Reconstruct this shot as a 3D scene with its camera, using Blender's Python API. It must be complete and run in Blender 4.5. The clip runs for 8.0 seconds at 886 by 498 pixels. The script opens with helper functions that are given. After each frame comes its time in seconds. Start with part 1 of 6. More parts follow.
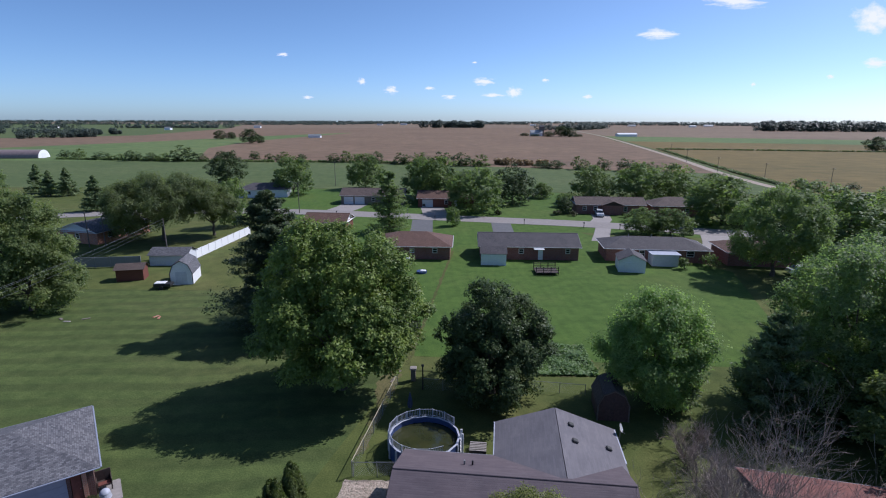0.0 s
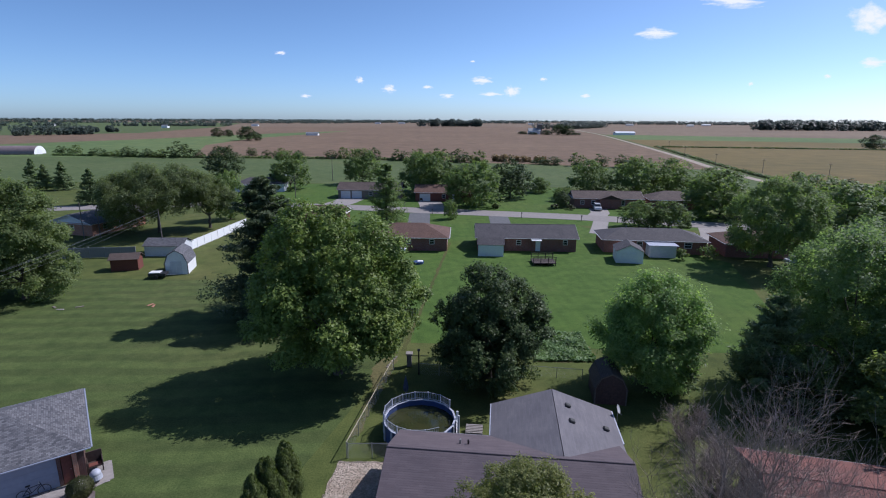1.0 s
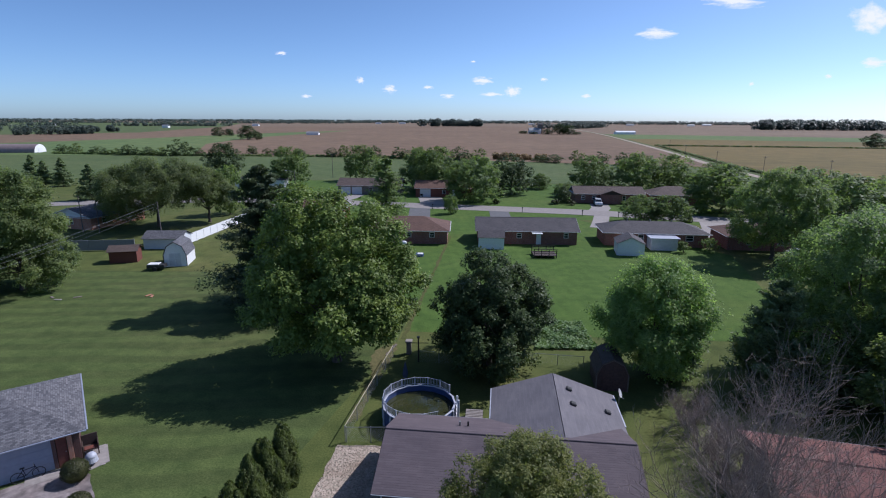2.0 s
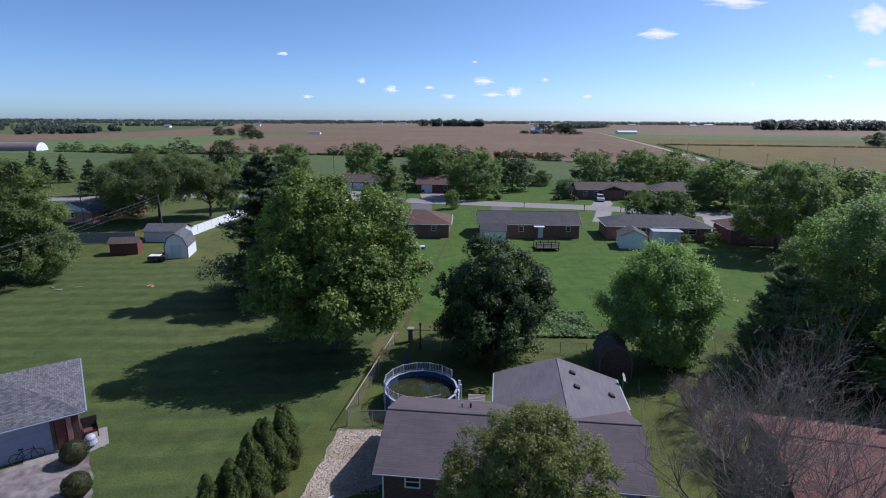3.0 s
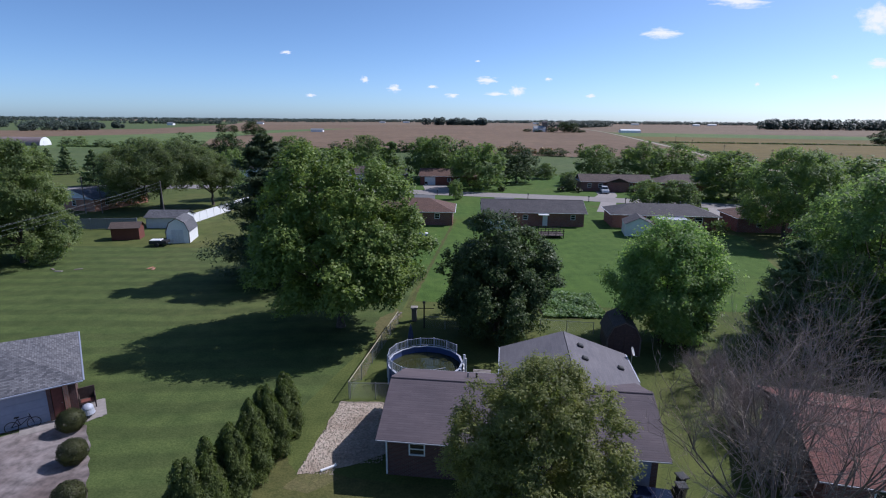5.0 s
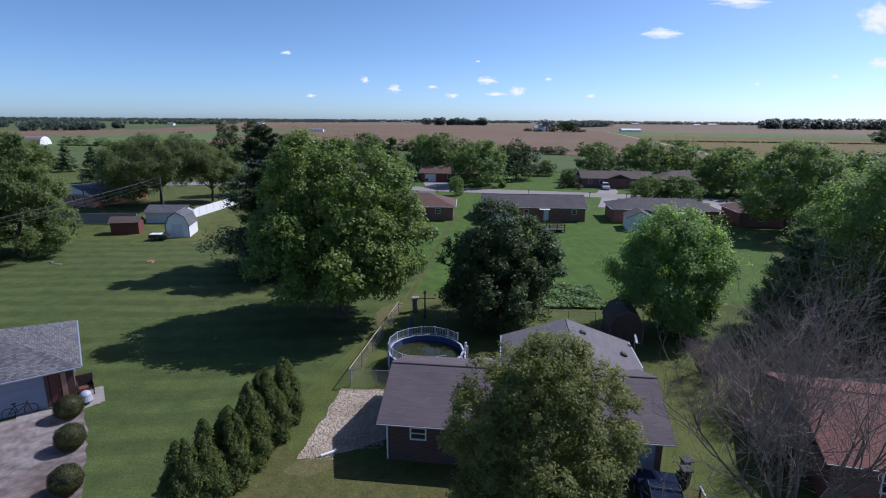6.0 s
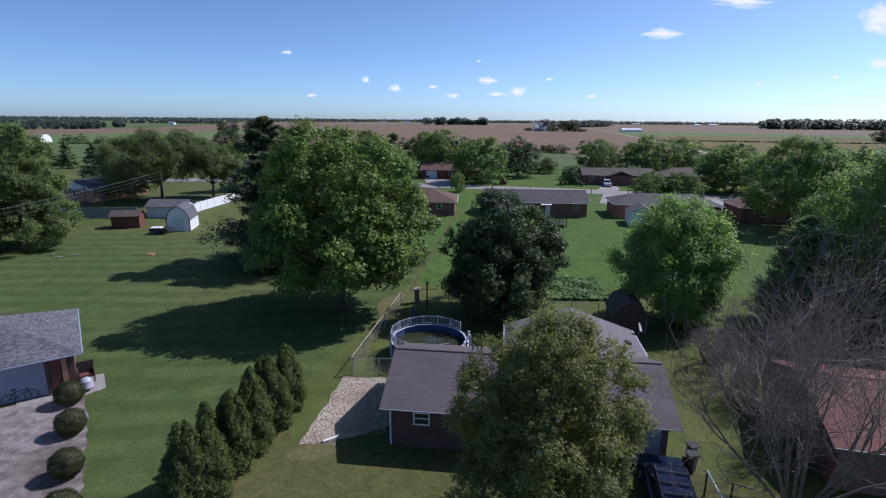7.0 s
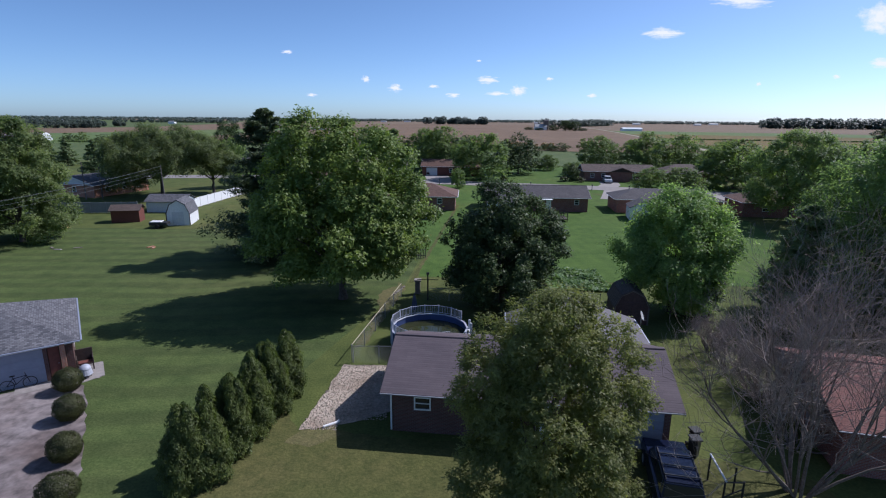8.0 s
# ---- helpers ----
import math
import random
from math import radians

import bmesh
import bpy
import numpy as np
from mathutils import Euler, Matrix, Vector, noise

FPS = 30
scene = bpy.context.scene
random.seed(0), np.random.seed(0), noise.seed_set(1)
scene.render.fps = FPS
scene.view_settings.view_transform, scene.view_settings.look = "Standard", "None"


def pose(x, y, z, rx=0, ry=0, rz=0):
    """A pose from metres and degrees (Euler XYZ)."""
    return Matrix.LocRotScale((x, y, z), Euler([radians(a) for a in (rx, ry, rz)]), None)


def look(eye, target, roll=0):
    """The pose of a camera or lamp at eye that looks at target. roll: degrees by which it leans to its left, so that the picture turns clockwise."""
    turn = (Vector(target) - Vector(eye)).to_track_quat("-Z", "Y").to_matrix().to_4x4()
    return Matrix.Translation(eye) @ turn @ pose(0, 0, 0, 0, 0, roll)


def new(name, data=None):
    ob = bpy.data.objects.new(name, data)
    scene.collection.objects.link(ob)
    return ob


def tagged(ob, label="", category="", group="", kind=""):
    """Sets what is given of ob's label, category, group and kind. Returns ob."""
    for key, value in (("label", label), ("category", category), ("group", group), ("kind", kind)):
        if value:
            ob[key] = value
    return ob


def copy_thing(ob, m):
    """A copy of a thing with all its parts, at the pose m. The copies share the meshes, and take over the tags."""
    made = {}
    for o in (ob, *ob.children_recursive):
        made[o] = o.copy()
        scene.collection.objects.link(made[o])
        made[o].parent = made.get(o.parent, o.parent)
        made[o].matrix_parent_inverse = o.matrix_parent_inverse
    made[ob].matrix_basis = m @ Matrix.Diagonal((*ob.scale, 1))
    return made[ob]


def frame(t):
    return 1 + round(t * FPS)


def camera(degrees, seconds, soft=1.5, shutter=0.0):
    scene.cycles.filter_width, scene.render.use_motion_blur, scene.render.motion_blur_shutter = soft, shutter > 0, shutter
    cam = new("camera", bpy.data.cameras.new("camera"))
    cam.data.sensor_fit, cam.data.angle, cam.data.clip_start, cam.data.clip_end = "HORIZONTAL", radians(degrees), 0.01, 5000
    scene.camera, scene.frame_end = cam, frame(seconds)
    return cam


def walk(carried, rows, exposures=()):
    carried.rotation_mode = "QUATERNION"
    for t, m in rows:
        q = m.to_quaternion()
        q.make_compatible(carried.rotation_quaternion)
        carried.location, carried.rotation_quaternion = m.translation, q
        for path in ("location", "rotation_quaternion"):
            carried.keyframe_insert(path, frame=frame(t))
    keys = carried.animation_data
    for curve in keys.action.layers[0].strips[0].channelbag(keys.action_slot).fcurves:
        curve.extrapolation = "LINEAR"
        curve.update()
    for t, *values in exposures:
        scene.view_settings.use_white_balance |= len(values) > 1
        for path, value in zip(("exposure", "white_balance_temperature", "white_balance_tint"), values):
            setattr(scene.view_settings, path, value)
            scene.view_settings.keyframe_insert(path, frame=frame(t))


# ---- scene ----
cam = camera(80.0, 8.0, soft=1.1)
PATH = [
    (0, (0.222, -0.091, 24.136), (0.182, 1.851, 23.66), 0.2),
    (0.5, (0.24, -0.122, 23.455), (0.208, 1.819, 22.976), 0.3),
    (1, (0.37, -0.021, 22.687), (0.338, 1.92, 22.208), 0.3),
    (1.5, (0.452, 0.066, 22.02), (0.419, 2.008, 21.541), 0.3),
    (3, (0.377, 0.094, 20.068), (0.338, 2.036, 19.592), 0.3),
    (3.5, (0.346, 0.144, 19.508), (0.301, 2.085, 19.031), 0.4),
    (4, (0.309, 0.229, 18.952), (0.262, 2.171, 18.475), 0.4),
    (4.5, (0.218, 0.307, 18.461), (0.171, 2.248, 17.983), 0.5),
    (6, (0.144, 0.46, 16.988), (0.095, 2.402, 16.511), 0.4),
    (6.5, (0.029, 0.467, 16.551), (-0.018, 2.409, 16.075), 0.5),
    (7, (-0.035, 0.484, 16.131), (-0.085, 2.426, 15.654), 0.5),
    (7.5, (-0.054, 0.508, 15.704), (-0.105, 2.45, 15.227), 0.4),
    (8, (-0.068, 0.482, 15.313), (-0.119, 2.423, 14.835), 0.5),
]
walk(cam, [(t, look(eye, target, roll)) for t, eye, target, roll in PATH], exposures=[(0.0, 0.05, 5450, 21), (8.0, 0.05, 5450, 21)])

# ---- world, sun, exposure ----
SUN_EL, SUN_AZ = 46.0, (0.865, 0.50)          # elevation in degrees, and the way towards the sun over the ground
world = bpy.data.worlds.new("sky")
scene.world = world
world.use_nodes = True
wn = world.node_tree
sky = wn.nodes.new("ShaderNodeTexSky")
sky.sky_type = "NISHITA"
sky.sun_disc = False
sky.sun_elevation = radians(SUN_EL)
sky.sun_rotation = math.atan2(SUN_AZ[0], SUN_AZ[1])
sky.altitude = 200
sky.air_density, sky.dust_density, sky.ozone_density = 0.55, 0.8, 3.2
tone = wn.nodes.new("ShaderNodeMix")
tone.data_type, tone.blend_type = "RGBA", "MULTIPLY"
tone.inputs[0].default_value = 1.0
tone.inputs[7].default_value = (0.96, 1.04, 0.95, 1)
wn.links.new(sky.outputs[0], tone.inputs[6])
wn.links.new(tone.outputs[2], wn.nodes["Background"].inputs[0])
wn.nodes["Background"].inputs[1].default_value = 0.128
sun = new("sun", bpy.data.lights.new("sun", "SUN"))
sun.data.energy, sun.data.angle, sun.data.color = 4.6, radians(0.53), (1.0, 0.93, 0.80)
sun.matrix_world = look((0, 0, 60), Vector((0, 0, 60)) - Vector((SUN_AZ[0] * math.cos(radians(SUN_EL)), SUN_AZ[1] * math.cos(radians(SUN_EL)), math.sin(radians(SUN_EL)))))

# ---- materials ----
MATS = {}


def nodes_of(name):
    m = bpy.data.materials.new(name)
    m.use_nodes = True
    MATS[name] = m
    return m, m.node_tree.nodes, m.node_tree.links, m.node_tree.nodes["Principled BSDF"]


def ramp(n, stops):
    r = n.new("ShaderNodeValToRGB")
    while len(r.color_ramp.elements) < len(stops):
        r.color_ramp.elements.new(0.5)
    for e, (p, c) in zip(r.color_ramp.elements, stops):
        e.position, e.color = p, (*c, 1)
    return r


def coords(n, l, scale=(1, 1, 1), rot=0.0, kind="Object"):
    tc, mp = n.new("ShaderNodeTexCoord"), n.new("ShaderNodeMapping")
    mp.inputs["Scale"].default_value = scale
    mp.inputs["Rotation"].default_value = (0, 0, rot)
    l.new(tc.outputs[kind], mp.inputs["Vector"])
    return mp.outputs["Vector"]


def noise_at(n, l, vec, scale, detail=5.0, rough=0.6):
    t = n.new("ShaderNodeTexNoise")
    t.inputs["Scale"].default_value, t.inputs["Detail"].default_value, t.inputs["Roughness"].default_value = scale, detail, rough
    l.new(vec, t.inputs["Vector"])
    return t.outputs["Fac"]


def mix(n, l, kind, fac, a, b):
    m = n.new("ShaderNodeMix")
    m.data_type, m.blend_type = "RGBA", kind
    for sock, v in ((m.inputs[0], fac), (m.inputs[6], a), (m.inputs[7], b)):
        if isinstance(v, (int, float)):
            sock.default_value = v
        elif isinstance(v, tuple):
            sock.default_value = (*v, 1)
        else:
            l.new(v, sock)
    return m.outputs[2]


def bump_to(n, l, height, strength, distance, bsdf):
    b = n.new("ShaderNodeBump")
    b.inputs["Strength"].default_value, b.inputs["Distance"].default_value = strength, distance
    l.new(height, b.inputs["Height"])
    l.new(b.outputs[0], bsdf.inputs["Normal"])


def plain(name, colour, rough=0.6, metal=0.0, vary=0.12, grain=8.0, bump=0.15, kind="Object", dirt=None):
    """Paint, metal, wood or concrete: a base colour with broad stains and fine grain."""
    m, n, l, b = nodes_of(name)
    v = coords(n, l, kind=kind)
    fine, broad = noise_at(n, l, v, grain), noise_at(n, l, v, grain * 0.12, 4)
    lo = tuple(c * (1 - vary * 1.6) for c in colour)
    hi = tuple(min(1, c * (1 + vary)) for c in colour)
    r = ramp(n, [(0.3, lo), (0.7, hi)])
    l.new(fine, r.inputs[0])
    r2 = ramp(n, [(0.35, dirt or tuple(c * (1 - vary) for c in colour)), (0.62, (1, 1, 1))]) if dirt else ramp(n, [(0.3, (1 - vary,) * 3), (0.7, (1, 1, 1))])
    l.new(broad, r2.inputs[0])
    l.new(mix(n, l, "MULTIPLY", 1.0, r.outputs[0], r2.outputs[0]), b.inputs["Base Color"])
    b.inputs["Roughness"].default_value, b.inputs["Metallic"].default_value = rough, metal
    if bump:
        bump_to(n, l, fine, bump, 0.01, b)
    return m


def leaf_mat(name, dark, light, trans=0.35, rough=0.5, gloss=0.25):
    """Leaves: each takes its own shade, boughs differ a little, and some light comes through."""
    m, n, l, b = nodes_of(name)
    g = n.new("ShaderNodeNewGeometry")
    lo = tuple(a * 0.75 + c * 0.25 for a, c in zip(dark, light))
    hi = tuple(a * 0.15 + c * 0.85 for a, c in zip(dark, light))
    r = ramp(n, [(0.0, lo), (0.6, tuple((a + c) / 2 for a, c in zip(lo, hi))), (1.0, hi)])
    l.new(g.outputs["Random Per Island"], r.inputs[0])
    v = coords(n, l)
    broad, bough = noise_at(n, l, v, 0.3, 3), noise_at(n, l, v, 1.1, 2)
    r2 = ramp(n, [(0.35, (0.78, 0.82, 0.80)), (0.65, (1.16, 1.12, 0.98))])
    l.new(broad, r2.inputs[0])
    r3 = ramp(n, [(0.35, (0.80, 0.82, 0.82)), (0.65, (1.18, 1.14, 1.05))])
    l.new(bough, r3.inputs[0])
    col = mix(n, l, "MULTIPLY", 1.0, mix(n, l, "MULTIPLY", 1.0, r.outputs[0], r2.outputs[0]), r3.outputs[0])
    l.new(col, b.inputs["Base Color"])
    b.inputs["Roughness"].default_value = rough
    b.inputs["Specular IOR Level"].default_value = gloss
    t = n.new("ShaderNodeBsdfTranslucent")
    l.new(mix(n, l, "MULTIPLY", 1.0, col, (1.05, 1.18, 0.60)), t.inputs[0])
    s = n.new("ShaderNodeMixShader")
    s.inputs[0].default_value = trans
    l.new(b.outputs[0], s.inputs[1])
    l.new(t.outputs[0], s.inputs[2])
    l.new(s.outputs[0], n["Material Output"].inputs[0])
    return m


def shingle_mat(name, dark, light, tab=(0.30, 0.14), contrast=1.0):
    """Asphalt shingles: courses of tabs of slightly different shades, with grit and streaks."""
    m, n, l, b = nodes_of(name)
    v = coords(n, l, kind="UV")
    br = n.new("ShaderNodeTexBrick")
    br.inputs["Scale"].default_value = 1.0
    br.inputs["Brick Width"].default_value, br.inputs["Row Height"].default_value = tab
    br.inputs["Mortar Size"].default_value, br.inputs["Mortar Smooth"].default_value = 0.008, 0.4
    br.inputs["Color1"].default_value, br.inputs["Color2"].default_value = (*dark, 1), (*light, 1)
    br.inputs["Mortar"].default_value = (*(c * (1 - 0.55 * contrast) for c in dark), 1)
    l.new(v, br.inputs["Vector"])
    grit, broad = noise_at(n, l, v, 40, 3), noise_at(n, l, v, 0.5, 5)
    r1 = ramp(n, [(0.3, (0.75, 0.75, 0.75)), (0.7, (1.2, 1.2, 1.2))])
    r2 = ramp(n, [(0.3, (0.82, 0.82, 0.84)), (0.7, (1.12, 1.1, 1.08))])
    l.new(grit, r1.inputs[0])
    l.new(broad, r2.inputs[0])
    c = mix(n, l, "MULTIPLY", 1.0, br.outputs["Color"], r1.outputs[0])
    l.new(mix(n, l, "MULTIPLY", 1.0, c, r2.outputs[0]), b.inputs["Base Color"])
    b.inputs["Roughness"].default_value = 0.8
    b.inputs["Specular IOR Level"].default_value = 0.2
    bump_to(n, l, br.outputs["Fac"], -0.5, 0.012, b)
    return m


def brick_mat(name, a, c, mortar):
    m, n, l, b = nodes_of(name)
    v = coords(n, l, kind="UV")
    br = n.new("ShaderNodeTexBrick")
    br.inputs["Scale"].default_value = 1.0
    br.inputs["Brick Width"].default_value, br.inputs["Row Height"].default_value = 0.215, 0.075
    br.inputs["Mortar Size"].default_value = 0.010
    br.inputs["Color1"].default_value, br.inputs["Color2"].default_value, br.inputs["Mortar"].default_value = (*a, 1), (*c, 1), (*mortar, 1)
    l.new(v, br.inputs["Vector"])
    broad = noise_at(n, l, v, 0.8, 5)
    r2 = ramp(n, [(0.3, (0.8, 0.8, 0.8)), (0.7, (1.1, 1.1, 1.1))])
    l.new(broad, r2.inputs[0])
    l.new(mix(n, l, "MULTIPLY", 1.0, br.outputs["Color"], r2.outputs[0]), b.inputs["Base Color"])
    b.inputs["Roughness"].default_value = 0.85
    bump_to(n, l, br.outputs["Fac"], -0.6, 0.01, b)
    return m


def field_mat(name, stops, row=0.0, row_rot=0.0, patch=0.012, fine=0.5, stripe_depth=0.09):
    """Lawn or crop: broad patches, fine growth, and mown or drilled rows."""
    m, n, l, b = nodes_of(name)
    v = coords(n, l)
    big, mid, tiny = noise_at(n, l, v, patch, 6, 0.65), noise_at(n, l, v, patch * 14, 5), noise_at(n, l, v, fine * 8, 4)
    r = ramp(n, stops)
    l.new(big, r.inputs[0])
    r2 = ramp(n, [(0.3, (0.74, 0.78, 0.74)), (0.7, (1.22, 1.16, 1.12))])
    l.new(mid, r2.inputs[0])
    r3 = ramp(n, [(0.3, (0.72, 0.75, 0.7)), (0.7, (1.25, 1.2, 1.2))])
    l.new(tiny, r3.inputs[0])
    c = mix(n, l, "MULTIPLY", 1.0, r.outputs[0], r2.outputs[0])
    c = mix(n, l, "MULTIPLY", 1.0, c, r3.outputs[0])
    if row:
        w = n.new("ShaderNodeTexWave")
        w.wave_type, w.bands_direction, w.wave_profile = "BANDS", "Y", "SIN"
        w.inputs["Scale"].default_value = 0.314 / row
        w.inputs["Distortion"].default_value, w.inputs["Detail"].default_value, w.inputs["Detail Scale"].default_value = 4.2, 4.0, 0.7
        l.new(coords(n, l, rot=row_rot), w.inputs["Vector"])
        r4 = ramp(n, [(0.3, (1 - stripe_depth,) * 3), (0.7, (1 + stripe_depth * 0.8, 1 + stripe_depth, 1 + stripe_depth * 0.5))])
        l.new(w.outputs["Fac"], r4.inputs[0])
        c = mix(n, l, "MULTIPLY", 1.0, c, r4.outputs[0])
    l.new(c, b.inputs["Base Color"])
    b.inputs["Roughness"].default_value = 0.95
    b.inputs["Specular IOR Level"].default_value = 0.15
    bump_to(n, l, tiny, 0.6, 0.05, b)
    return m


LAWN = field_mat("lawn", [(0.3, (0.068, 0.088, 0.026)), (0.5, (0.086, 0.108, 0.032)), (0.72, (0.118, 0.118, 0.044))], patch=0.035, fine=0.9)
LAWN_MOWN = field_mat("mown_lawn", [(0.3, (0.062, 0.087, 0.029)), (0.5, (0.074, 0.101, 0.034)), (0.72, (0.098, 0.112, 0.045))], row=2.9, row_rot=radians(-5), patch=0.05, fine=0.9, stripe_depth=0.10)
LAWN_DRY = field_mat("dry_lawn", [(0.3, (0.070, 0.086, 0.026)), (0.5, (0.086, 0.092, 0.032)), (0.72, (0.108, 0.100, 0.042))], patch=0.12, fine=0.9)
LAWN_RICH = field_mat("watered_lawn", [(0.3, (0.060, 0.110, 0.022)), (0.5, (0.071, 0.124, 0.026)), (0.72, (0.089, 0.127, 0.033))], row=1.4, row_rot=radians(84), patch=0.04, fine=0.9, stripe_depth=0.025)
MEADOW = field_mat("meadow", [(0.3, (0.076, 0.108, 0.043)), (0.5, (0.090, 0.122, 0.049)), (0.7, (0.110, 0.130, 0.058))], row=3.5, row_rot=radians(4), patch=0.02, stripe_depth=0.08)
CORN_DRY = field_mat("ripe_crop", [(0.3, (0.150, 0.104, 0.074)), (0.5, (0.178, 0.124, 0.088)), (0.72, (0.200, 0.142, 0.098))], row=9.0, row_rot=radians(3), patch=0.006, fine=0.2, stripe_depth=0.10)
BEANS = field_mat("turning_beans", [(0.3, (0.128, 0.104, 0.040)), (0.5, (0.150, 0.116, 0.044)), (0.72, (0.168, 0.124, 0.048))], row=8.0, row_rot=radians(8), patch=0.006, fine=0.2, stripe_depth=0.07)
BEANS_GREEN = field_mat("green_crop", [(0.3, (0.092, 0.140, 0.056)), (0.5, (0.112, 0.160, 0.062)), (0.72, (0.142, 0.174, 0.070))], row=8.0, row_rot=radians(8), patch=0.006, fine=0.2)
TAN = field_mat("stubble", [(0.3, (0.160, 0.118, 0.088)), (0.5, (0.19, 0.142, 0.104)), (0.72, (0.21, 0.16, 0.115))], row=10.0, patch=0.005, fine=0.2)
DIRT = field_mat("bare_soil", [(0.3, (0.092, 0.108, 0.036)), (0.5, (0.128, 0.118, 0.056)), (0.72, (0.100, 0.115, 0.038))], patch=0.25, fine=1.2)
GRAVEL = field_mat("gravel", [(0.3, (0.25, 0.20, 0.165)), (0.5, (0.36, 0.305, 0.26)), (0.72, (0.43, 0.375, 0.33))], patch=0.5, fine=0.8)
CONCRETE = plain("concrete", (0.29, 0.262, 0.245), 0.85, vary=0.12, grain=3.0)
DRIVE_OLD = plain("old_concrete", (0.262, 0.228, 0.222), 0.9, vary=0.34, grain=1.6, dirt=(0.44, 0.37, 0.34))
ROADTAR = plain("pale_asphalt", (0.25, 0.225, 0.21), 0.9, vary=0.1, grain=1.2)
TAR = plain("dark_asphalt", (0.12, 0.12, 0.125), 0.9, vary=0.12, grain=1.5)
BRICK_RED = brick_mat("red_brick", (0.17, 0.055, 0.04), (0.26, 0.085, 0.06), (0.24, 0.19, 0.17))
BRICK_DARK = brick_mat("dark_red_brick", (0.085, 0.034, 0.030), (0.125, 0.05, 0.042), (0.13, 0.11, 0.10))
BRICK_ORANGE = brick_mat("orange_brick", (0.36, 0.13, 0.07), (0.44, 0.18, 0.10), (0.36, 0.28, 0.23))
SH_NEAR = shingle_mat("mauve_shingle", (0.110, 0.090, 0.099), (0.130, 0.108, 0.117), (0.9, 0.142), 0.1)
# lighter, greyer copy of the near shingle: the wing's stronger sun as colour
SH_WING_LIT = shingle_mat("weathered_grey_shingle", (0.142, 0.135, 0.148), (0.166, 0.158, 0.172), (0.9, 0.142), 0.1)
SH_GREY = shingle_mat("speckled_grey_shingle", (0.080, 0.081, 0.090), (0.175, 0.174, 0.186), (0.22, 0.13), 0.5)
SH_BROWN = shingle_mat("brown_shingle", (0.125, 0.075, 0.058), (0.155, 0.098, 0.078))
SH_TAUPE = shingle_mat("taupe_shingle", (0.105, 0.082, 0.072), (0.135, 0.105, 0.094))
HALL_SHEET = plain("hall_sheet", (0.24, 0.185, 0.18), 0.6, vary=0.1, grain=0.5)
SH_DARK = shingle_mat("charcoal_shingle", (0.082, 0.077, 0.082), (0.108, 0.101, 0.106))
SH_RED = shingle_mat("red_shingle", (0.165, 0.072, 0.060), (0.200, 0.090, 0.075), (0.9, 0.142), 0.2)
WHITE = plain("white_paint", (0.78, 0.78, 0.78), 0.5, vary=0.05, grain=4)
VINYL = plain("white_vinyl", (0.82, 0.82, 0.82), 0.4, vary=0.03, grain=4)
RAILPAINT = plain("weathered_white_rail", (0.43, 0.45, 0.52), 0.5, vary=0.1, grain=4)
# white vinyl with shade painted in as grey-blue; also dims some gutters
SHADEVINYL = plain("grey_vinyl", (0.24, 0.25, 0.28), 0.5, vary=0.06, grain=3)
SIDING = plain("pale_siding", (0.62, 0.63, 0.66), 0.55, vary=0.06, grain=3)
# pale paint dimmed and blued: the shade on the garage front is in the colour
SHADEBLUE = plain("pale_blue_paint", (0.27, 0.295, 0.375), 0.55, vary=0.06, grain=3)
GREYWOOD = plain("weathered_wood", (0.20, 0.17, 0.145), 0.85, vary=0.2, grain=9)
RAILWOOD = plain("yellowed_rail", (0.42, 0.37, 0.25), 0.7, vary=0.15, grain=6)
BARN_DARK = plain("dark_brown_paint", (0.060, 0.040, 0.034), 0.7, vary=0.15, grain=6)
BARN_BROWN = plain("faded_brown_paint", (0.105, 0.062, 0.054), 0.75, vary=0.2, grain=6)
RED_SIDE = plain("red_brown_siding", (0.17, 0.055, 0.040), 0.7, vary=0.15, grain=6)
METAL = plain("galvanised", (0.36, 0.37, 0.37), 0.5, 0.6, vary=0.08, grain=6)
BLACKM = plain("black_iron", (0.03, 0.03, 0.032), 0.5, 0.2, vary=0.1)
POOLWALL = plain("pool_wall_blue", (0.055, 0.085, 0.21), 0.35, vary=0.1, grain=3)
CLOTH = plain("faded_blue_cloth", (0.075, 0.090, 0.150), 0.9, vary=0.2, grain=8)
RUBBER = plain("rubber", (0.02, 0.02, 0.02), 0.8)
CARBLUE = plain("dark_blue_car_paint", (0.012, 0.018, 0.05), 0.22, 0.3, vary=0.04, bump=0.0)
CARWHITE = plain("silver_car_paint", (0.62, 0.63, 0.64), 0.25, 0.3, vary=0.03, bump=0.0)
CARBLACK = plain("black_car_paint", (0.014, 0.015, 0.018), 0.2, 0.2, vary=0.04, bump=0.0)
BARK = plain("bark", (0.115, 0.092, 0.072), 0.95, vary=0.3, grain=7, bump=0.8)
BARK_STEM = plain("stem_bark", (0.21, 0.165, 0.140), 0.92, vary=0.3, grain=7, bump=0.6)
BARK_GREY = plain("grey_bark", (0.36, 0.285, 0.240), 0.9, vary=0.25, grain=7, bump=0.5)
POLEWOOD = plain("creosoted_pole", (0.17, 0.145, 0.13), 0.9, vary=0.15, grain=6)
cm, cn, cl_, cb = nodes_of("cloud_white")
cv = cn.new("ShaderNodeTexCoord").outputs["Object"]
ci = cn.new("ShaderNodeObjectInfo").outputs["Random"]
cadd = cn.new("ShaderNodeVectorMath")
cadd.operation = "ADD"
ccomb = cn.new("ShaderNodeCombineXYZ")
cscale = cn.new("ShaderNodeMath")
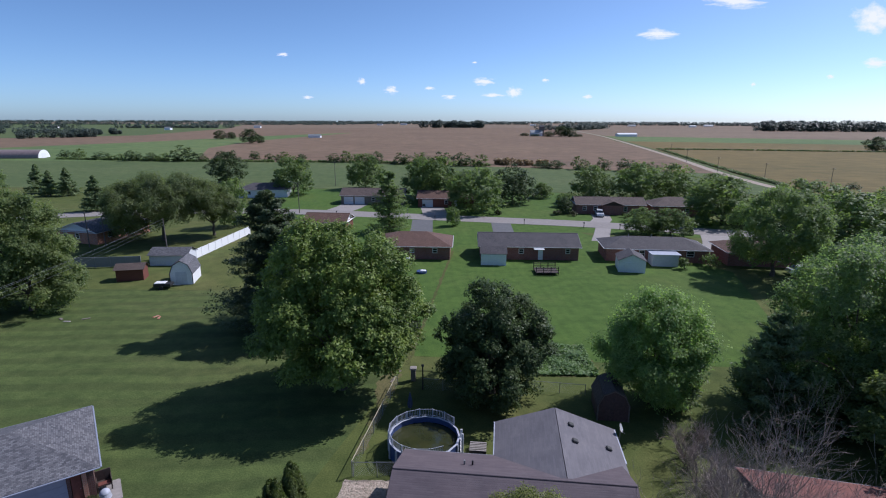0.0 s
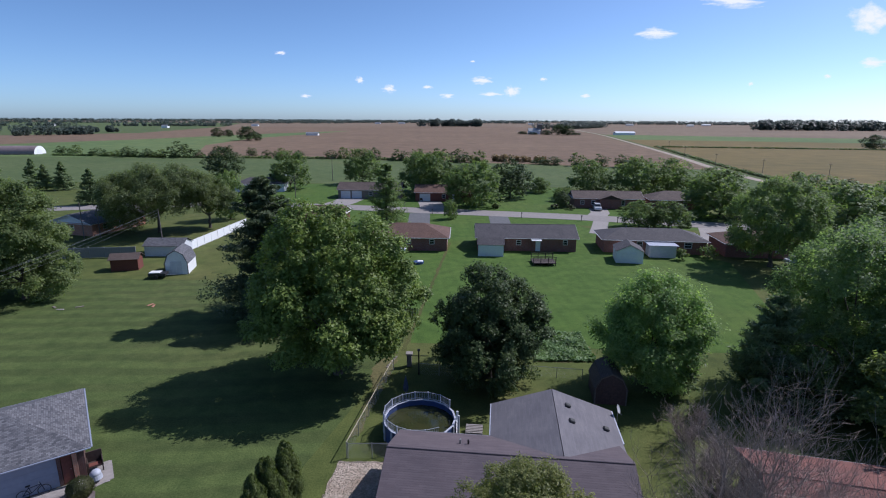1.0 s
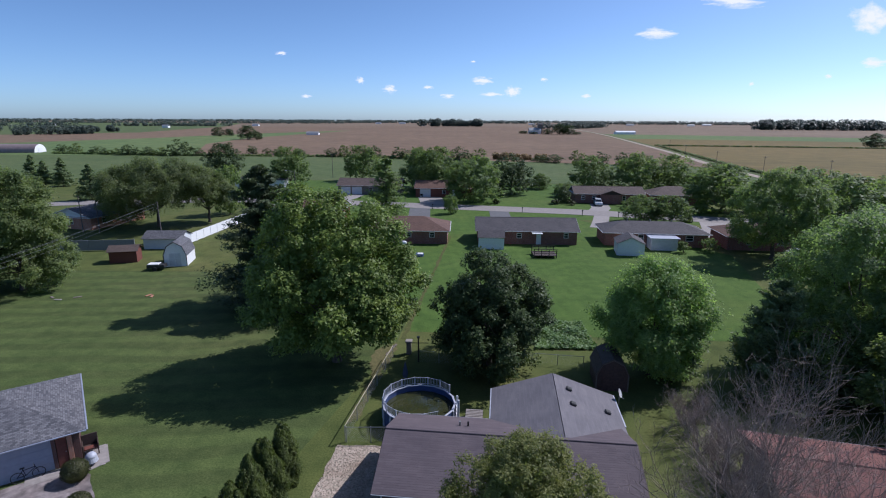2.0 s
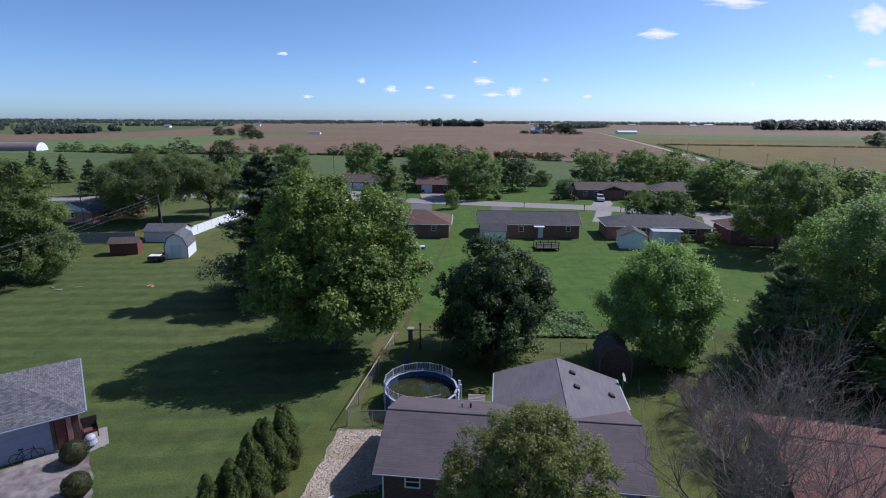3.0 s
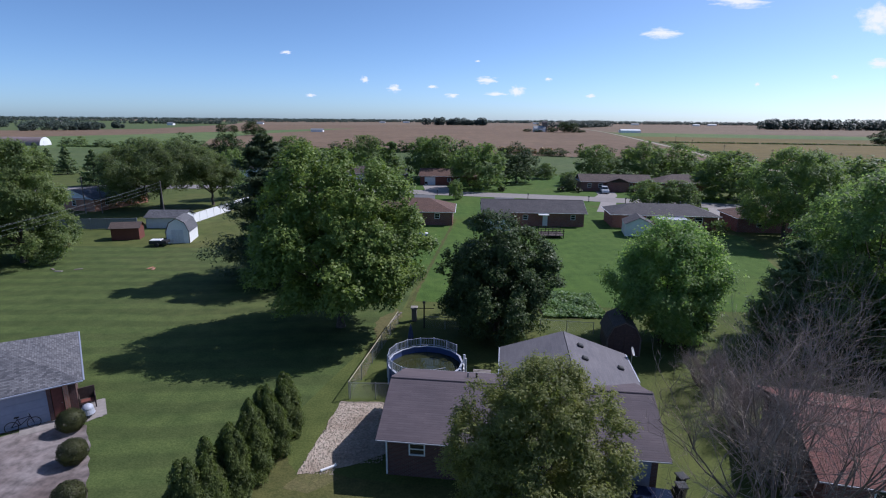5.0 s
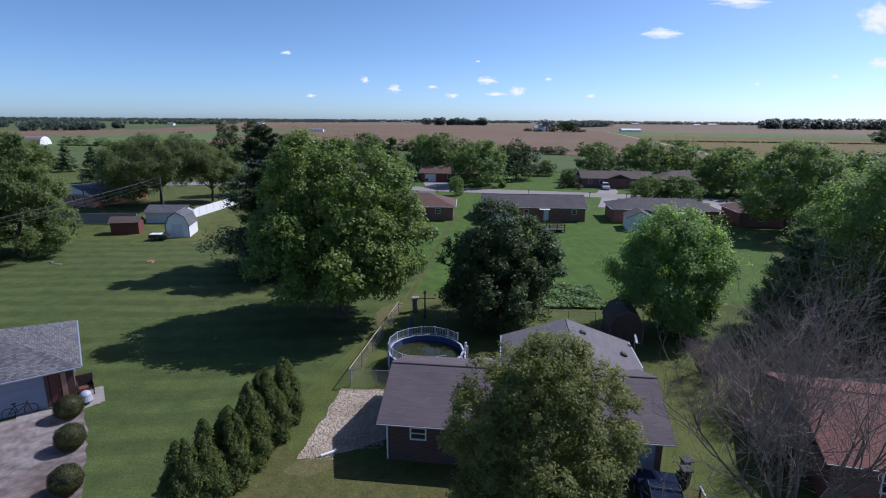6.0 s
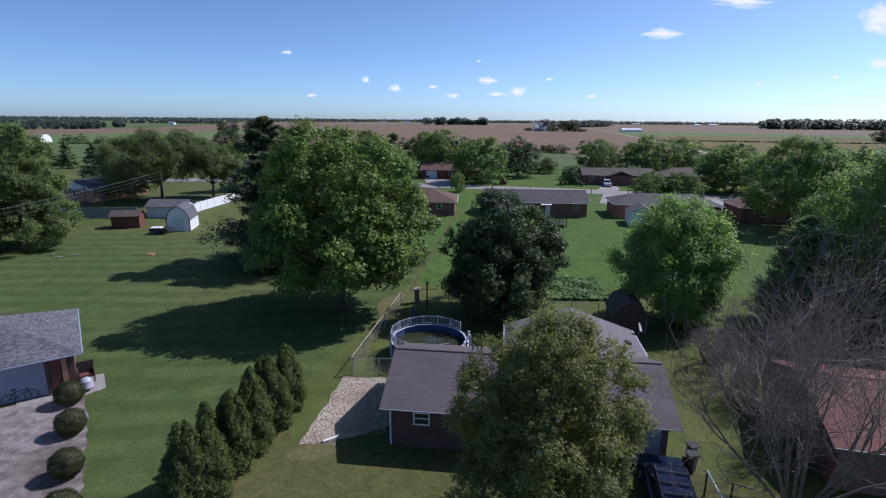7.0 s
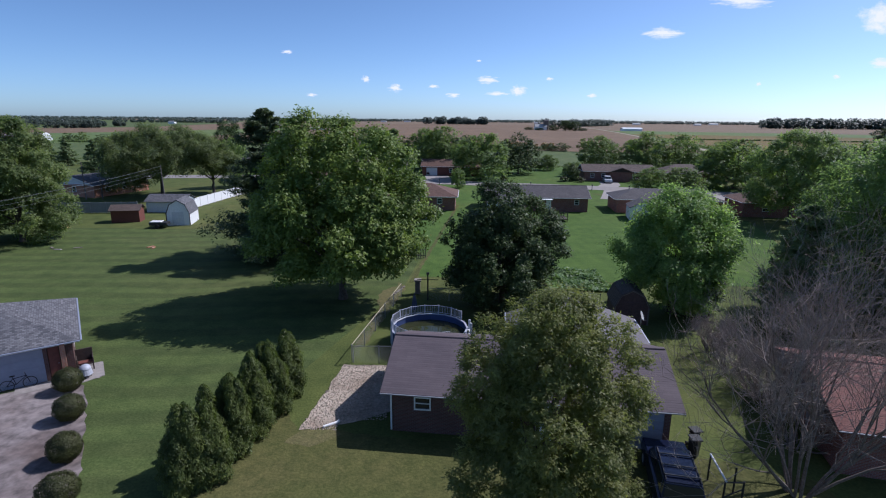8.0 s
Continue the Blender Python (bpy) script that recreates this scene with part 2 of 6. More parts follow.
cscale.operation, cscale.inputs[1].default_value = "MULTIPLY", 90.0
cl_.new(ci, cscale.inputs[0])
cl_.new(cscale.outputs[0], ccomb.inputs[1])
cl_.new(cv, cadd.inputs[0])
cl_.new(ccomb.outputs[0], cadd.inputs[1])
cnoise = noise_at(cn, cl_, cadd.outputs[0], 1.9, 7, 0.58)
cgrad = cn.new("ShaderNodeVectorMath")
cgrad.operation = "LENGTH"
cl_.new(cv, cgrad.inputs[0])
csub = cn.new("ShaderNodeMath")
csub.operation = "SUBTRACT"
cl_.new(cnoise, csub.inputs[0])
cmul = cn.new("ShaderNodeMath")
cmul.operation, cmul.inputs[1].default_value = "MULTIPLY", 0.62
cl_.new(cgrad.outputs["Value"], cmul.inputs[0])
cl_.new(cmul.outputs[0], csub.inputs[1])
cramp = ramp(cn, [(0.04, (0, 0, 0)), (0.36, (0.95, 0.95, 0.95))])
cl_.new(csub.outputs[0], cramp.inputs[0])
# the clouds' sunlit white is emitted by the disc itself
cemit, ctrans, cmixs = cn.new("ShaderNodeEmission"), cn.new("ShaderNodeBsdfTransparent"), cn.new("ShaderNodeMixShader")
cemit.inputs[0].default_value, cemit.inputs[1].default_value = (1.0, 0.98, 0.95, 1), 0.92
cl_.new(cramp.outputs[0], cmixs.inputs[0])
cl_.new(ctrans.outputs[0], cmixs.inputs[1])
cl_.new(cemit.outputs[0], cmixs.inputs[2])
cl_.new(cmixs.outputs[0], cn["Material Output"].inputs[0])
CLOUDM = cm
LAMPGLASS = plain("headlight", (0.8, 0.8, 0.8), 0.15, vary=0.02, bump=0)

gm, gn, gl, gb = nodes_of("dark_window_glass")
gb.inputs["Base Color"].default_value = (0.02, 0.024, 0.03, 1)
gb.inputs["Roughness"].default_value = 0.06
GLASS = gm
wm, wnn, wl, wb = nodes_of("green_pool_water")
wb.inputs["Roughness"].default_value = 0.03
wb.inputs["Base Color"].default_value = (0.075, 0.085, 0.018, 1)
wv = coords(wnn, wl)
wr = ramp(wnn, [(0.3, (0.024, 0.030, 0.014)), (0.7, (0.044, 0.046, 0.018))])
wl.new(noise_at(wnn, wl, wv, 0.6, 3), wr.inputs[0])
wl.new(wr.outputs[0], wb.inputs["Base Color"])
bump_to(wnn, wl, noise_at(wnn, wl, wv, 5.0, 2), 0.08, 0.02, wb)
WATER = wm

L_MAPLE = leaf_mat("bright_maple_leaf", (0.098, 0.150, 0.042), (0.250, 0.325, 0.080), 0.34)
L_DARK = leaf_mat("dark_maple_leaf", (0.052, 0.076, 0.037), (0.105, 0.146, 0.063), 0.30, 0.42, 0.12)
L_ASH = leaf_mat("ash_leaf", (0.207, 0.309, 0.123), (0.372, 0.488, 0.207), 0.62)
L_LIGHT = leaf_mat("light_tree_leaf", (0.170, 0.234, 0.106), (0.288, 0.360, 0.162), 0.60)
L_SHADE = leaf_mat("shade_tree_leaf", (0.175, 0.245, 0.129), (0.270, 0.351, 0.181), 0.66)
L_MID = leaf_mat("mid_tree_leaf", (0.138, 0.194, 0.088), (0.250, 0.319, 0.133), 0.55)
L_OLIVE = leaf_mat("olive_leaf", (0.135, 0.179, 0.078), (0.272, 0.329, 0.143), 0.52)
L_NEAR = leaf_mat("front_tree_leaf", (0.165, 0.184, 0.076), (0.275, 0.290, 0.114), 0.55)
L_PINE = leaf_mat("pine_needles", (0.132, 0.192, 0.111), (0.243, 0.297, 0.151), 0.46)
L_PINE_DARK = leaf_mat("dark_pine_needles", (0.070, 0.104, 0.062), (0.130, 0.160, 0.086), 0.35)
L_CEDAR = leaf_mat("cedar_sprays", (0.076, 0.106, 0.038), (0.152, 0.188, 0.063), 0.45)
L_BOX = leaf_mat("boxwood_leaf", (0.046, 0.056, 0.024), (0.092, 0.098, 0.038), 0.26)
L_LOCUST = leaf_mat("locust_leaf", (0.137, 0.171, 0.093), (0.207, 0.244, 0.125), 0.58)
L_GARDEN = leaf_mat("garden_leaf", (0.110, 0.190, 0.075), (0.250, 0.350, 0.160), 0.35)
# far woods: distance haze is painted into this pale bluish leaf colour
L_FAR_HAZED = leaf_mat("far_wood_leaf", (0.064, 0.088, 0.084), (0.109, 0.136, 0.120), 0.15)
L_FIELD = leaf_mat("field_edge_leaf", (0.080, 0.112, 0.055), (0.160, 0.210, 0.095), 0.4)
L_REED = leaf_mat("dry_reed", (0.200, 0.138, 0.075), (0.375, 0.263, 0.150), 0.30)

# ---- building helpers ----


def finish(me):
    """Gives every face a flat map in metres: along the face and up it."""
    nl = len(me.loops)
    if not nl:
        return
    uv = me.uv_layers.new(name="metres") if not me.uv_layers else me.uv_layers[0]
    co = np.empty(len(me.vertices) * 3, np.float32)
    me.vertices.foreach_get("co", co)
    co = co.reshape(-1, 3)
    nor = np.empty(len(me.polygons) * 3, np.float32)
    me.polygons.foreach_get("normal", nor)
    nor = nor.reshape(-1, 3)
    vi = np.empty(nl, np.int32)
    me.loops.foreach_get("vertex_index", vi)
    tot = np.empty(len(me.polygons), np.int32)
    me.polygons.foreach_get("loop_total", tot)
    n = np.repeat(nor, tot, axis=0)
    t = np.stack([-n[:, 1], n[:, 0], np.zeros(nl)], 1)
    ln = np.linalg.norm(t, axis=1)
    t[ln < 0.05] = (1, 0, 0)
    t /= np.linalg.norm(t, axis=1)[:, None]
    b = np.cross(n, t)
    p = co[vi]
    uv.data.foreach_set("uv", np.stack([(p * t).sum(1), (p * b).sum(1)], 1).astype(np.float32).ravel())


def part(name, bm, material, parent=None, label="", smooth=False):
    me = bpy.data.meshes.new(name)
    bm.to_mesh(me)
    bm.free()
    me.update()
    finish(me)
    me.materials.append(material)
    if smooth:
        me.polygons.foreach_set("use_smooth", [True] * len(me.polygons))
    ob = new(name, me)
    ob.parent = parent
    return tagged(ob, label)


def twin(ob, m, parent=None):
    """Another object on the same mesh."""
    o = new(ob.name.split(".")[0], ob.data)
    o.parent = parent if parent else ob.parent
    o.matrix_basis = m
    return o


def thing(name, m, label, category, group="", kind=""):
    e = new(name)
    e.empty_display_size = 0.3
    e.matrix_basis = m
    return tagged(e, label, category, group, kind)


def box(bm, x0, x1, y0, y1, z0, z1, bevel=0.0):
    made = bmesh.ops.create_cube(bm, size=1.0)["verts"]
    for v in made:
        v.co = Vector(((x0 + x1) / 2 + v.co.x * (x1 - x0), (y0 + y1) / 2 + v.co.y * (y1 - y0), (z0 + z1) / 2 + v.co.z * (z1 - z0)))
    if bevel:
        bmesh.ops.bevel(bm, geom=list({e for v in made for e in v.link_edges}), offset=bevel, segments=1, affect="EDGES")
    return bm


def boxed(*a, **k):
    return box(bmesh.new(), *a, **k)


def tube(bm, a, b, r0, r1=None, sides=6, caps=True):
    r1 = r0 if r1 is None else r1
    a, b = Vector(a), Vector(b)
    d = (b - a).normalized()
    s = d.orthogonal().normalized()
    t = d.cross(s)
    ring = [[bm.verts.new(p + (s * math.cos(i * math.tau / sides) + t * math.sin(i * math.tau / sides)) * r) for i in range(sides)] for p, r in ((a, r0), (b, r1))]
    for i in range(sides):
        j = (i + 1) % sides
        bm.faces.new((ring[0][i], ring[0][j], ring[1][j], ring[1][i]))
    if caps:
        bm.faces.new(ring[0][::-1])
        bm.faces.new(ring[1])
    return bm


def tubed(*a, **k):
    return tube(bmesh.new(), *a, **k)


def sheet(name, pts, z, material, label, category="ground", kind="structure", thick=0.0, ragged=0.0):
    """A flat piece of ground with that outline, ragged by so many metres at its edge."""
    if ragged:
        fine = []
        for (x0, y0), (x1, y1) in zip(pts, pts[1:] + pts[:1]):
            k = max(1, int(math.hypot(x1 - x0, y1 - y0) / 0.35))
            for i in range(k):
                x, y = x0 + (x1 - x0) * i / k, y0 + (y1 - y0) * i / k
                fine.append((x + ragged * noise.noise((x * 1.3, y * 1.3, 3)) * 1.6, y + ragged * noise.noise((x * 1.3, y * 1.3, 9)) * 1.6))
        pts = fine
    bm = bmesh.new()
    f = bm.faces.new([bm.verts.new((x, y, z)) for x, y in pts])
    if f.normal.z < 0 or f.calc_area() and (f.normal_update() or f.normal.z < 0):
        f.normal_flip()
    if thick:
        r = bmesh.ops.extrude_face_region(bm, geom=[f])
        for v in r["geom"]:
            if isinstance(v, bmesh.types.BMVert):
                v.co.z -= thick
        bmesh.ops.recalc_face_normals(bm, faces=bm.faces)
    return tagged(part(name, bm, material), label, category, kind=kind)


def leaf_mesh(name, pos, nrm, w, h, rng, droop=0.0, jitter=0.4, axis=None):
    """One mesh of many small leaves at pos, facing about nrm."""
    k = len(pos)
    n = nrm + rng.normal(0, jitter, (k, 3))
    n /= np.linalg.norm(n, axis=1)[:, None] + 1e-9
    a = rng.normal(0, 1, (k, 3)) if axis is None else axis + rng.normal(0, 0.45, (k, 3))
    a[:, 2] -= droop
    a -= n * (a * n).sum(1)[:, None]
    a /= np.linalg.norm(a, axis=1)[:, None] + 1e-9
    b = np.cross(n, a)
    s = rng.uniform(0.65, 1.3, (k, 1))
    a, b = a * s * h / 2, b * s * w / 2
    fold = n * s * w * 0.12
    v = np.stack([pos + a * 1.15, pos - a * 0.7 + b * 1.1 + fold, pos - a * 0.7 - b * 1.1], 1).reshape(-1, 3)
    me = bpy.data.meshes.new(name)
    me.vertices.add(k * 3)
    me.vertices.foreach_set("co", v.astype(np.float32).ravel())
    me.loops.add(k * 3)
    me.loops.foreach_set("vertex_index", np.arange(k * 3, dtype=np.int32))
    me.polygons.add(k)
    me.polygons.foreach_set("loop_start", np.arange(0, k * 3, 3, dtype=np.int32))
    me.update(calc_edges=True)
    return me


def leafy(name, me, material, parent, label=""):
    me.materials.append(material)
    ob = new(name, me)
    ob.parent = parent
    return tagged(ob, label)


def crown_cloud(rng, count, radii, centre_z, clumps, clump_r, low=-0.75, fill=0.12, taper=0.0, lobes=None, spray=0.4):
    """Leaves on short sprays, the sprays on boughs that dome upwards, the boughs round the outside of the crown's lobes."""
    lobes = lobes or [(0, 0, centre_z, radii[0], radii[1])]
    size = np.array([q[3] * (q[3] + q[4]) for q in lobes])
    c, outs = [], []
    while len(c) < clumps:
        d = rng.normal(0, 1, 3)
        d /= np.linalg.norm(d)
        if d[2] < low:
            continue
        inner = rng.random() < fill
        q = d * (rng.uniform(0.35, 0.7) if inner else rng.uniform(0.84, 1.0))
        k = 1 - taper * max(0.0, q[2])
        o = lobes[rng.choice(len(lobes), p=size / size.sum())]
        p = np.array((o[0] + q[0] * o[3] * k, o[1] + q[1] * o[3] * k, max(0.25, q[2] * o[4] + o[2])))
        deep = min(math.hypot((p[0] - e[0]) / e[3], (p[1] - e[1]) / e[3], (p[2] - e[2]) / e[4]) for e in lobes)
        if deep < 0.72 and not inner:
            continue
        c.append(p)
        outs.append(d * (1, 1, 0.6))
    c, outs = np.array(c), np.array(outs)
    r = clump_r * rng.uniform(0.5, 1.5, clumps)
    per = 8
    k = count // per
    who = rng.choice(clumps, k, p=r ** 2 / (r ** 2).sum())
    d = rng.normal(0, 1, (k, 3)) + outs[who] * 0.9 + np.array((0, 0, 0.5))
    d /= np.linalg.norm(d, axis=1)[:, None]
    base = c[who] + d * (r[who] * rng.uniform(0.6, 1.08, k))[:, None] * (1, 1, 0.75)
    ax = d * 0.6 + outs[who] * 0.5 + np.array((0, 0, 0.25)) + rng.normal(0, 0.25, (k, 3))
    ax /= np.linalg.norm(ax, axis=1)[:, None]
    along = (rng.random((k, per, 1)) - 0.35) * spray * rng.uniform(0.6, 1.5, (k, 1, 1))
    pos = (base[:, None] + ax[:, None] * along + rng.normal(0, 0.16 * spray, (k, per, 3))).reshape(-1, 3)
    pos[:, 2] = np.maximum(pos[:, 2], 0.06)
    nrm = np.repeat(d * 0.6 + np.array((0, 0, 0.6)), per, axis=0)
    return pos, nrm, c, np.repeat(ax, per, axis=0)


def limbs(bm, rng, base_r, fork_z, tips, lean=0.0):
    """A tapered trunk that forks into limbs towards the given places."""
    z, p, r = 0.0, Vector((0, 0, -0.1)), base_r * 1.35
    steps = 4
    for i in range(steps):
        q = Vector((rng.normal(0, 0.06) + lean * (i + 1) / steps, rng.normal(0, 0.06), fork_z * (i + 1) / steps))
        r2 = base_r * (1 - 0.35 * (i + 1) / steps)
        tube(bm, p, q, r, r2, 9, caps=False)
        p, r = q, r2
    for t in tips:
        t = Vector(t)
        a = Vector(p)
        mid = a.lerp(t, 0.5) + Vector((rng.normal(0, 0.25), rng.normal(0, 0.25), rng.uniform(0.0, 0.5)))
        tube(bm, a - Vector((0, 0, 0.1)), mid, r * 0.5, r * 0.28, 6, caps=False)
        tube(bm, mid, t, r * 0.28, r * 0.06, 5, caps=False)
        for _ in range(2):
            s = mid.lerp(t, rng.uniform(0.1, 0.7))
            tube(bm, s, s + Vector(rng.normal(0, 0.9, 3)) + Vector((0, 0, 0.5)), r * 0.12, r * 0.03, 4, caps=False)
    return bm


def broadleaf(name, label, x, y, height, radius, low_z, count, leaf, material, seed, clumps=60, clump=0.24, bark=None, trunk=None, taper=0.2, droop=0.0, fill=0.12, tips=14, m=None, low=-0.75, lobes=None, jitter=0.4, spray=None):
    rng = np.random.default_rng(seed)
    ob = thing(name, m or pose(x, y, 0), label, "tree")
    half = (height - low_z) / 2
    cz = low_z + half
    pos, nrm, c, ax = crown_cloud(rng, count, (radius * 0.9, half * 0.9), cz, clumps, radius * clump, taper=taper, fill=fill, low=low, lobes=lobes, spray=spray or leaf[1] * 2.6)
    leafy("crown", leaf_mesh("crown", pos, nrm, leaf[0], leaf[1], rng, droop, jitter, ax), material, ob)
    pick = c[rng.choice(len(c), min(tips, len(c)), replace=False)]
    part("trunk", limbs(bmesh.new(), rng, trunk or height * 0.024, max(1.2, low_z + half * 0.25), pick), bark or BARK, ob, smooth=True)
    return ob


def conifer(name, label, x, y, height, radius, count, leaf, material, seed, low_z=0.6, ragged=0.25, power=0.8, lift=0.0):
    """Whorls of feathered branches, shorter towards the tip; lift raises their ends."""
    rng = np.random.default_rng(seed)
    ob = thing(name, pose(x, y, 0), label, "tree")
    bm = bmesh.new()
    tube(bm, (0, 0, -0.1), (0, 0, height * 0.6), height * 0.02, height * 0.01, 8)
    tube(bm, (0, 0, height * 0.6), (0, 0, height * 0.98), height * 0.01, 0.02, 6)
    ps, ns, xs = [], [], []
    branches = int(height * 13)
    per = max(8, count // branches)
    for i in range(branches):
        f = (i + rng.random()) / branches
        z = low_z + (height - low_z) * f
        reach = radius * ((1 - f) ** power + 0.03) * rng.uniform(1 - ragged, 1 + ragged * 0.6)
        a = rng.uniform(0, math.tau)
        d = np.array((math.cos(a), math.sin(a), 0))
        side = np.array((-d[1], d[0], 0))
        k = rng.random(per) ** 0.6
        sw = rng.normal(0, 1, per)
        p = d * (k * reach)[:, None] + (0, 0, z)
        p += side * (sw * 0.16 * reach * (1.15 - k))[:, None]
        p[:, 2] += -0.18 * reach * k + (0.22 + lift) * reach * k ** 2.2
        p += rng.normal(0, 0.05 * reach + 0.05, (per, 3)) * (1, 1, 0.7)
        ps.append(p)
        ns.append(np.tile(d * 0.4 + (0, 0, 0.8), (per, 1)))
        xs.append(d * 0.8 + side * sw[:, None] * 0.5 + (0, 0, 0.25 + lift))
        if reach > 0.5:
            tube(bm, (0, 0, z), tuple(d * reach * 0.8 + (0, 0, z + (lift * 0.5 - 0.05) * reach)), 0.012 * height * 0.25, 0.008, 4, caps=False)
    leafy("crown", leaf_mesh("crown", np.concatenate(ps), np.concatenate(ns), leaf[0], leaf[1], rng, axis=np.concatenate(xs)), material, ob)
    part("trunk", bm, BARK, ob)
    return ob

# ---- ground, fields and roads ----
bm = bmesh.new()
bmesh.ops.create_grid(bm, x_segments=24, y_segments=24, size=4600)
tagged(part("ground", bm, LAWN), "level green grass that reaches the horizon", "ground", kind="structure")
sheet("lawn_1", [(-95, 8), (-12, 8), (-9.6, 30), (-4.9, 48), (-4, 60), (-20, 66), (-30, 72), (-95, 72)], 0.012, LAWN_MOWN, "wide mown lawn with pale mower stripes", "lawn")
sheet("lawn_2", [(-3.8, 51), (36, 49), (46, 84), (26, 118), (-30, 126), (-29, 72.6), (-20, 66.3), (-3.8, 60.3)], 0.014, LAWN_RICH, "smooth bright green back lawn", "lawn")
sheet("lawn_4", [(-12.4, 3), (17, 3), (16, 21), (11, 22.6), (-3.6, 23.5), (-6.2, 24.1), (-7.9, 23.9), (-9.4, 26.2), (-10.9, 20)], 0.018, LAWN_DRY, "thin front lawn with dry brownish patches", "lawn", ragged=0.12)
sheet("lawn_3", [(-60, 138), (-36, 127), (64, 108), (66, 150), (35, 181), (-61, 188)], 0.010, LAWN_RICH, "green front lawns across the street", "lawn")
sheet("meadow", [(-900, 165), (-61, 189), (35, 182), (117, 178), (124, 250), (60, 270), (41, 276), (-63, 305), (-264, 306), (-900, 296)], 0.02, MEADOW, "dull green hay meadow behind the houses", "field")
sheet("field_1", [(-150, 306), (-63, 305.5), (41, 276.5), (60, 270.5), (124, 251), (155, 414), (224, 838), (262, 1161), (340, 1720), (-100, 1620), (-580, 1364), (-190, 1000), (-188, 965), (-225, 600), (-208, 450)], 0.03, CORN_DRY, "ripe reddish brown crop field", "field")
sheet("field_2", [(-150, 306.4), (-208, 450), (-225, 600), (-188, 965), (-190, 1000), (-283, 756), (-329, 559), (-379, 440), (-600, 300), (-264, 306.4)], 0.03, BEANS_GREEN, "pale green bean field", "field")
sheet("field_3", [(-190.5, 1000), (-283.5, 756), (-329.5, 559), (-379.5, 440), (-600.5, 300), (-1500, 300), (-1300, 620), (-560, 652), (-461, 786), (-580, 1364)], 0.03, CORN_DRY, "ripe brown crop field beside woods", "field")
sheet("field_4", [(120.5, 150), (131, 253), (162, 414), (172, 462), (344, 432), (1200, 290), (1200, 60), (200, 80)], 0.03, BEANS, "yellow-brown ripening bean field beyond the road", "field")
sheet("field_5", [(173, 466), (345, 436), (1200, 294), (1200, 470), (460, 560), (202, 640)], 0.03, BEANS, "ripening bean field behind a dark ditch", "field")
sheet("field_6", [(202.5, 641), (460, 561), (1200, 471), (1500, 560), (555, 704), (264, 829), (236, 838)], 0.03, BEANS_GREEN, "green bean strip between ripe fields", "field")
sheet("field_7", [(236.5, 839), (264, 830), (555, 705), (1500, 561), (2600, 700), (1300, 1500), (345, 1720), (268, 1161)], 0.03, TAN, "reddish tan harvested field", "field")
sheet("field_8", [(-1500, 300.5), (-3000, 600), (-4400, 3000), (-900, 2300), (-580, 1364.5), (-461, 787), (-560, 653), (-1300, 621)], 0.03, MEADOW, "far green fields among woods", "field")
sheet("field_9", [(-900, 2301), (-580, 1365), (-100, 1621), (340, 1721), (1300, 1501), (3200, 2600), (2600, 4500), (-2600, 4500), (-4400, 3001)], 0.03, TAN, "far tan fields on the skyline", "field")


def strip(name, line, width, z, material, label, category="road", thick=0.0, kind="structure"):
    """A band of that width along a line of points."""
    left, right = [], []
    for i, p in enumerate(line):
        a, b = Vector(line[max(0, i - 1)]), Vector(line[min(len(line) - 1, i + 1)])
        d = (b - a).normalized()
        nrm = Vector((-d.y, d.x)) * width / 2
        left.append(Vector(p) + nrm)
        right.append(Vector(p) - nrm)
    bm = bmesh.new()
    vl, vr = [bm.verts.new((p.x, p.y, z)) for p in left], [bm.verts.new((p.x, p.y, z)) for p in right]
    fs = [bm.faces.new((vr[i], vr[i + 1], vl[i + 1], vl[i])) for i in range(len(line) - 1)]
    if thick:
        r = bmesh.ops.extrude_face_region(bm, geom=fs)
        for v in r["geom"]:
            if isinstance(v, bmesh.types.BMVert):
                v.co.z -= thick
    bmesh.ops.recalc_face_normals(bm, faces=bm.faces)
    for f in bm.faces:
        if abs(f.normal.z) > 0.9 and f.calc_center_median().z > z - 0.001 and f.normal.z < 0:
            f.normal_flip()
    return tagged(part(name, bm, material), label, category, kind=kind)


def bend(pts, n=6):
    """A smooth line through points."""
    out = []
    for i in range(len(pts) - 1):
        p0, p1, p2, p3 = (Vector(pts[max(0, min(len(pts) - 1, i + k))]) for k in (-1, 0, 1, 2))
        for j in range(n):
            t = j / n
            out.append(0.5 * (2 * p1 + (p2 - p0) * t + (2 * p0 - 5 * p1 + 4 * p2 - p3) * t * t + (3 * p1 - p0 - 3 * p2 + p3) * t ** 3))
    return out + [Vector(pts[-1])]


ROAD_LINE = bend([(185, 84), (120, 99), (60, 115.5), (33, 124), (17, 127.6), (-5, 132), (-39, 138.5), (-65, 139), (-97, 132), (-150, 112), (-230, 88)])
strip("road", ROAD_LINE, 7.6, 0.05, ROADTAR, "pale worn asphalt village street", thick=0.06)
strip("county_road", bend([(112, 60), (117, 150), (119, 194), (126, 253), (157, 414), (228, 838), (266, 1161), (330, 1720), (420, 2600)]), 4.2, 0.07, GRAVEL, "pale gravel county road between the fields")
strip("verge", bend([(115.5, 60), (120.5, 150), (122.8, 194), (130, 253), (161.5, 414), (232, 838)]), 2.6, 0.055, MEADOW, "grassy roadside verge", "verge")
strip("driveway_1", [(-7.5, 128.5), (-7.0, 116), (-6.5, 101)], 5.0, 0.045, TAR, "dark asphalt driveway", "driveway")
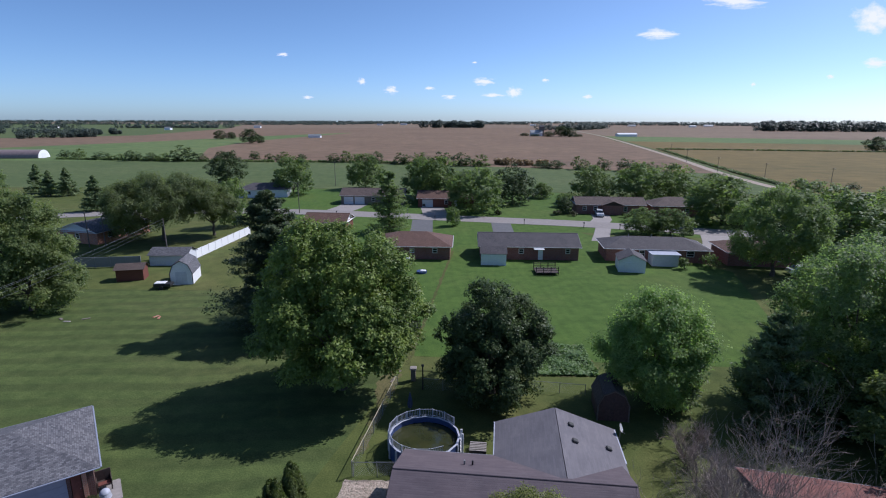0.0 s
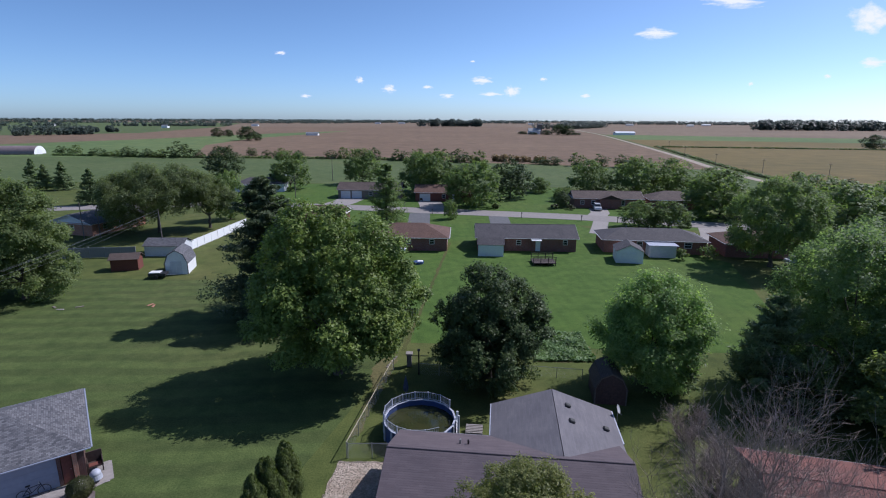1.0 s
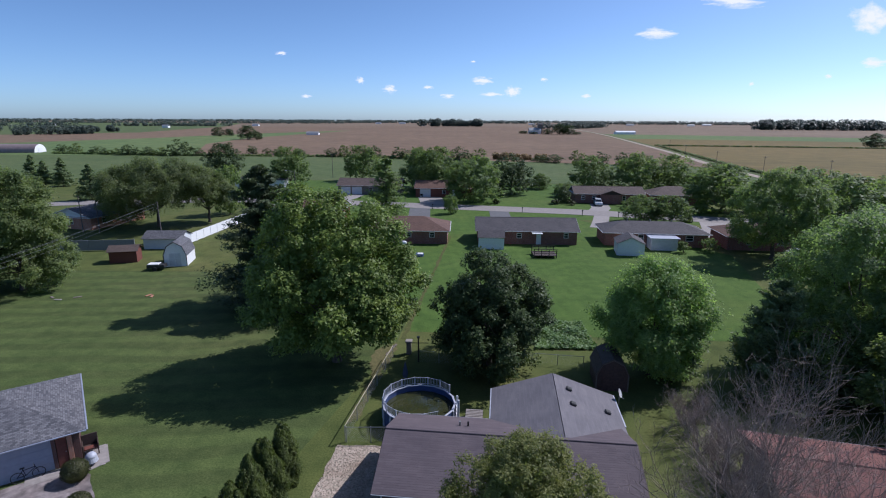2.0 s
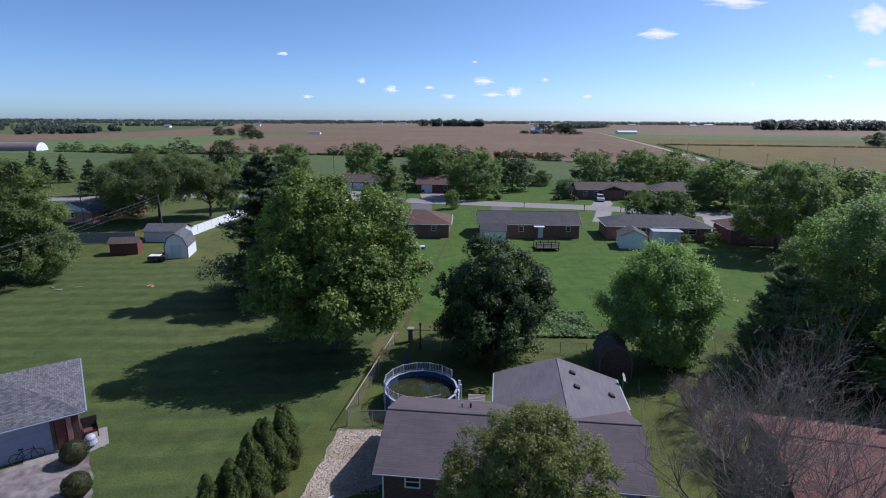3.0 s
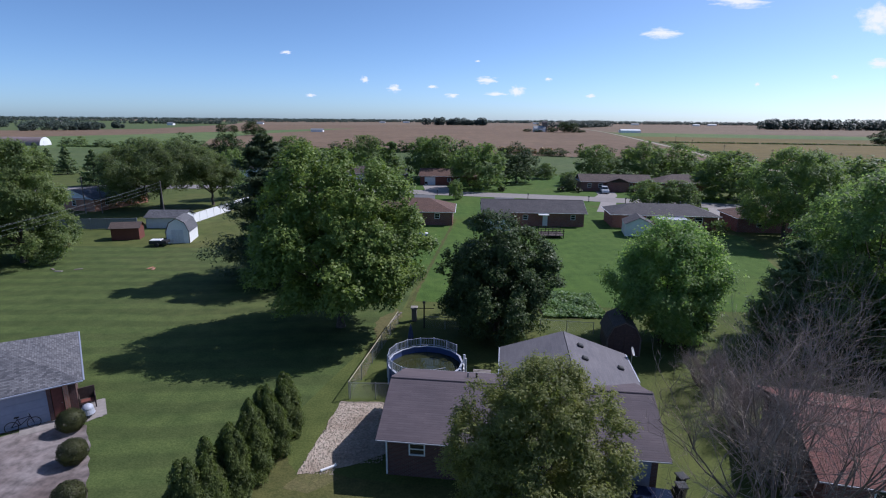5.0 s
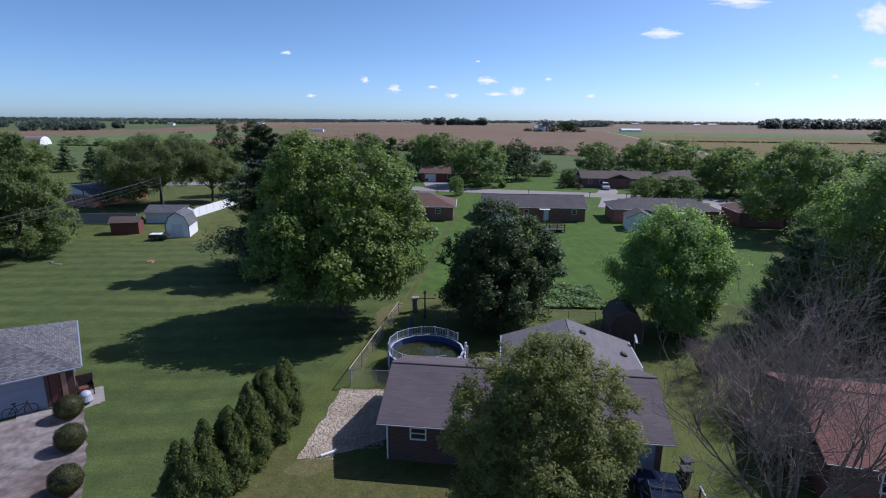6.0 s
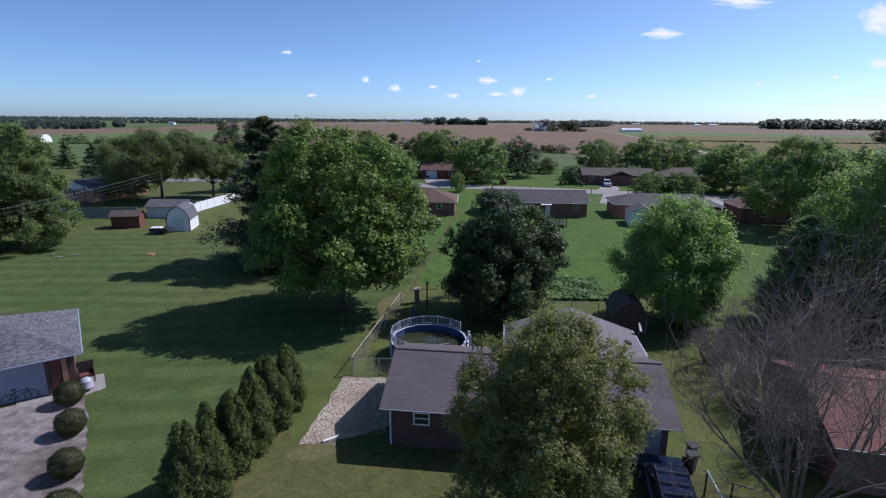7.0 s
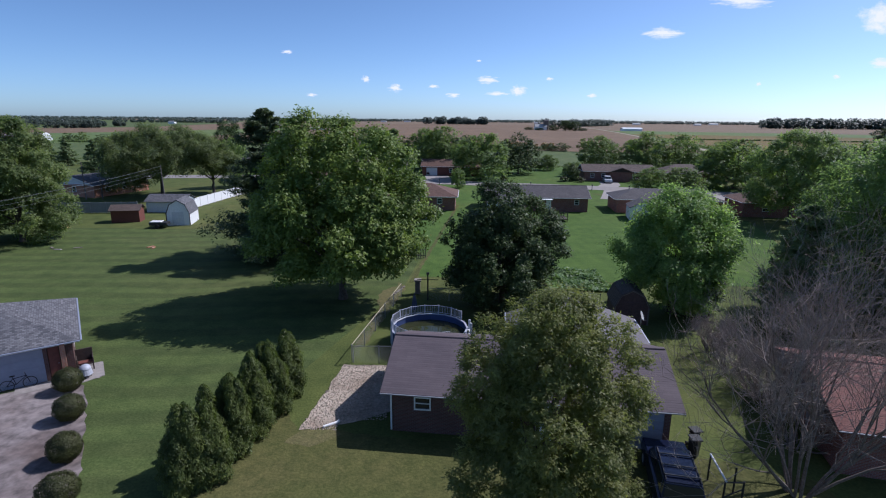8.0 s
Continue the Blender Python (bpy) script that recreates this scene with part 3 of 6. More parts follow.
strip("driveway_2", [(35.0, 121), (32.2, 112), (30.2, 106)], 3.4, 0.045, CONCRETE, "pale concrete driveway", "driveway")
strip("driveway_3", [(35.5, 126.5), (37.5, 131), (38.6, 137.5)], 4.6, 0.045, CONCRETE, "pale concrete driveway", "driveway")
strip("driveway_4", [(-4.5, 134), (-5.0, 140), (-6.0, 148)], 6.5, 0.045, CONCRETE, "pale concrete driveway", "driveway")
strip("driveway_5", [(-31, 141), (-29.5, 146), (-28.5, 153)], 7.5, 0.045, CONCRETE, "pale concrete driveway", "driveway")
strip("driveway_6", [(57, 114), (54, 106), (50, 97)], 5.5, 0.045, CONCRETE, "pale concrete driveway", "driveway")
strip("driveway_7", [(11.5, 125), (11.2, 112), (11, 100)], 4.6, 0.045, TAR, "dark asphalt driveway", "driveway")
sheet("driveway_8", [(-23.2, 28.5), (-21.7, 27.9), (-19.4, 24.8), (-17.2, 21.4), (-15.3, 18.2), (-13.6, 9), (-40, 4), (-37.6, 18.0)], 0.03, DRIVE_OLD, "stained old concrete driveway", "driveway", ragged=0.12)
sheet("gravel_pad", [(-7.9, 23.9), (-7.5, 27.5), (-7.1, 31.3), (-3.6, 31.2), (-3.4, 26.0), (-5.0, 24.9), (-6.2, 24.4)], 0.03, GRAVEL, "pale crushed gravel parking pad", "gravel", ragged=0.12)
sheet("bare_path", [(-4.6, 49), (-4.2, 49), (0.35, 97), (-0.1, 97)], 0.02, LAWN_DRY, "worn strip along a property line", "path", ragged=0.12)
sheet("bare_soil_1", [(-7.0, 34), (-6.5, 34), (-4.7, 47), (-5.3, 49), (-6.9, 46), (-6.4, 41)], 0.02, DIRT, "worn soil beside the wire fence", "path", ragged=0.40)
sheet("bare_soil_2", [(-8.3, 22.9), (-6.9, 22.6), (-5.6, 23.6), (-6.2, 24.3), (-7.7, 23.95)], 0.024, DIRT, "scuffed soil at the foot of the gravel pad", "path", ragged=0.12)
sheet("walkway", [(-23.9, 28.3), (-22.6, 27.4), (-21.3, 29.2), (-22.6, 31.0), (-23.2, 30.5), (-22.4, 29.5)], 0.05, CONCRETE, "narrow concrete walk round a house corner", "walkway", thick=0.05)
sheet("garden_bed", [(8.6, 46.8), (14.0, 46.9), (14.6, 49), (14.4, 54.2), (11.0, 54.3), (8.2, 50)], 0.02, DIRT, "dug vegetable garden soil", "garden", ragged=0.40)

# ---- houses ----


def wall_panel(length, height, thick, holes):
    """A wall along x from 0 to length, outer face at y=0, with holes (x0, x1, z0, z1) that go through."""
    bm = bmesh.new()
    xs = sorted({0, length, *[h[0] for h in holes], *[h[1] for h in holes]})
    zs = sorted({0, height, *[h[2] for h in holes], *[h[3] for h in holes]})
    verts = {}

    def at(i, y, k):
        if (i, y, k) not in verts:
            verts[i, y, k] = bm.verts.new((xs[i], y, zs[k]))
        return verts[i, y, k]

    def solid(i, k):
        if not (0 <= i < len(xs) - 1 and 0 <= k < len(zs) - 1):
            return False
        x, z = (xs[i] + xs[i + 1]) / 2, (zs[k] + zs[k + 1]) / 2
        return not any(h[0] < x < h[1] and h[2] < z < h[3] for h in holes)
    for i in range(len(xs) - 1):
        for k in range(len(zs) - 1):
            if not solid(i, k):
                continue
            bm.faces.new((at(i, 0, k), at(i + 1, 0, k), at(i + 1, 0, k + 1), at(i, 0, k + 1)))
            bm.faces.new((at(i, thick, k), at(i, thick, k + 1), at(i + 1, thick, k + 1), at(i + 1, thick, k)))
            for di, dk, q in ((-1, 0, ((i, k), (i, k + 1))), (1, 0, ((i + 1, k + 1), (i + 1, k))), (0, -1, ((i + 1, k), (i, k))), (0, 1, ((i, k + 1), (i + 1, k + 1)))):
                if not solid(i + di, k + dk):
                    (a, b), (c, d) = q
                    bm.faces.new((at(a, 0, b), at(c, 0, d), at(c, thick, d), at(a, thick, b)))
    bmesh.ops.recalc_face_normals(bm, faces=bm.faces)
    return bm


def window_in(parent, m, w, h, frame_mat=None, bars=1):
    f = new("window")
    f.parent, f.matrix_basis = parent, m
    bm = bmesh.new()
    t = 0.07
    for a in ((0, t, -0.03, 0.09, 0, h), (w - t, w, -0.03, 0.09, 0, h), (t, w - t, -0.03, 0.09, 0, t), (t, w - t, -0.03, 0.09, h - t, h)):
        box(bm, *a)
    for i in range(bars):
        z = h * (i + 1) / (bars + 1)
        box(bm, t, w - t, -0.01, 0.07, z - 0.025, z + 0.025)
    part("frame", bm, frame_mat or WHITE, f, "white window frame")
    part("pane", boxed(t, w - t, 0.03, 0.05, t, h - t), GLASS, f, "dark reflecting glass")
    return f


def door_in(parent, m, w, h, material, label, panels=4, garage=False):
    f = new("garage_door" if garage else "door")
    f.parent, f.matrix_basis = parent, m
    if garage:
        for i in range(panels):
            part("panel", boxed(0, w, 0.03, 0.08, h * i / panels + 0.003, h * (i + 1) / panels - 0.003, bevel=0.004), material, f, label if i == 0 else "")
    else:
        part("leaf", boxed(0.03, w - 0.03, 0.03, 0.08, 0.01, h - 0.02), material, f, label)
        part("handle", tubed((w - 0.12, 0.0, 1.0), (w - 0.12, 0.03, 1.0), 0.03), METAL, f)
    return f


def slope(length, run, rise, thick=0.09, course=0.14, step=0.003):
    """One side of a gable roof in lapped courses: eave along x at y=0, ridge at y=run."""
    bm = bmesh.new()
    n = max(3, int(math.hypot(run, rise) / course))
    up = Vector((0, -rise, run)).normalized()
    prof = []
    for i in range(n):
        a, b = Vector((0, run * i / n, rise * i / n)), Vector((0, run * (i + 1) / n, rise * (i + 1) / n))
        prof += [a + up * (thick + step), b + up * thick]
    prof = [Vector((0, 0, 0))] + prof + [Vector((0, run, rise))]
    l = [bm.verts.new(p) for p in prof]
    r = [bm.verts.new(p + Vector((length, 0, 0))) for p in prof]
    for i in range(len(prof)):
        j = (i + 1) % len(prof)
        bm.faces.new((l[i], r[i], r[j], l[j]))
    bm.faces.new(l)
    bm.faces.new(r[::-1])
    bmesh.ops.recalc_face_normals(bm, faces=bm.faces)
    return bm


def hip_solid(L, D, rise, thick=0.1):
    bm = bmesh.new()
    h = D / 2
    lo = [bm.verts.new(p) for p in ((0, 0, 0), (L, 0, 0), (L, D, 0), (0, D, 0))]
    ev = [bm.verts.new(p) for p in ((0, 0, thick), (L, 0, thick), (L, D, thick), (0, D, thick))]
    ra, rb = bm.verts.new((h, h, rise + thick)), bm.verts.new((L - h, h, rise + thick))
    bm.faces.new(lo[::-1])
    for i in range(4):
        j = (i + 1) % 4
        bm.faces.new((lo[i], lo[j], ev[j], ev[i]))
    bm.faces.new((ev[0], ev[1], rb, ra))
    bm.faces.new((ev[1], ev[2], rb))
    bm.faces.new((ev[2], ev[3], ra, rb))
    bm.faces.new((ev[3], ev[0], ra))
    return bm


def gable_tri(D, rise, thick):
    """The triangle of wall under a gable, outer face at x=0, along y."""
    bm = bmesh.new()
    a = [bm.verts.new(p) for p in ((0, 0, 0), (0, D, 0), (0, D / 2, rise))]
    b = [bm.verts.new((v.co.x + thick, v.co.y, v.co.z)) for v in a]
    bm.faces.new(a[::-1])
    bm.faces.new(b)
    for i in range(3):
        j = (i + 1) % 3
        bm.faces.new((a[i], a[j], b[j], b[i]))
    bmesh.ops.recalc_face_normals(bm, faces=bm.faces)
    return bm


def house(label, m, L, D, eave, rise, roof, wall_mat, roof_mat, front=(), over=0.45, soffit=None, right=(), gutter=True, gable_mat=None, category="house", name="house", left_holes=(), trim=None, gutter_mat=None):
    """A one-storey house: m is the roof's front left corner on the ground, x along the eave, y to the back."""
    ob = thing(name, m, label, category)
    wl, wd, t = L - 2 * over, D - 2 * over, 0.22
    top = eave + over * rise / (D / 2) - 0.02

    def side(nm, mm, length, holes):
        w = part(nm, wall_panel(length, top, t, [h[:4] for h in holes]), wall_mat, ob)
        w.matrix_basis = mm
        for h in holes:
            at = mm @ pose(h[0], 0, h[2])
            if h[4] == "pale_garage":
                door_in(ob, at, h[1] - h[0], h[3] - h[2], SHADEBLUE, "plain pale garage door with bluish shade in its paint", garage=True)
            elif h[4] == "window":
                window_in(ob, at, h[1] - h[0], h[3] - h[2])
            elif h[4] == "garage":
                door_in(ob, at, h[1] - h[0], h[3] - h[2], SIDING, "white sectional garage door", garage=True)
            else:
                door_in(ob, at, h[1] - h[0], h[3] - h[2], RED_SIDE if h[4] == "red_door" else WHITE, "dark red house door" if h[4] == "red_door" else "white house door")
        return w
    side("wall", pose(over, over, 0), wl, front)
    side("wall", pose(over + wl, over + t + 0.001, 0, 0, 0, 90), wd - 2 * t - 0.002, right)
    side("wall", pose(over + wl, over + wd, 0, 0, 0, 180), wl, ())
    side("wall", pose(over, over + wd - t - 0.001, 0, 0, 0, -90), wd - 2 * t - 0.002, left_holes)
    if roof == "gable":
        run = D / 2
        for nm, mm in (("roof_slope", pose(0, 0, eave)), ("roof_slope", pose(L, D, eave, 0, 0, 180))):
            s = part(nm, slope(L, run, rise), roof_mat, ob)
            s.matrix_basis = mm
        cap = boxed(0, L, run - 0.14, run + 0.14, eave + rise + 0.05, eave + rise + 0.115, bevel=0.03)
        part("ridge_cap", cap, roof_mat, ob)
        for x in (over, L - over - t):
            g = part("gable", gable_tri(wd, rise * wd / D, t), gable_mat or wall_mat, ob)
            g.matrix_basis = pose(x, over, top + 0.001)
        for x, y0, y1 in ((-0.025, 0, 1), (L + 0.005, 0, 1)):
            b = bmesh.new()
            for ya, za, yb, zb in ((0, eave - 0.06, run, eave + rise - 0.06), (D, eave - 0.06, run, eave + rise - 0.06)):
                vs = [b.verts.new(p) for p in ((x, ya, za), (x + 0.02, ya, za), (x + 0.02, yb, zb), (x, yb, zb), (x, ya, za + 0.13), (x + 0.02, ya, za + 0.13), (x + 0.02, yb, zb + 0.13), (x, yb, zb + 0.13))]
                for q in ((0, 1, 2, 3), (4, 5, 6, 7), (0, 1, 5, 4), (3, 2, 6, 7), (0, 3, 7, 4), (1, 2, 6, 5)):
                    b.faces.new([vs[k] for k in q])
            bmesh.ops.recalc_face_normals(b, faces=b.faces)
            part("bargeboard", b, trim or SIDING, ob, "painted bargeboard")
    else:
        s = part("roof", hip_solid(L, D, rise), roof_mat, ob)
        s.matrix_basis = pose(0, 0, eave)
    part("soffit", boxed(0.02, L - 0.02, 0.02, D - 0.02, eave - 0.03, eave - 0.004) if roof == "gable" else boxed(0.02, L - 0.02, 0.02, D - 0.02, eave - 0.05, eave - 0.004), soffit or WHITE, ob)
    if gutter:
        for y0, y1 in ((-0.10, -0.004), (D + 0.004, D + 0.10)):
            part("gutter", boxed(0, L, y0, y1, eave + 0.02, eave + 0.07, bevel=0.012), gutter_mat or SIDING, ob, "metal rain gutter")
        if roof == "hip":
            for x0, x1 in ((-0.10, -0.004), (L + 0.004, L + 0.10)):
                part("gutter", boxed(x0, x1, 0, D, eave + 0.02, eave + 0.07, bevel=0.012), gutter_mat or SIDING, ob, "metal rain gutter")
    return ob


def win(x, z=0.95, w=1.0, h=1.1):
    return (x, x + w, z, z + h, "window")


def roof_vent(parent, m, kind="box"):
    if kind == "box":
        part("roof_vent", boxed(-0.2, 0.2, -0.2, 0.2, 0, 0.16, bevel=0.05), BLACKM, parent, "black roof vent").matrix_basis = m
    else:
        part("vent_pipe", tubed((0, 0, -0.1), (0, 0, 0.4), 0.06, 0.06, 8), METAL if kind == "pale" else BLACKM, parent).matrix_basis = m


# the brick house in front, with a rear wing
NH = pose(-3.7, 23.75, 0, 0, 0, -5.2)
near = house("low brick house with a mauve-grey shingle roof and rear wing", NH, 14.3, 7.8, 2.25, 1.45, "gable", BRICK_DARK, SH_NEAR, trim=BARN_DARK, gutter_mat=SHADEVINYL,
             front=[win(1.15, 1.25, 0.85, 0.72), win(4.6, 0.9, 1.5, 1.2), (7.0, 7.95, 0.02, 2.05, "door"), (11.0, 13.1, 0.02, 2.1, "pale_garage")])
# both wing slopes take the shingle with sunlight painted in
wing_l = part("roof_slope", slope(8.0, 4.25, 1.45), SH_WING_LIT, near)
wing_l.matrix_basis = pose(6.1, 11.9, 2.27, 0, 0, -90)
wing_r = part("roof_slope", slope(8.0, 4.25, 1.45), SH_WING_LIT, near)
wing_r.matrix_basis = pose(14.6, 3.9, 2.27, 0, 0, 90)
for nm, mm, ln in (("wall", pose(6.5, 11.4, 0, 0, 0, -90), 4.0), ("wall", pose(14.2, 7.4, 0, 0, 0, 90), 4.0), ("wall", pose(14.2, 11.5, 0, 0, 0, 180), 7.7)):
    part(nm, wall_panel(ln, 2.38, 0.22, []), BRICK_DARK, near).matrix_basis = mm
gt = part("gable", gable_tri(7.7, 1.3, 0.2), SIDING, near)
gt.matrix_basis = pose(14.2, 11.5, 2.385, 0, 0, 90)
part("gutter", boxed(5.98, 6.08, 7.9, 11.9, 2.22, 2.34, bevel=0.015), RAILPAINT, near, "pale metal gutter")
part("gutter", boxed(14.62, 14.72, 7.9, 11.9, 2.22, 2.34, bevel=0.015), RAILPAINT, near, "pale metal gutter")
part("downpipe", boxed(0.42, 0.50, 0.36, 0.44, 0.1, 2.2), WHITE, near, "white downpipe")
for u, v in ((11.3, 10.2), (11.35, 8.3), (13.7, 8.9)):
    roof_vent(near, pose(u, v, 2.36 + (14.6 - u) / 4.25 * 1.45, 0, 18.8, 0))
for u, k in ((4.25, "pale"), (4.75, "dark")):
    roof_vent(near, pose(u, 5.4, 2.25 + (7.8 - 5.4) / 3.9 * 1.45), k)

# the grey-roofed house at the old driveway: hip roof, turned
grey = house("house with a speckled grey hip roof and pale garage wall", pose(-37.6, 17.7, 0, 0, 0, 36.87), 19, 9.1, 2.3, 1.75, "hip", BRICK_DARK, SH_GREY,
             front=[(12.6, 16.7, 0.02, 2.1, "pale_garage"), (16.9, 17.5, 0.02, 2.08, "red_door")], gutter_mat=SHADEBLUE, over=0.42, right=[win(2.2), win(5.2)])
# brighter brick than the walls, so the sun on the pier is painted
part("corner_post", boxed(17.95, 18.2, 0.0, 0.2, 0, 2.28), BRICK_ORANGE, grey, "brick corner pier with sunlight put into its orange colour")

# houses along the street
house("brick house with a brown hip roof", pose(-14.6, 90.2, 0, 0, 0, -1), 14.6, 9.6, 2.35, 1.75, "hip", BRICK_RED, SH_BROWN, front=[win(2.4), win(6.6, 1.2, 0.8, 0.8), win(10.6, 1.2, 0.9, 0.9)], right=[win(3)])
h3 = house("long brick house with a charcoal gable roof", pose(4.5, 90.6, 0, 0, 0, -1.5), 18.2, 9.2, 2.35, 1.65, "gable", BRICK_RED, SH_DARK, front=[win(2.4), win(6.8, 1.1, 0.9, 0.9), (10.2, 11.1, 0.02, 2.05, "door"), win(15.0, 1.2, 0.8, 0.9)], gable_mat=SIDING)
part("awning", boxed(9.8, 11.6, -1.0, 0.3, 2.18, 2.26, bevel=0.02), WHITE, h3, "white flat door awning")
h4 = house("brick house with a charcoal hip roof and pale sunroom", pose(26.6, 90.2, 0, 0, 0, -4.5), 18.2, 8.2, 2.3, 1.45, "hip", BRICK_RED, SH_DARK, front=[win(5.6, 0.9, 1.0, 1.2), win(13.6, 1.1, 1.3, 1.0)])
part("sunroom_wall", boxed(7.6, 11.9, -2.4, 0.4, 0, 2.05, bevel=0.03), SIDING, h4, "pale blue-white sunroom wall")
part("sunroom_roof", boxed(7.3, 12.2, -2.7, 0.45, 2.06, 2.16, bevel=0.02), RAILPAINT, h4, "pale flat sunroom roof")
for u in (4.9, 8.9, 12.6):
    roof_vent(h4, pose(u, 4.1, 3.8), "pale")
house("dark brick house with a brown roof under a tree", pose(46.6, 87.6, 0, 0, 0, -5), 15, 8.6, 2.35, 1.6, "hip", BRICK_RED, SH_BROWN, front=[win(3), win(8)])
h6 = house("house with grey roof, white garage and dark wall", pose(-33.2, 152, 0, 0, 0, -2), 19, 9, 2.5, 1.75, "gable", GREYWOOD, SH_TAUPE, front=[(0.8, 3.6, 0.02, 2.2, "garage"), (4.0, 6.9, 0.02, 2.2, "garage"), win(9), win(13)])
h7 = house("low house with a reddish brown roof and open porch", pose(-10.4, 147.6, 0, 0, 0, -2), 17, 9.5, 2.45, 1.75, "gable", RED_SIDE, SH_BROWN, front=[(1.2, 4.2, 0.02, 2.2, "garage"), win(7.5), (10.3, 11.2, 0.02, 2.05, "door")])
h8 = house("dark house with a brown roof and front gable", pose(32.2, 138.4, 0, 0, 0, -3), 18.5, 8.5, 2.45, 1.6, "gable", BRICK_RED, SH_TAUPE, front=[win(1.6), win(4.4), win(9.0, 0.8, 0.9, 1.3), win(12.2, 0.8, 0.9, 1.3)])
for mm in (pose(6.6, 3.8, 2.46, 0, 0, -90), ):
    part("roof_slope", slope(5.0, 3.0, 1.1), SH_TAUPE, h8).matrix_basis = mm
part("roof_slope", slope(5.0, 3.0, 1.1), SH_TAUPE, h8).matrix_basis = pose(12.6, -1.2, 2.46, 0, 0, 90)
part("gable", gable_tri(5.4, 1.0, 0.15), BARN_DARK, h8).matrix_basis = pose(12.3, -0.6, 2.47, 0, 0, 90) @ pose(0, 0, 0)
part("porch_wall", boxed(6.9, 12.3, -0.6, 0.4, 0, 2.45), BRICK_RED, h8)
house("brown house with a tan hip roof", pose(51.5, 136.5, 0, 0, 0, -6), 13, 9, 2.5, 1.9, "hip", BRICK_RED, SH_TAUPE, front=[win(3), win(8)])
house("house with a pale blue gable, grey roof and orange brick side", pose(-69.3, 98.9, 0, 0, 0, 76), 14, 11.0, 2.35, 1.7, "gable", BRICK_ORANGE, SH_GREY, front=[win(2.5), win(6.5), win(9.8)], left_holes=[win(1.5), win(4.5)], gable_mat=SIDING)
house("grey-roofed house seen between trees", pose(-68, 163, 0, 0, 0, 8), 16, 9, 2.4, 1.8, "hip", SIDING, SH_DARK, front=[win(3), win(8)])
house("brown-roofed house beside a tall maple", pose(-33, 112, 0, 0, 0, -4), 10, 8, 2.3, 1.5, "gable", RED_SIDE, SH_BROWN, front=[win(3), win(7)], right=[win(3)], gable_mat=WHITE)
house("brick house with a red-brown shingle roof behind bare branches", pose(16.6, 21.3, 0, 0, 0, -12.5), 14, 9, 2.3, 1.45, "gable", BRICK_RED, SH_RED, trim=BARN_DARK, soffit=BARN_DARK, gutter_mat=SHADEVINYL, front=[win(2), win(6)])

# ---- sheds and outbuildings ----


def gambrel_shed(label, m, W, D, wall_h, top, wall_mat, roof_mat, door_mat, trim=None):
    """A barn-shaped shed: gable front at y=0 along x."""
    ob = thing("shed", m, label, "shed")
    prof = [(0, 0), (0, wall_h), (W * 0.17, wall_h + (top - wall_h) * 0.68), (W / 2, top), (W * 0.83, wall_h + (top - wall_h) * 0.68), (W, wall_h), (W, 0)]
    bm = bmesh.new()
    a = [bm.verts.new((x, 0, z)) for x, z in prof]
    b = [bm.verts.new((x, D, z)) for x, z in prof]
    bm.faces.new(a)
    bm.faces.new(b[::-1])
    for i in range(len(prof)):
        j = (i + 1) % len(prof)
        bm.faces.new((a[i], b[i], b[j], a[j]))
    bmesh.ops.recalc_face_normals(bm, faces=bm.faces)
    part("body", bm, wall_mat, ob)
    for i in range(1, 5):
        (x0, z0), (x1, z1) = prof[i], prof[i + 1]
        d = Vector((x1 - x0, 0, z1 - z0)).normalized()
        nrm = Vector((-d.z, 0, d.x))
        bm = bmesh.new()
        p0, p1 = Vector((x0, 0, z0)) - d * (0.1 if i == 1 else 0.0), Vector((x1, 0, z1)) + d * (0.1 if i == 4 else 0.0)
        v = [bm.verts.new(p + Vector((0, y, 0)) + nrm * h) for y in (-0.12, D + 0.12) for p, h in ((p0, 0.004), (p1, 0.004), (p1, 0.05), (p0, 0.05))]
        for q in ((0, 1, 2, 3), (4, 5, 6, 7), (0, 1, 5, 4), (1, 2, 6, 5), (2, 3, 7, 6), (3, 0, 4, 7)):
            bm.faces.new([v[k] for k in q])
        bmesh.ops.recalc_face_normals(bm, faces=bm.faces)
        part("roof_panel", bm, roof_mat, ob)
    for x0 in (W / 2 - 0.8, W / 2 + 0.01):
        part("door", boxed(x0, x0 + 0.79, -0.05, -0.004, 0.08, min(2.0, wall_h + 0.4), bevel=0.012), door_mat, ob)
    bm = bmesh.new()
    for i in range(1, 5):
        (x0, z0), (x1, z1) = prof[i], prof[i + 1]
        tube(bm, (x0, -0.06, z0 - 0.03), (x1, -0.06, z1 - 0.03), 0.05, 0.05, 4)
    for x in (0.03, W - 0.03):
        box(bm, x - 0.05, x + 0.05, -0.05, -0.004, 0, wall_h)
    part("trim", bm, trim or wall_mat, ob)
    return ob


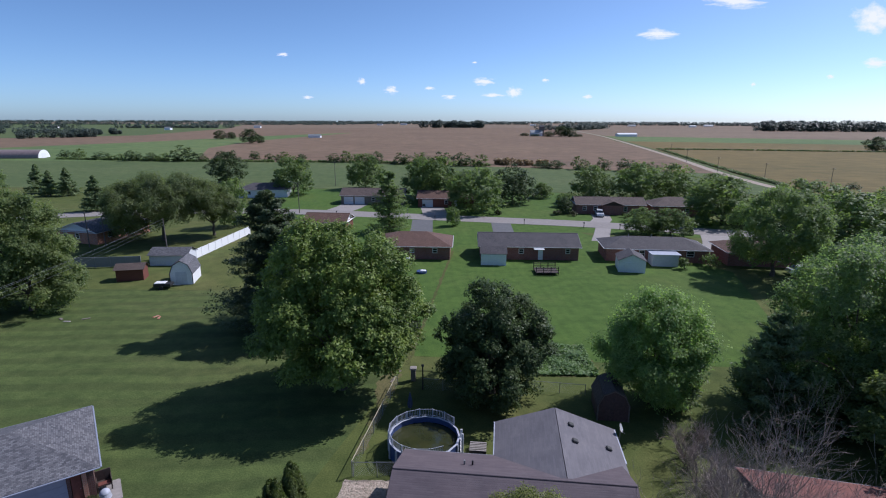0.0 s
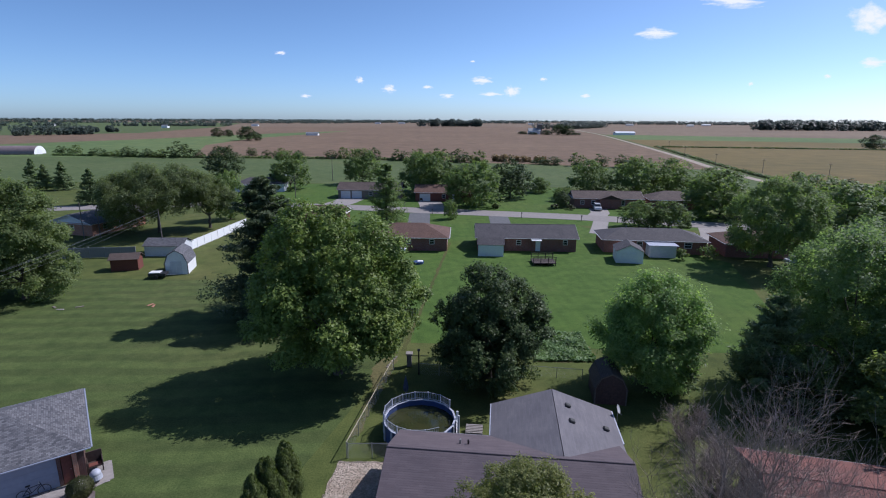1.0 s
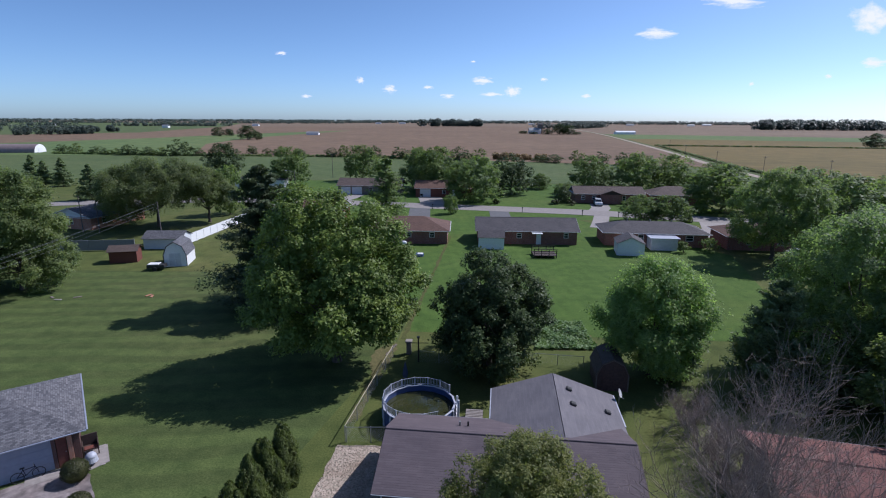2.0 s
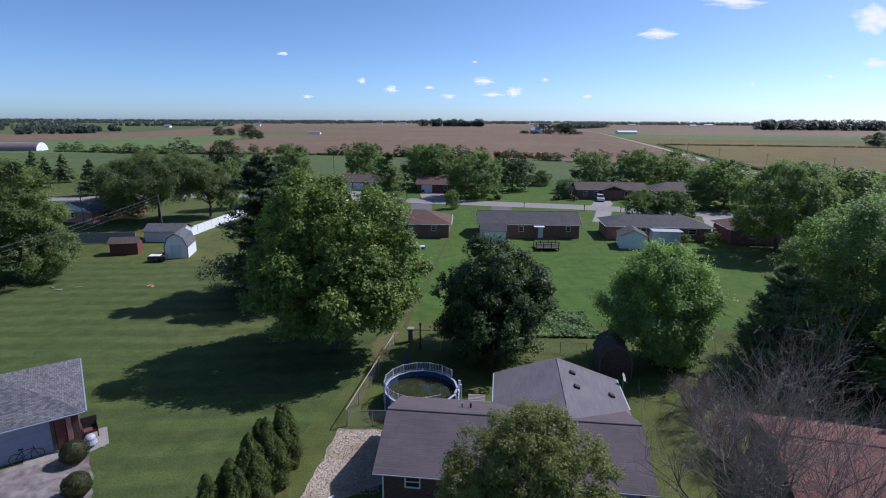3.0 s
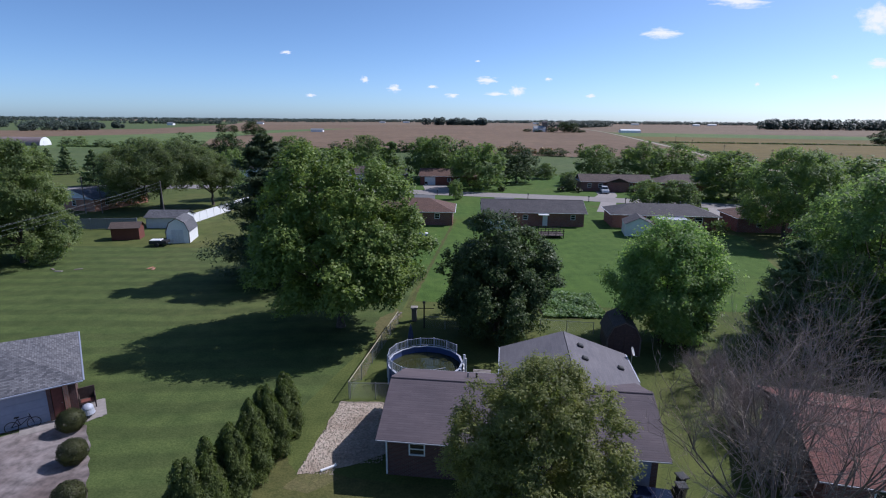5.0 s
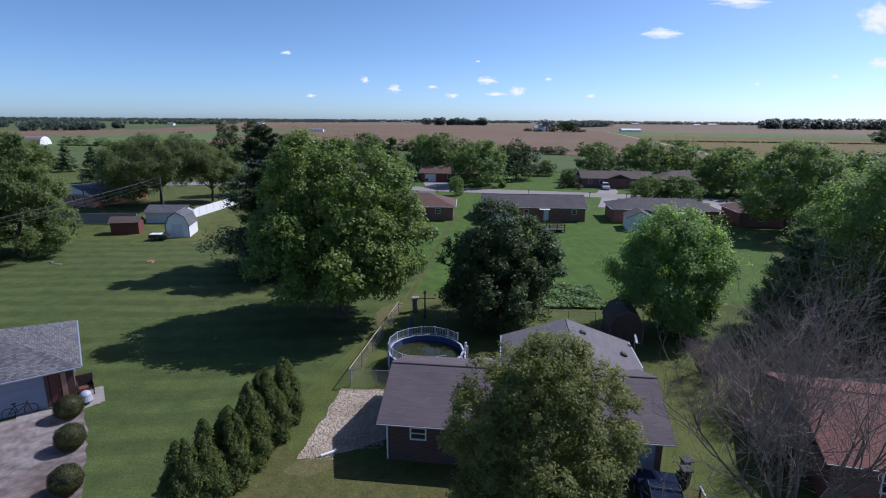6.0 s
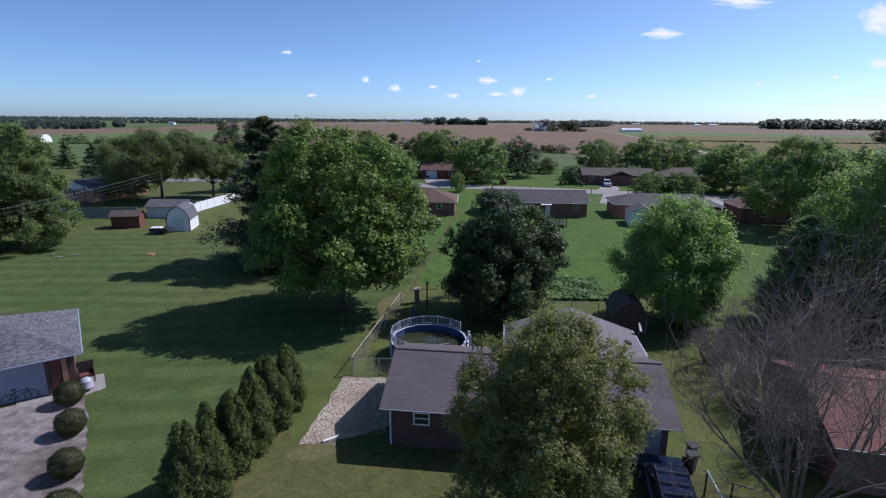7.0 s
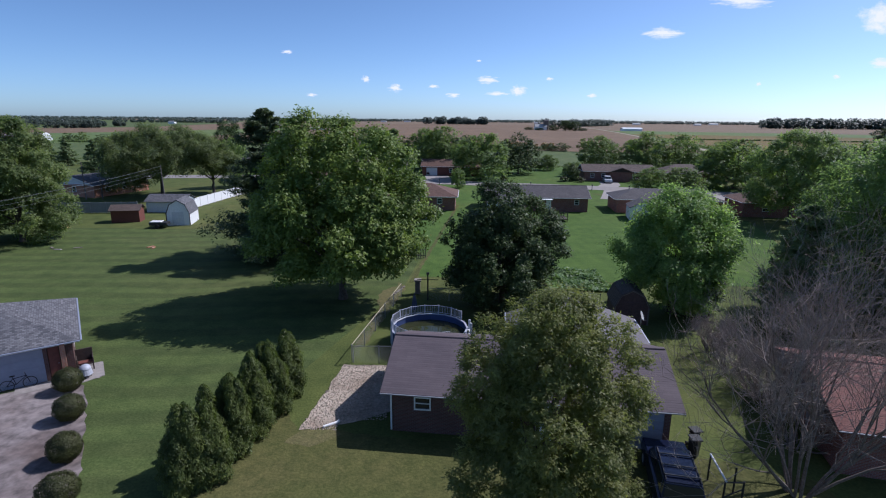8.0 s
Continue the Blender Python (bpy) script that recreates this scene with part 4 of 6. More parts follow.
def gable_shed(label, m, W, D, eave, rise, wall_mat, roof_mat, ridge="x", door=None, over=0.15):
    """A small shed: W along x, D along y; the ridge runs along x, or along y with the gable to the front."""
    ob = thing("shed", m, label, "shed")
    part("body", boxed(0, W, 0, D, 0, eave), wall_mat, ob)
    L, S = (W, D) if ridge == "x" else (D, W)
    base = pose(0, 0, 0) if ridge == "x" else pose(W, 0, 0, 0, 0, 90)
    for mm in (pose(-over, -over, eave), pose(L + over, S + over, eave, 0, 0, 180)):
        part("roof_slope", slope(L + 2 * over, S / 2 + over, rise, 0.05), roof_mat, ob).matrix_basis = base @ mm
    for x in (0.002, L - 0.102):
        part("gable", gable_tri(S, rise * S / (S + 2 * over), 0.1), wall_mat, ob).matrix_basis = base @ pose(x, 0, eave + 0.002)
    if door:
        part("door", boxed(door[0], door[1], -0.05, -0.004, 0.06, door[2], bevel=0.012), door[3], ob, "wide shed door")
    return ob


gambrel_shed("white barn-shaped garden shed with a grey roof", pose(-41.9, 74.2, 0, 0, 0, 12), 3.2, 4.6, 1.7, 3.7, WHITE, SH_GREY, SIDING, BARN_DARK)
gable_shed("red-brown lean shed with a grey-brown roof", pose(-51.0, 75.7, 0, 0, 0, 14), 3.8, 2.4, 1.75, 0.75, RED_SIDE, SH_TAUPE, "x", over=0.25)
gable_shed("pale shed with a grey roof behind the barn-shaped shed", pose(-51.0, 84.8, 0, 0, 0, 3), 6.2, 4.0, 1.75, 1.0, SIDING, SH_GREY, "x", over=0.25)
gable_shed("white vinyl shed with a charcoal roof", pose(4.9, 87.0, 0, 0, 0, -3), 4.3, 3.4, 2.0, 0.9, VINYL, SH_DARK, "x", (1.3, 3.1, 1.9, VINYL))
gable_shed("white shed with a gable door and grey roof", pose(27.2, 83.6, 0, 0, 0, -10), 4.2, 4.4, 1.95, 1.1, VINYL, SH_DARK, "y", (0.9, 3.3, 1.7, VINYL))
gambrel_shed("dark brown barn-shaped shed in tree shade", pose(12.2, 39.3, 0, 0, 0, -6), 2.55, 3.2, 1.4, 2.75, BARN_BROWN, SH_TAUPE, BARN_BROWN, GREYWOOD)

# open timber pavilion on the back lawn
pav = thing("pavilion", pose(13.4, 81.2, 0), "low dark wooden deck with railing", "pavilion")
part("deck", boxed(0, 3.7, 0, 3.0, 0.35, 0.45, bevel=0.01), BARN_DARK, pav)
for x in (0.06, 1.2, 2.4, 3.56):
    for y in (0.06, 2.9):
        part("post", boxed(x - 0.05, x + 0.05, y - 0.05, y + 0.05, 0, 1.4), BARN_DARK, pav)
for z in (0.8, 1.1, 1.38):
    for y in (0.06, 2.9):
        part("rail", boxed(-0.02, 3.72, y - 0.03, y + 0.03, z, z + 0.07), BARN_DARK, pav)
for i in range(12):
    part("plank", boxed(0.02 + i * 0.306, 0.3 + i * 0.306, -0.01, 3.01, 0.452, 0.475), BARN_DARK, pav)

# half-round machine hall and far farm buildings


def quonset(label, m, L, R, material, end_mat):
    ob = thing("arched_hall", m, label, "farm building")
    bm = bmesh.new()
    ring = [[bm.verts.new((x, -R * math.cos(a * math.pi / 18), 0.2 + R * 0.85 * math.sin(a * math.pi / 18))) for a in range(19)] for x in (0, L)]
    for i in range(18):
        bm.faces.new((ring[0][i], ring[1][i], ring[1][i + 1], ring[0][i + 1]))
    part("vault", bm, material, ob, smooth=True)
    for x in (0.05, L - 0.05):
        bm = bmesh.new()
        bm.faces.new([bm.verts.new((x, -R * math.cos(a * math.pi / 18) * 0.995, 0.2 + R * 0.845 * math.sin(a * math.pi / 18))) for a in range(19)])
        part("end_wall", bm, end_mat, ob, "bright white end wall")
    part("door", boxed(L - 0.02, L + 0.06, -R * 0.35, R * 0.35, 0, R * 0.5), WHITE, ob)
    return ob


def far_barn(label, x, y, w, d, h, rise, wall_mat, roof_mat, rot=0.0):
    ob = thing("farm_building", pose(x, y, 0, 0, 0, rot), label, "farm building")
    part("body", boxed(0, w, 0, d, 0, h), wall_mat, ob)
    for mm in (pose(-0.4, -0.4, h), pose(w + 0.4, d + 0.4, h, 0, 0, 180)):
        part("roof_slope", slope(w + 0.8, d / 2 + 0.4, rise, 0.1, course=2.0), roof_mat, ob).matrix_basis = mm
    return ob


quonset("long arched farm hall with a white end", pose(-336, 321, 0, 0, 0, 6), 80, 5.8, HALL_SHEET, VINYL)
far_barn("white farmhouse among trees", 118, 838, 18, 10, 5, 4, WHITE, METAL)
far_barn("tall dark silo barn", 132, 842, 7, 7, 14, 2, GREYWOOD, SH_DARK)
far_barn("long pale metal farm shed", 250, 830, 30, 12, 3.2, 1.8, VINYL, VINYL, 4)
far_barn("pale farm shed at a lone tree", -196, 720, 16, 8, 2.6, 1.6, WHITE, METAL)
for i, (x, y, w) in enumerate(((-560, 1500, 30), (-330, 2300, 40), (-640, 1180, 22), (700, 2200, 50), (860, 2000, 40), (1050, 2300, 60), (320, 2300, 40), (-250, 2500, 50), (-1020, 1350, 24))):
    far_barn("white farm building far off", x, y, w * 0.6, 10, 4, 2.6, VINYL, METAL)

# ---- pool ----
pool = thing("swimming_pool", pose(-1.85, 34.75, 0), "round above-ground pool with white railing and greenish water", "swimming pool")
PR, PN = 2.62, 16
for i in range(PN):
    a0, a1 = math.tau * i / PN, math.tau * (i + 1) / PN
    p0, p1 = Vector((math.cos(a0) * PR, math.sin(a0) * PR, 0)), Vector((math.cos(a1) * PR, math.sin(a1) * PR, 0))
    mid, out = (p0 + p1) / 2, ((p0 + p1) / 2).normalized()
    deg = math.degrees(math.atan2(out.y, out.x)) - 90
    ln = (p1 - p0).length
    if i == 0:
        wp = part("wall_panel", boxed(-ln / 2 - 0.01, ln / 2 + 0.01, -0.03, 0.03, 0, 1.24), POOLWALL, pool, "dark blue pool wall")
        rp = part("rim", boxed(-ln / 2 - 0.02, ln / 2 + 0.02, -0.08, 0.07, 1.25, 1.30, bevel=0.015), RAILPAINT, pool, "pale pool rim")
        up = part("upright", boxed(-0.09, 0.09, 0.035, 0.11, 0, 1.24, bevel=0.02), RAILPAINT, pool)
        wp.matrix_basis = rp.matrix_basis = pose(mid.x, mid.y, 0, 0, 0, deg)
        up.matrix_basis = pose(p0.x, p0.y, 0, 0, 0, deg)
    else:
        twin(wp, pose(mid.x, mid.y, 0, 0, 0, deg))
        twin(rp, pose(mid.x, mid.y, 0, 0, 0, deg))
        twin(up, pose(p0.x, p0.y, 0, 0, 0, deg))
bm = bmesh.new()
bmesh.ops.create_circle(bm, cap_ends=True, segments=48, radius=PR - 0.05)
part("water", bm, WATER, pool, "murky green still water").matrix_basis = pose(0, 0, 0.82)
rail_part = base_rail = bal = post_p = None
for i in range(1, 13):
    a0, a1 = math.tau * i / PN + 0.2, math.tau * (i + 1) / PN + 0.2
    p0, p1 = Vector((math.cos(a0) * PR * 1.01, math.sin(a0) * PR * 1.01, 0)), Vector((math.cos(a1) * PR * 1.01, math.sin(a1) * PR * 1.01, 0))
    mid = (p0 + p1) / 2
    deg = math.degrees(math.atan2(mid.y, mid.x)) - 90
    ln = (p1 - p0).length
    mm = pose(mid.x, mid.y, 0, 0, 0, deg)
    if i == 1:
        rail_part = part("top_rail", boxed(-ln / 2, ln / 2, -0.018, 0.018, 1.905, 1.935, bevel=0.008), RAILPAINT, pool, "white railing")
        base_rail = part("bottom_rail", boxed(-ln / 2, ln / 2, -0.015, 0.015, 1.39, 1.42), RAILPAINT, pool)
        bal = part("baluster", boxed(-0.011, 0.011, -0.010, 0.010, 1.42, 1.90), RAILPAINT, pool)
        post_p = part("rail_post", boxed(-0.04, 0.04, -0.04, 0.04, 1.31, 1.96), RAILPAINT, pool)
        rail_part.matrix_basis = base_rail.matrix_basis = mm
        bal.matrix_basis = mm @ pose(-ln / 2 + 0.08, 0, 0)
        post_p.matrix_basis = pose(p0.x, p0.y, 0, 0, 0, deg)
    else:
        twin(rail_part, mm)
        twin(base_rail, mm)
        twin(post_p, pose(p0.x, p0.y, 0, 0, 0, deg))
    for k in range(7 if i > 1 else 6):
        twin(bal, mm @ pose(-ln / 2 + 0.08 + (k + (0 if i > 1 else 1)) * (ln - 0.12) / 7, 0, 0))
ladder = thing("pool_ladder", pose(0.95, 34.4, 0, 0, 0, 8), "white pool steps with handrails", "ladder")
for y in (-0.3, 0.3):
    part("side_rail", boxed(-0.08, 0.08, y - 0.05, y + 0.05, 0, 1.9, bevel=0.02), WHITE, ladder)
for z in (0.3, 0.6, 0.9, 1.2):
    part("step", boxed(-0.1, 0.1, -0.25, 0.25, z, z + 0.05), WHITE, ladder)

# ---- trees and shrubs ----
MAPLE_LOBES = [(0, 0, 7.6, 6.0, 5.0), (-1.9, 0.5, 11.4, 3.7, 3.8), (2.4, -0.4, 10.2, 4.0, 3.9), (4.9, 0, 6.8, 2.6, 3.2), (-4.4, 0.5, 6.4, 3.2, 4.2), (0.3, -3.2, 6.6, 3.6, 3.6), (0.5, 3.4, 7.0, 4.0, 4.4), (3.2, -2.6, 6.0, 2.9, 3.0), (-2.8, -2.4, 5.4, 2.8, 3.2)]
broadleaf("maple_tree", "large bright green maple with a broad lumpy crown", -9.9, 44.0, 15.3, 7.7, 0.5, 125000, (0.17, 0.24), L_MAPLE, 11, clumps=430, clump=0.12, fill=0.2, taper=0.15, tips=22, lobes=MAPLE_LOBES, low=-0.95)
DARK_LOBES = [(0, 0, 4.4, 4.4, 4.3), (-0.6, 0, 7.7, 2.3, 2.3), (1.3, 0, 6.1, 3.0, 2.8), (-2.4, 0, 4.6, 2.7, 3.4), (2.9, -0.4, 3.9, 2.4, 3.0), (0, -2.4, 3.6, 3.0, 3.0), (0, 2.4, 4.6, 3.2, 3.6)]
broadleaf("dark_maple_tree", "dense dark green maple with a rounded crown", 3.9, 43.6, 11.1, 5.5, 0.3, 95000, (0.14, 0.19), L_DARK, 12, clumps=360, clump=0.13, fill=0.3, taper=0.15, tips=16, lobes=DARK_LOBES, low=-0.95)
broadleaf("ash_tree", "light green airy ash tree", 17.6, 42.2, 11.0, 4.9, 0.7, 80000, (0.12, 0.22), L_ASH, 13, clumps=250, clump=0.125, spray=1.0, lobes=[(0, 0, 4.4, 3.5, 3.9), (-0.8, 0, 7.4, 2.3, 2.3), (1.6, 0.4, 6.9, 2.2, 2.3), (-2.5, 0, 5.0, 2.1, 2.2), (2.2, -0.4, 5.0, 2.1, 2.6), (0.6, -1.4, 3.2, 2.0, 2.6), (0.9, 0.4, 2.2, 1.8, 1.9)], taper=0.1, tips=16, low=-0.95, fill=0.25)
broadleaf("large_tree", "tall green shade tree with a wide crown", 34.8, 42.8, 14.2, 6.9, 0.8, 100000, (0.14, 0.21), L_SHADE, 14, clumps=260, clump=0.13, low=-0.95, taper=0.15, spray=0.9,
          lobes=[(0, 0, 6.2, 6.0, 5.6), (-2.4, -1.0, 9.6, 3.6, 4.0), (2.2, 0.5, 10.2, 3.8, 3.8), (-4.0, -1.5, 4.6, 3.2, 3.6), (0.5, -3.6, 5.4, 3.6, 4.2), (3.6, -1.5, 6.0, 3.4, 4.2)])
broadleaf("large_tree", "tall green shade tree at the edge of the yards", 41.5, 50.5, 13.0, 6.5, 1.8, 50000, (0.18, 0.25), L_SHADE, 15, clumps=150, clump=0.15, low=-0.95, spray=0.9)
broadleaf("front_tree", "small-leaved tree in front of the brick house", 3.15, 17.6, 9.9, 3.3, 0.5, 150000, (0.052, 0.135), L_NEAR, 16, clumps=640, clump=0.115, taper=0.1, spray=0.34, tips=10, low=-0.95, fill=0.2,
          lobes=[(0.4, 0, 4.6, 2.6, 3.9), (0.0, 0.1, 7.4, 1.9, 2.1), (-1.3, 0, 5.4, 1.6, 2.3), (1.8, 0, 6.0, 1.5, 2.1), (0.4, -1.5, 4.6, 1.9, 2.8), (0.3, 1.4, 5.6, 2.0, 2.8), (-1.2, -0.4, 2.6, 1.7, 2.4), (1.7, -0.3, 3.2, 1.5, 2.8), (0.3, 0.2, 8.0, 1.9, 1.3), (0.4, -1.6, 2.4, 1.9, 2.2), (-1.2, 0, 7.0, 1.6, 1.7), (1.7, 0, 7.0, 1.6, 1.7), (-1.7, 0, 6.1, 1.4, 1.7)])
conifer("pine_tree", "tall dark ragged pine", -21.2, 59.3, 16.2, 6.4, 80000, (0.13, 0.42), L_PINE_DARK, 17, ragged=0.5, power=0.62, lift=0.05)
conifer("pine_tree", "dark pine behind a maple", -17.5, 55.5, 12.5, 4.4, 22000, (0.13, 0.42), L_PINE_DARK, 37, ragged=0.5, power=0.62)
conifer("pine_tree", "dark feathery pine beside taller trees", 26.3, 39.8, 9.3, 3.0, 30000, (0.10, 0.40), L_PINE, 19, ragged=0.4, power=0.55, lift=0.3)
conifer("spruce_tree", "small spruce by an ash tree", 20.4, 41.2, 5.6, 1.5, 6000, (0.10, 0.32), L_PINE, 20, ragged=0.3)
conifer("spruce_tree", "slender spruce by the street", -14.0, 114.5, 13.2, 4.4, 14000, (0.18, 0.45), L_MID, 21, ragged=0.55, power=0.5)

broadleaf("yard_tree", "tall tree with an uneven green crown", -54.2, 63.3, 15.4, 6.2, 0.6, 100000, (0.15, 0.24), L_OLIVE, 22, clumps=260, clump=0.15, low=-0.97, fill=0.3, taper=0.2, spray=0.8, lobes=[(0, 0, 9.0, 5.0, 5.6), (0.5, 0, 3.6, 5.4, 3.4), (1.2, -1.0, 10.8, 3.2, 3.6), (-2.4, 0, 6.4, 4.0, 4.4)])
broadleaf("yard_tree", "reddish olive tree beside a green one", -57.5, 57.8, 9.8, 4.4, 0.6, 22000, (0.16, 0.24), L_OLIVE, 23, clumps=110, clump=0.18, low=-0.95)
broadleaf("yard_tree", "green shade tree over a brown roof", 51.2, 82.2, 13.8, 7.4, 1.8, 62000, (0.18, 0.27), L_LIGHT, 24, clumps=150, clump=0.17, low=-0.92, tips=18)

for i, (x, y, h, r) in enumerate(((-137, 171, 9.4, 3.8), (-128.5, 165, 8.0, 3.2), (-123.5, 166, 8.8, 3.4), (-95.5, 138, 9.4, 3.8))):
    conifer("spruce_tree", "dark broad spruce on a far lawn", x, y, h, r, 7000, (0.25, 0.6), L_PINE, 440 + i, ragged=0.3)

# hedge of columnar cedars, each of several slim spires grown together
for i in range(11):
    f = i / 10
    rng = np.random.default_rng(50 + i)
    x, y = -11.0 + 1.5 * f + (0.28 if i % 2 else -0.28), 19.3 + 8.9 * f
    h = 3.95 + rng.normal(0, 0.3) + (0.25 if i in (2, 6) else 0.0)
    ob = thing("cedar", pose(x, y, 0), "columnar green cedar of several spires in a hedge row", "hedge tree", "cedar hedge row")
    ps, ds, xs = [], [], []
    for j in range(6):
        q = math.tau * j / 5 + rng.uniform(-0.4, 0.4)
        off = 0.0 if j == 5 else rng.uniform(0.36, 0.58)
        sx, sy, sh, sr = off * math.cos(q), off * math.sin(q), h * (1.0 if j == 5 else rng.uniform(0.66, 0.98)), rng.uniform(0.46, 0.60)
        kk = 6000
        z = rng.random(kk) ** 0.8
        a = rng.uniform(0, math.tau, kk)
        rad = sr * np.clip(1 - z ** 5.0, 0, 1) ** 0.6 * np.clip(0.65 + z * 1.8, 0, 1) * (1 - 0.25 * z)
        tuft = 1 + 0.20 * np.sin(a * 3 + z * 14 + i + j) + 0.20 * np.sin(a * 5 - z * 31 + 2 * j)
        rr = rad * tuft * rng.uniform(0.72, 1.08, kk)
        out = np.stack([np.cos(a), np.sin(a), np.full(kk, 0.35)], 1)
        ds.append(out)
        xs.append(out * (0.45, 0.45, 1) + (0, 0, 0.9))
        ps.append(np.stack([sx * (1 - 0.25 * z) + np.cos(a) * rr, sy * (1 - 0.25 * z) + np.sin(a) * rr, 0.06 + z * (sh - 0.1)], 1) + rng.normal(0, 0.03, (kk, 3)))
    leafy("foliage", leaf_mesh("foliage", np.concatenate(ps), np.concatenate(ds), 0.046, 0.13, rng, axis=np.concatenate(xs)), L_CEDAR, ob)
    part("trunk", tubed((0, 0, -0.05), (0, 0, h * 0.9), 0.09, 0.02, 7), BARK, ob)


def shrub(name, label, x, y, r, h, count, leaf, material, seed, category="shrub", lumps=14):
    rng = np.random.default_rng(seed)
    ob = thing(name, pose(x, y, 0), label, category)
    pos, nrm, c, ax = crown_cloud(rng, count, (r * 0.72, h * 0.36), h * 0.52, lumps, r * 0.42, low=-0.6, fill=0.1, spray=leaf * 2)
    pos[:, 2] = np.maximum(pos[:, 2], 0.02)
    leafy("foliage", leaf_mesh("foliage", pos, nrm, leaf, leaf * 1.4, rng), material, ob)
    bm = bmesh.new()
    for q in c[:6]:
        tube(bm, (0, 0, -0.03), tuple(q), 0.03 + 0.01 * r, 0.008, 5, caps=False)
    part("stems", bm, BARK, ob)
    return ob


for i, (x, y, r) in enumerate(((-22.2, 27.4, 0.76), (-20.0, 24.5, 0.74), (-17.8, 21.2, 0.72), (-16.0, 18.4, 0.78))):
    rng = np.random.default_rng(70 + i)
    ob = thing("boxwood", pose(x, y, 0), "clipped round boxwood along the driveway", "shrub", "clipped boxwoods")
    k = 14000
    d = rng.normal(0, 1, (k, 3))
    d /= np.linalg.norm(d, axis=1)[:, None]
    lump = 1 + 0.05 * np.sin(d[:, 0] * 6 + i) * np.cos(d[:, 1] * 7) + 0.05 * np.sin(d[:, 2] * 9 + d[:, 0] * 4)
    pos = d * (r, r, 0.68) * (lump * rng.uniform(0.88, 1.02, k))[:, None] + (0, 0, 0.66)
    leafy("foliage", leaf_mesh("foliage", pos, d * 1.5, 0.036, 0.052, rng), L_BOX, ob)
    part("trunk", tubed((0, 0, -0.05), (0, 0, 0.6), 0.05, 0.03, 7), BARK, ob)

# bare, leafless tree with many stems


def bare_tree(label, x, y, height, spread, stems, seed, levels=4, wild=0.12):
    rng = np.random.default_rng(seed)
    ob = thing("bare_tree", pose(x, y, 0), label, "tree")
    fine = bmesh.new()

    def grow(bm, p, d, length, r, level):
        q = p
        segs = 3 if level < 3 else 2
        for s in range(segs):
            d = (d + Vector(rng.normal(0, wild, 3)) + Vector((0, 0, 0.05))).normalized()
            q2 = q + d * length / segs
            tube(bm, q, q2, r * (1 - 0.25 * s / segs), r * (1 - 0.25 * (s + 1) / segs), 5 if level < 2 else 3, caps=False)
            if level < levels:
                for _ in range(1 if s < segs - 1 else 2):
                    if level == 0 and s == 0:
                        continue
                    side = Vector(rng.normal(0, 1, 3))
                    nd = (d * 1.0 + side * (0.34 if level == 0 else 0.52) + Vector((0, 0, 0.20))).normalized()
                    grow(fine if level >= 1 else bm, q2, nd, length * rng.uniform(0.5, 0.8), max(r * 0.5, 0.0045), level + 1)
            q = q2
    for i in range(stems):
        bm = bmesh.new()
        a = math.tau * i / stems + rng.normal(0, 0.3)
        lean = spread / height * (rng.uniform(1.2, 2.0) if i % 4 == 3 else rng.uniform(0.2, 1.0))
        d = Vector((math.cos(a) * lean, math.sin(a) * lean, 1)).normalized()
        grow(bm, Vector((math.cos(a) * 0.35, math.sin(a) * 0.35, -0.05)), d, height * rng.uniform(0.36, 0.5), (0.032 + 0.003 * height) * rng.uniform(0.7, 1.25), 0)
        part("stem", bm, BARK_STEM, ob)
    tagged(part("twig_tangle", fine, BARK_GREY, ob, "tangle of thin grey twigs"), kind="stuff")
    return ob


bare_tree("leafless multi-stemmed tree with pale grey branches", 14.6, 20.2, 9.6, 4.6, 17, 5, levels=5, wild=0.09)
bare_tree("leafless spreading shrub with thin branches", 17.6, 34.4, 2.8, 2.6, 16, 6, wild=0.16)
bare_tree("leafless thicket beside the rear wing", 17.2, 31.4, 3.0, 3.0, 18, 7, wild=0.16)
bare_tree("tangled leafless brush in front of a gable wall", 16.6, 23.6, 3.2, 3.2, 20, 8, wild=0.18)
bare_tree("heap of tangled leafless branches", 17.4, 28.4, 3.0, 3.8, 30, 9, wild=0.22)

# vegetable garden
rng = np.random.default_rng(90)
gp = np.stack([rng.uniform(8.6, 14.4, 5200), rng.uniform(47.0, 54.0, 5200), np.zeros(5200)], 1)
gp[:, 2] = 0.03 + 0.5 * np.clip(np.sin(gp[:, 0] * 1.7 + 1) * np.cos(gp[:, 1] * 1.3) * 0.5 + 0.5, 0.05, 1) * rng.random(5200)
gmx = leaf_mesh("garden_plants", gp, np.tile((0.0, 0.0, 1.0), (5200, 1)), 0.24, 0.32, rng)
gmx.materials.append(L_GARDEN)
tagged(new("garden_plants", gmx), "low leafy vegetable plants in a garden bed", "garden plants", kind="stuff")

# trees further off: a few shapes, each repeated
PROTO = {}


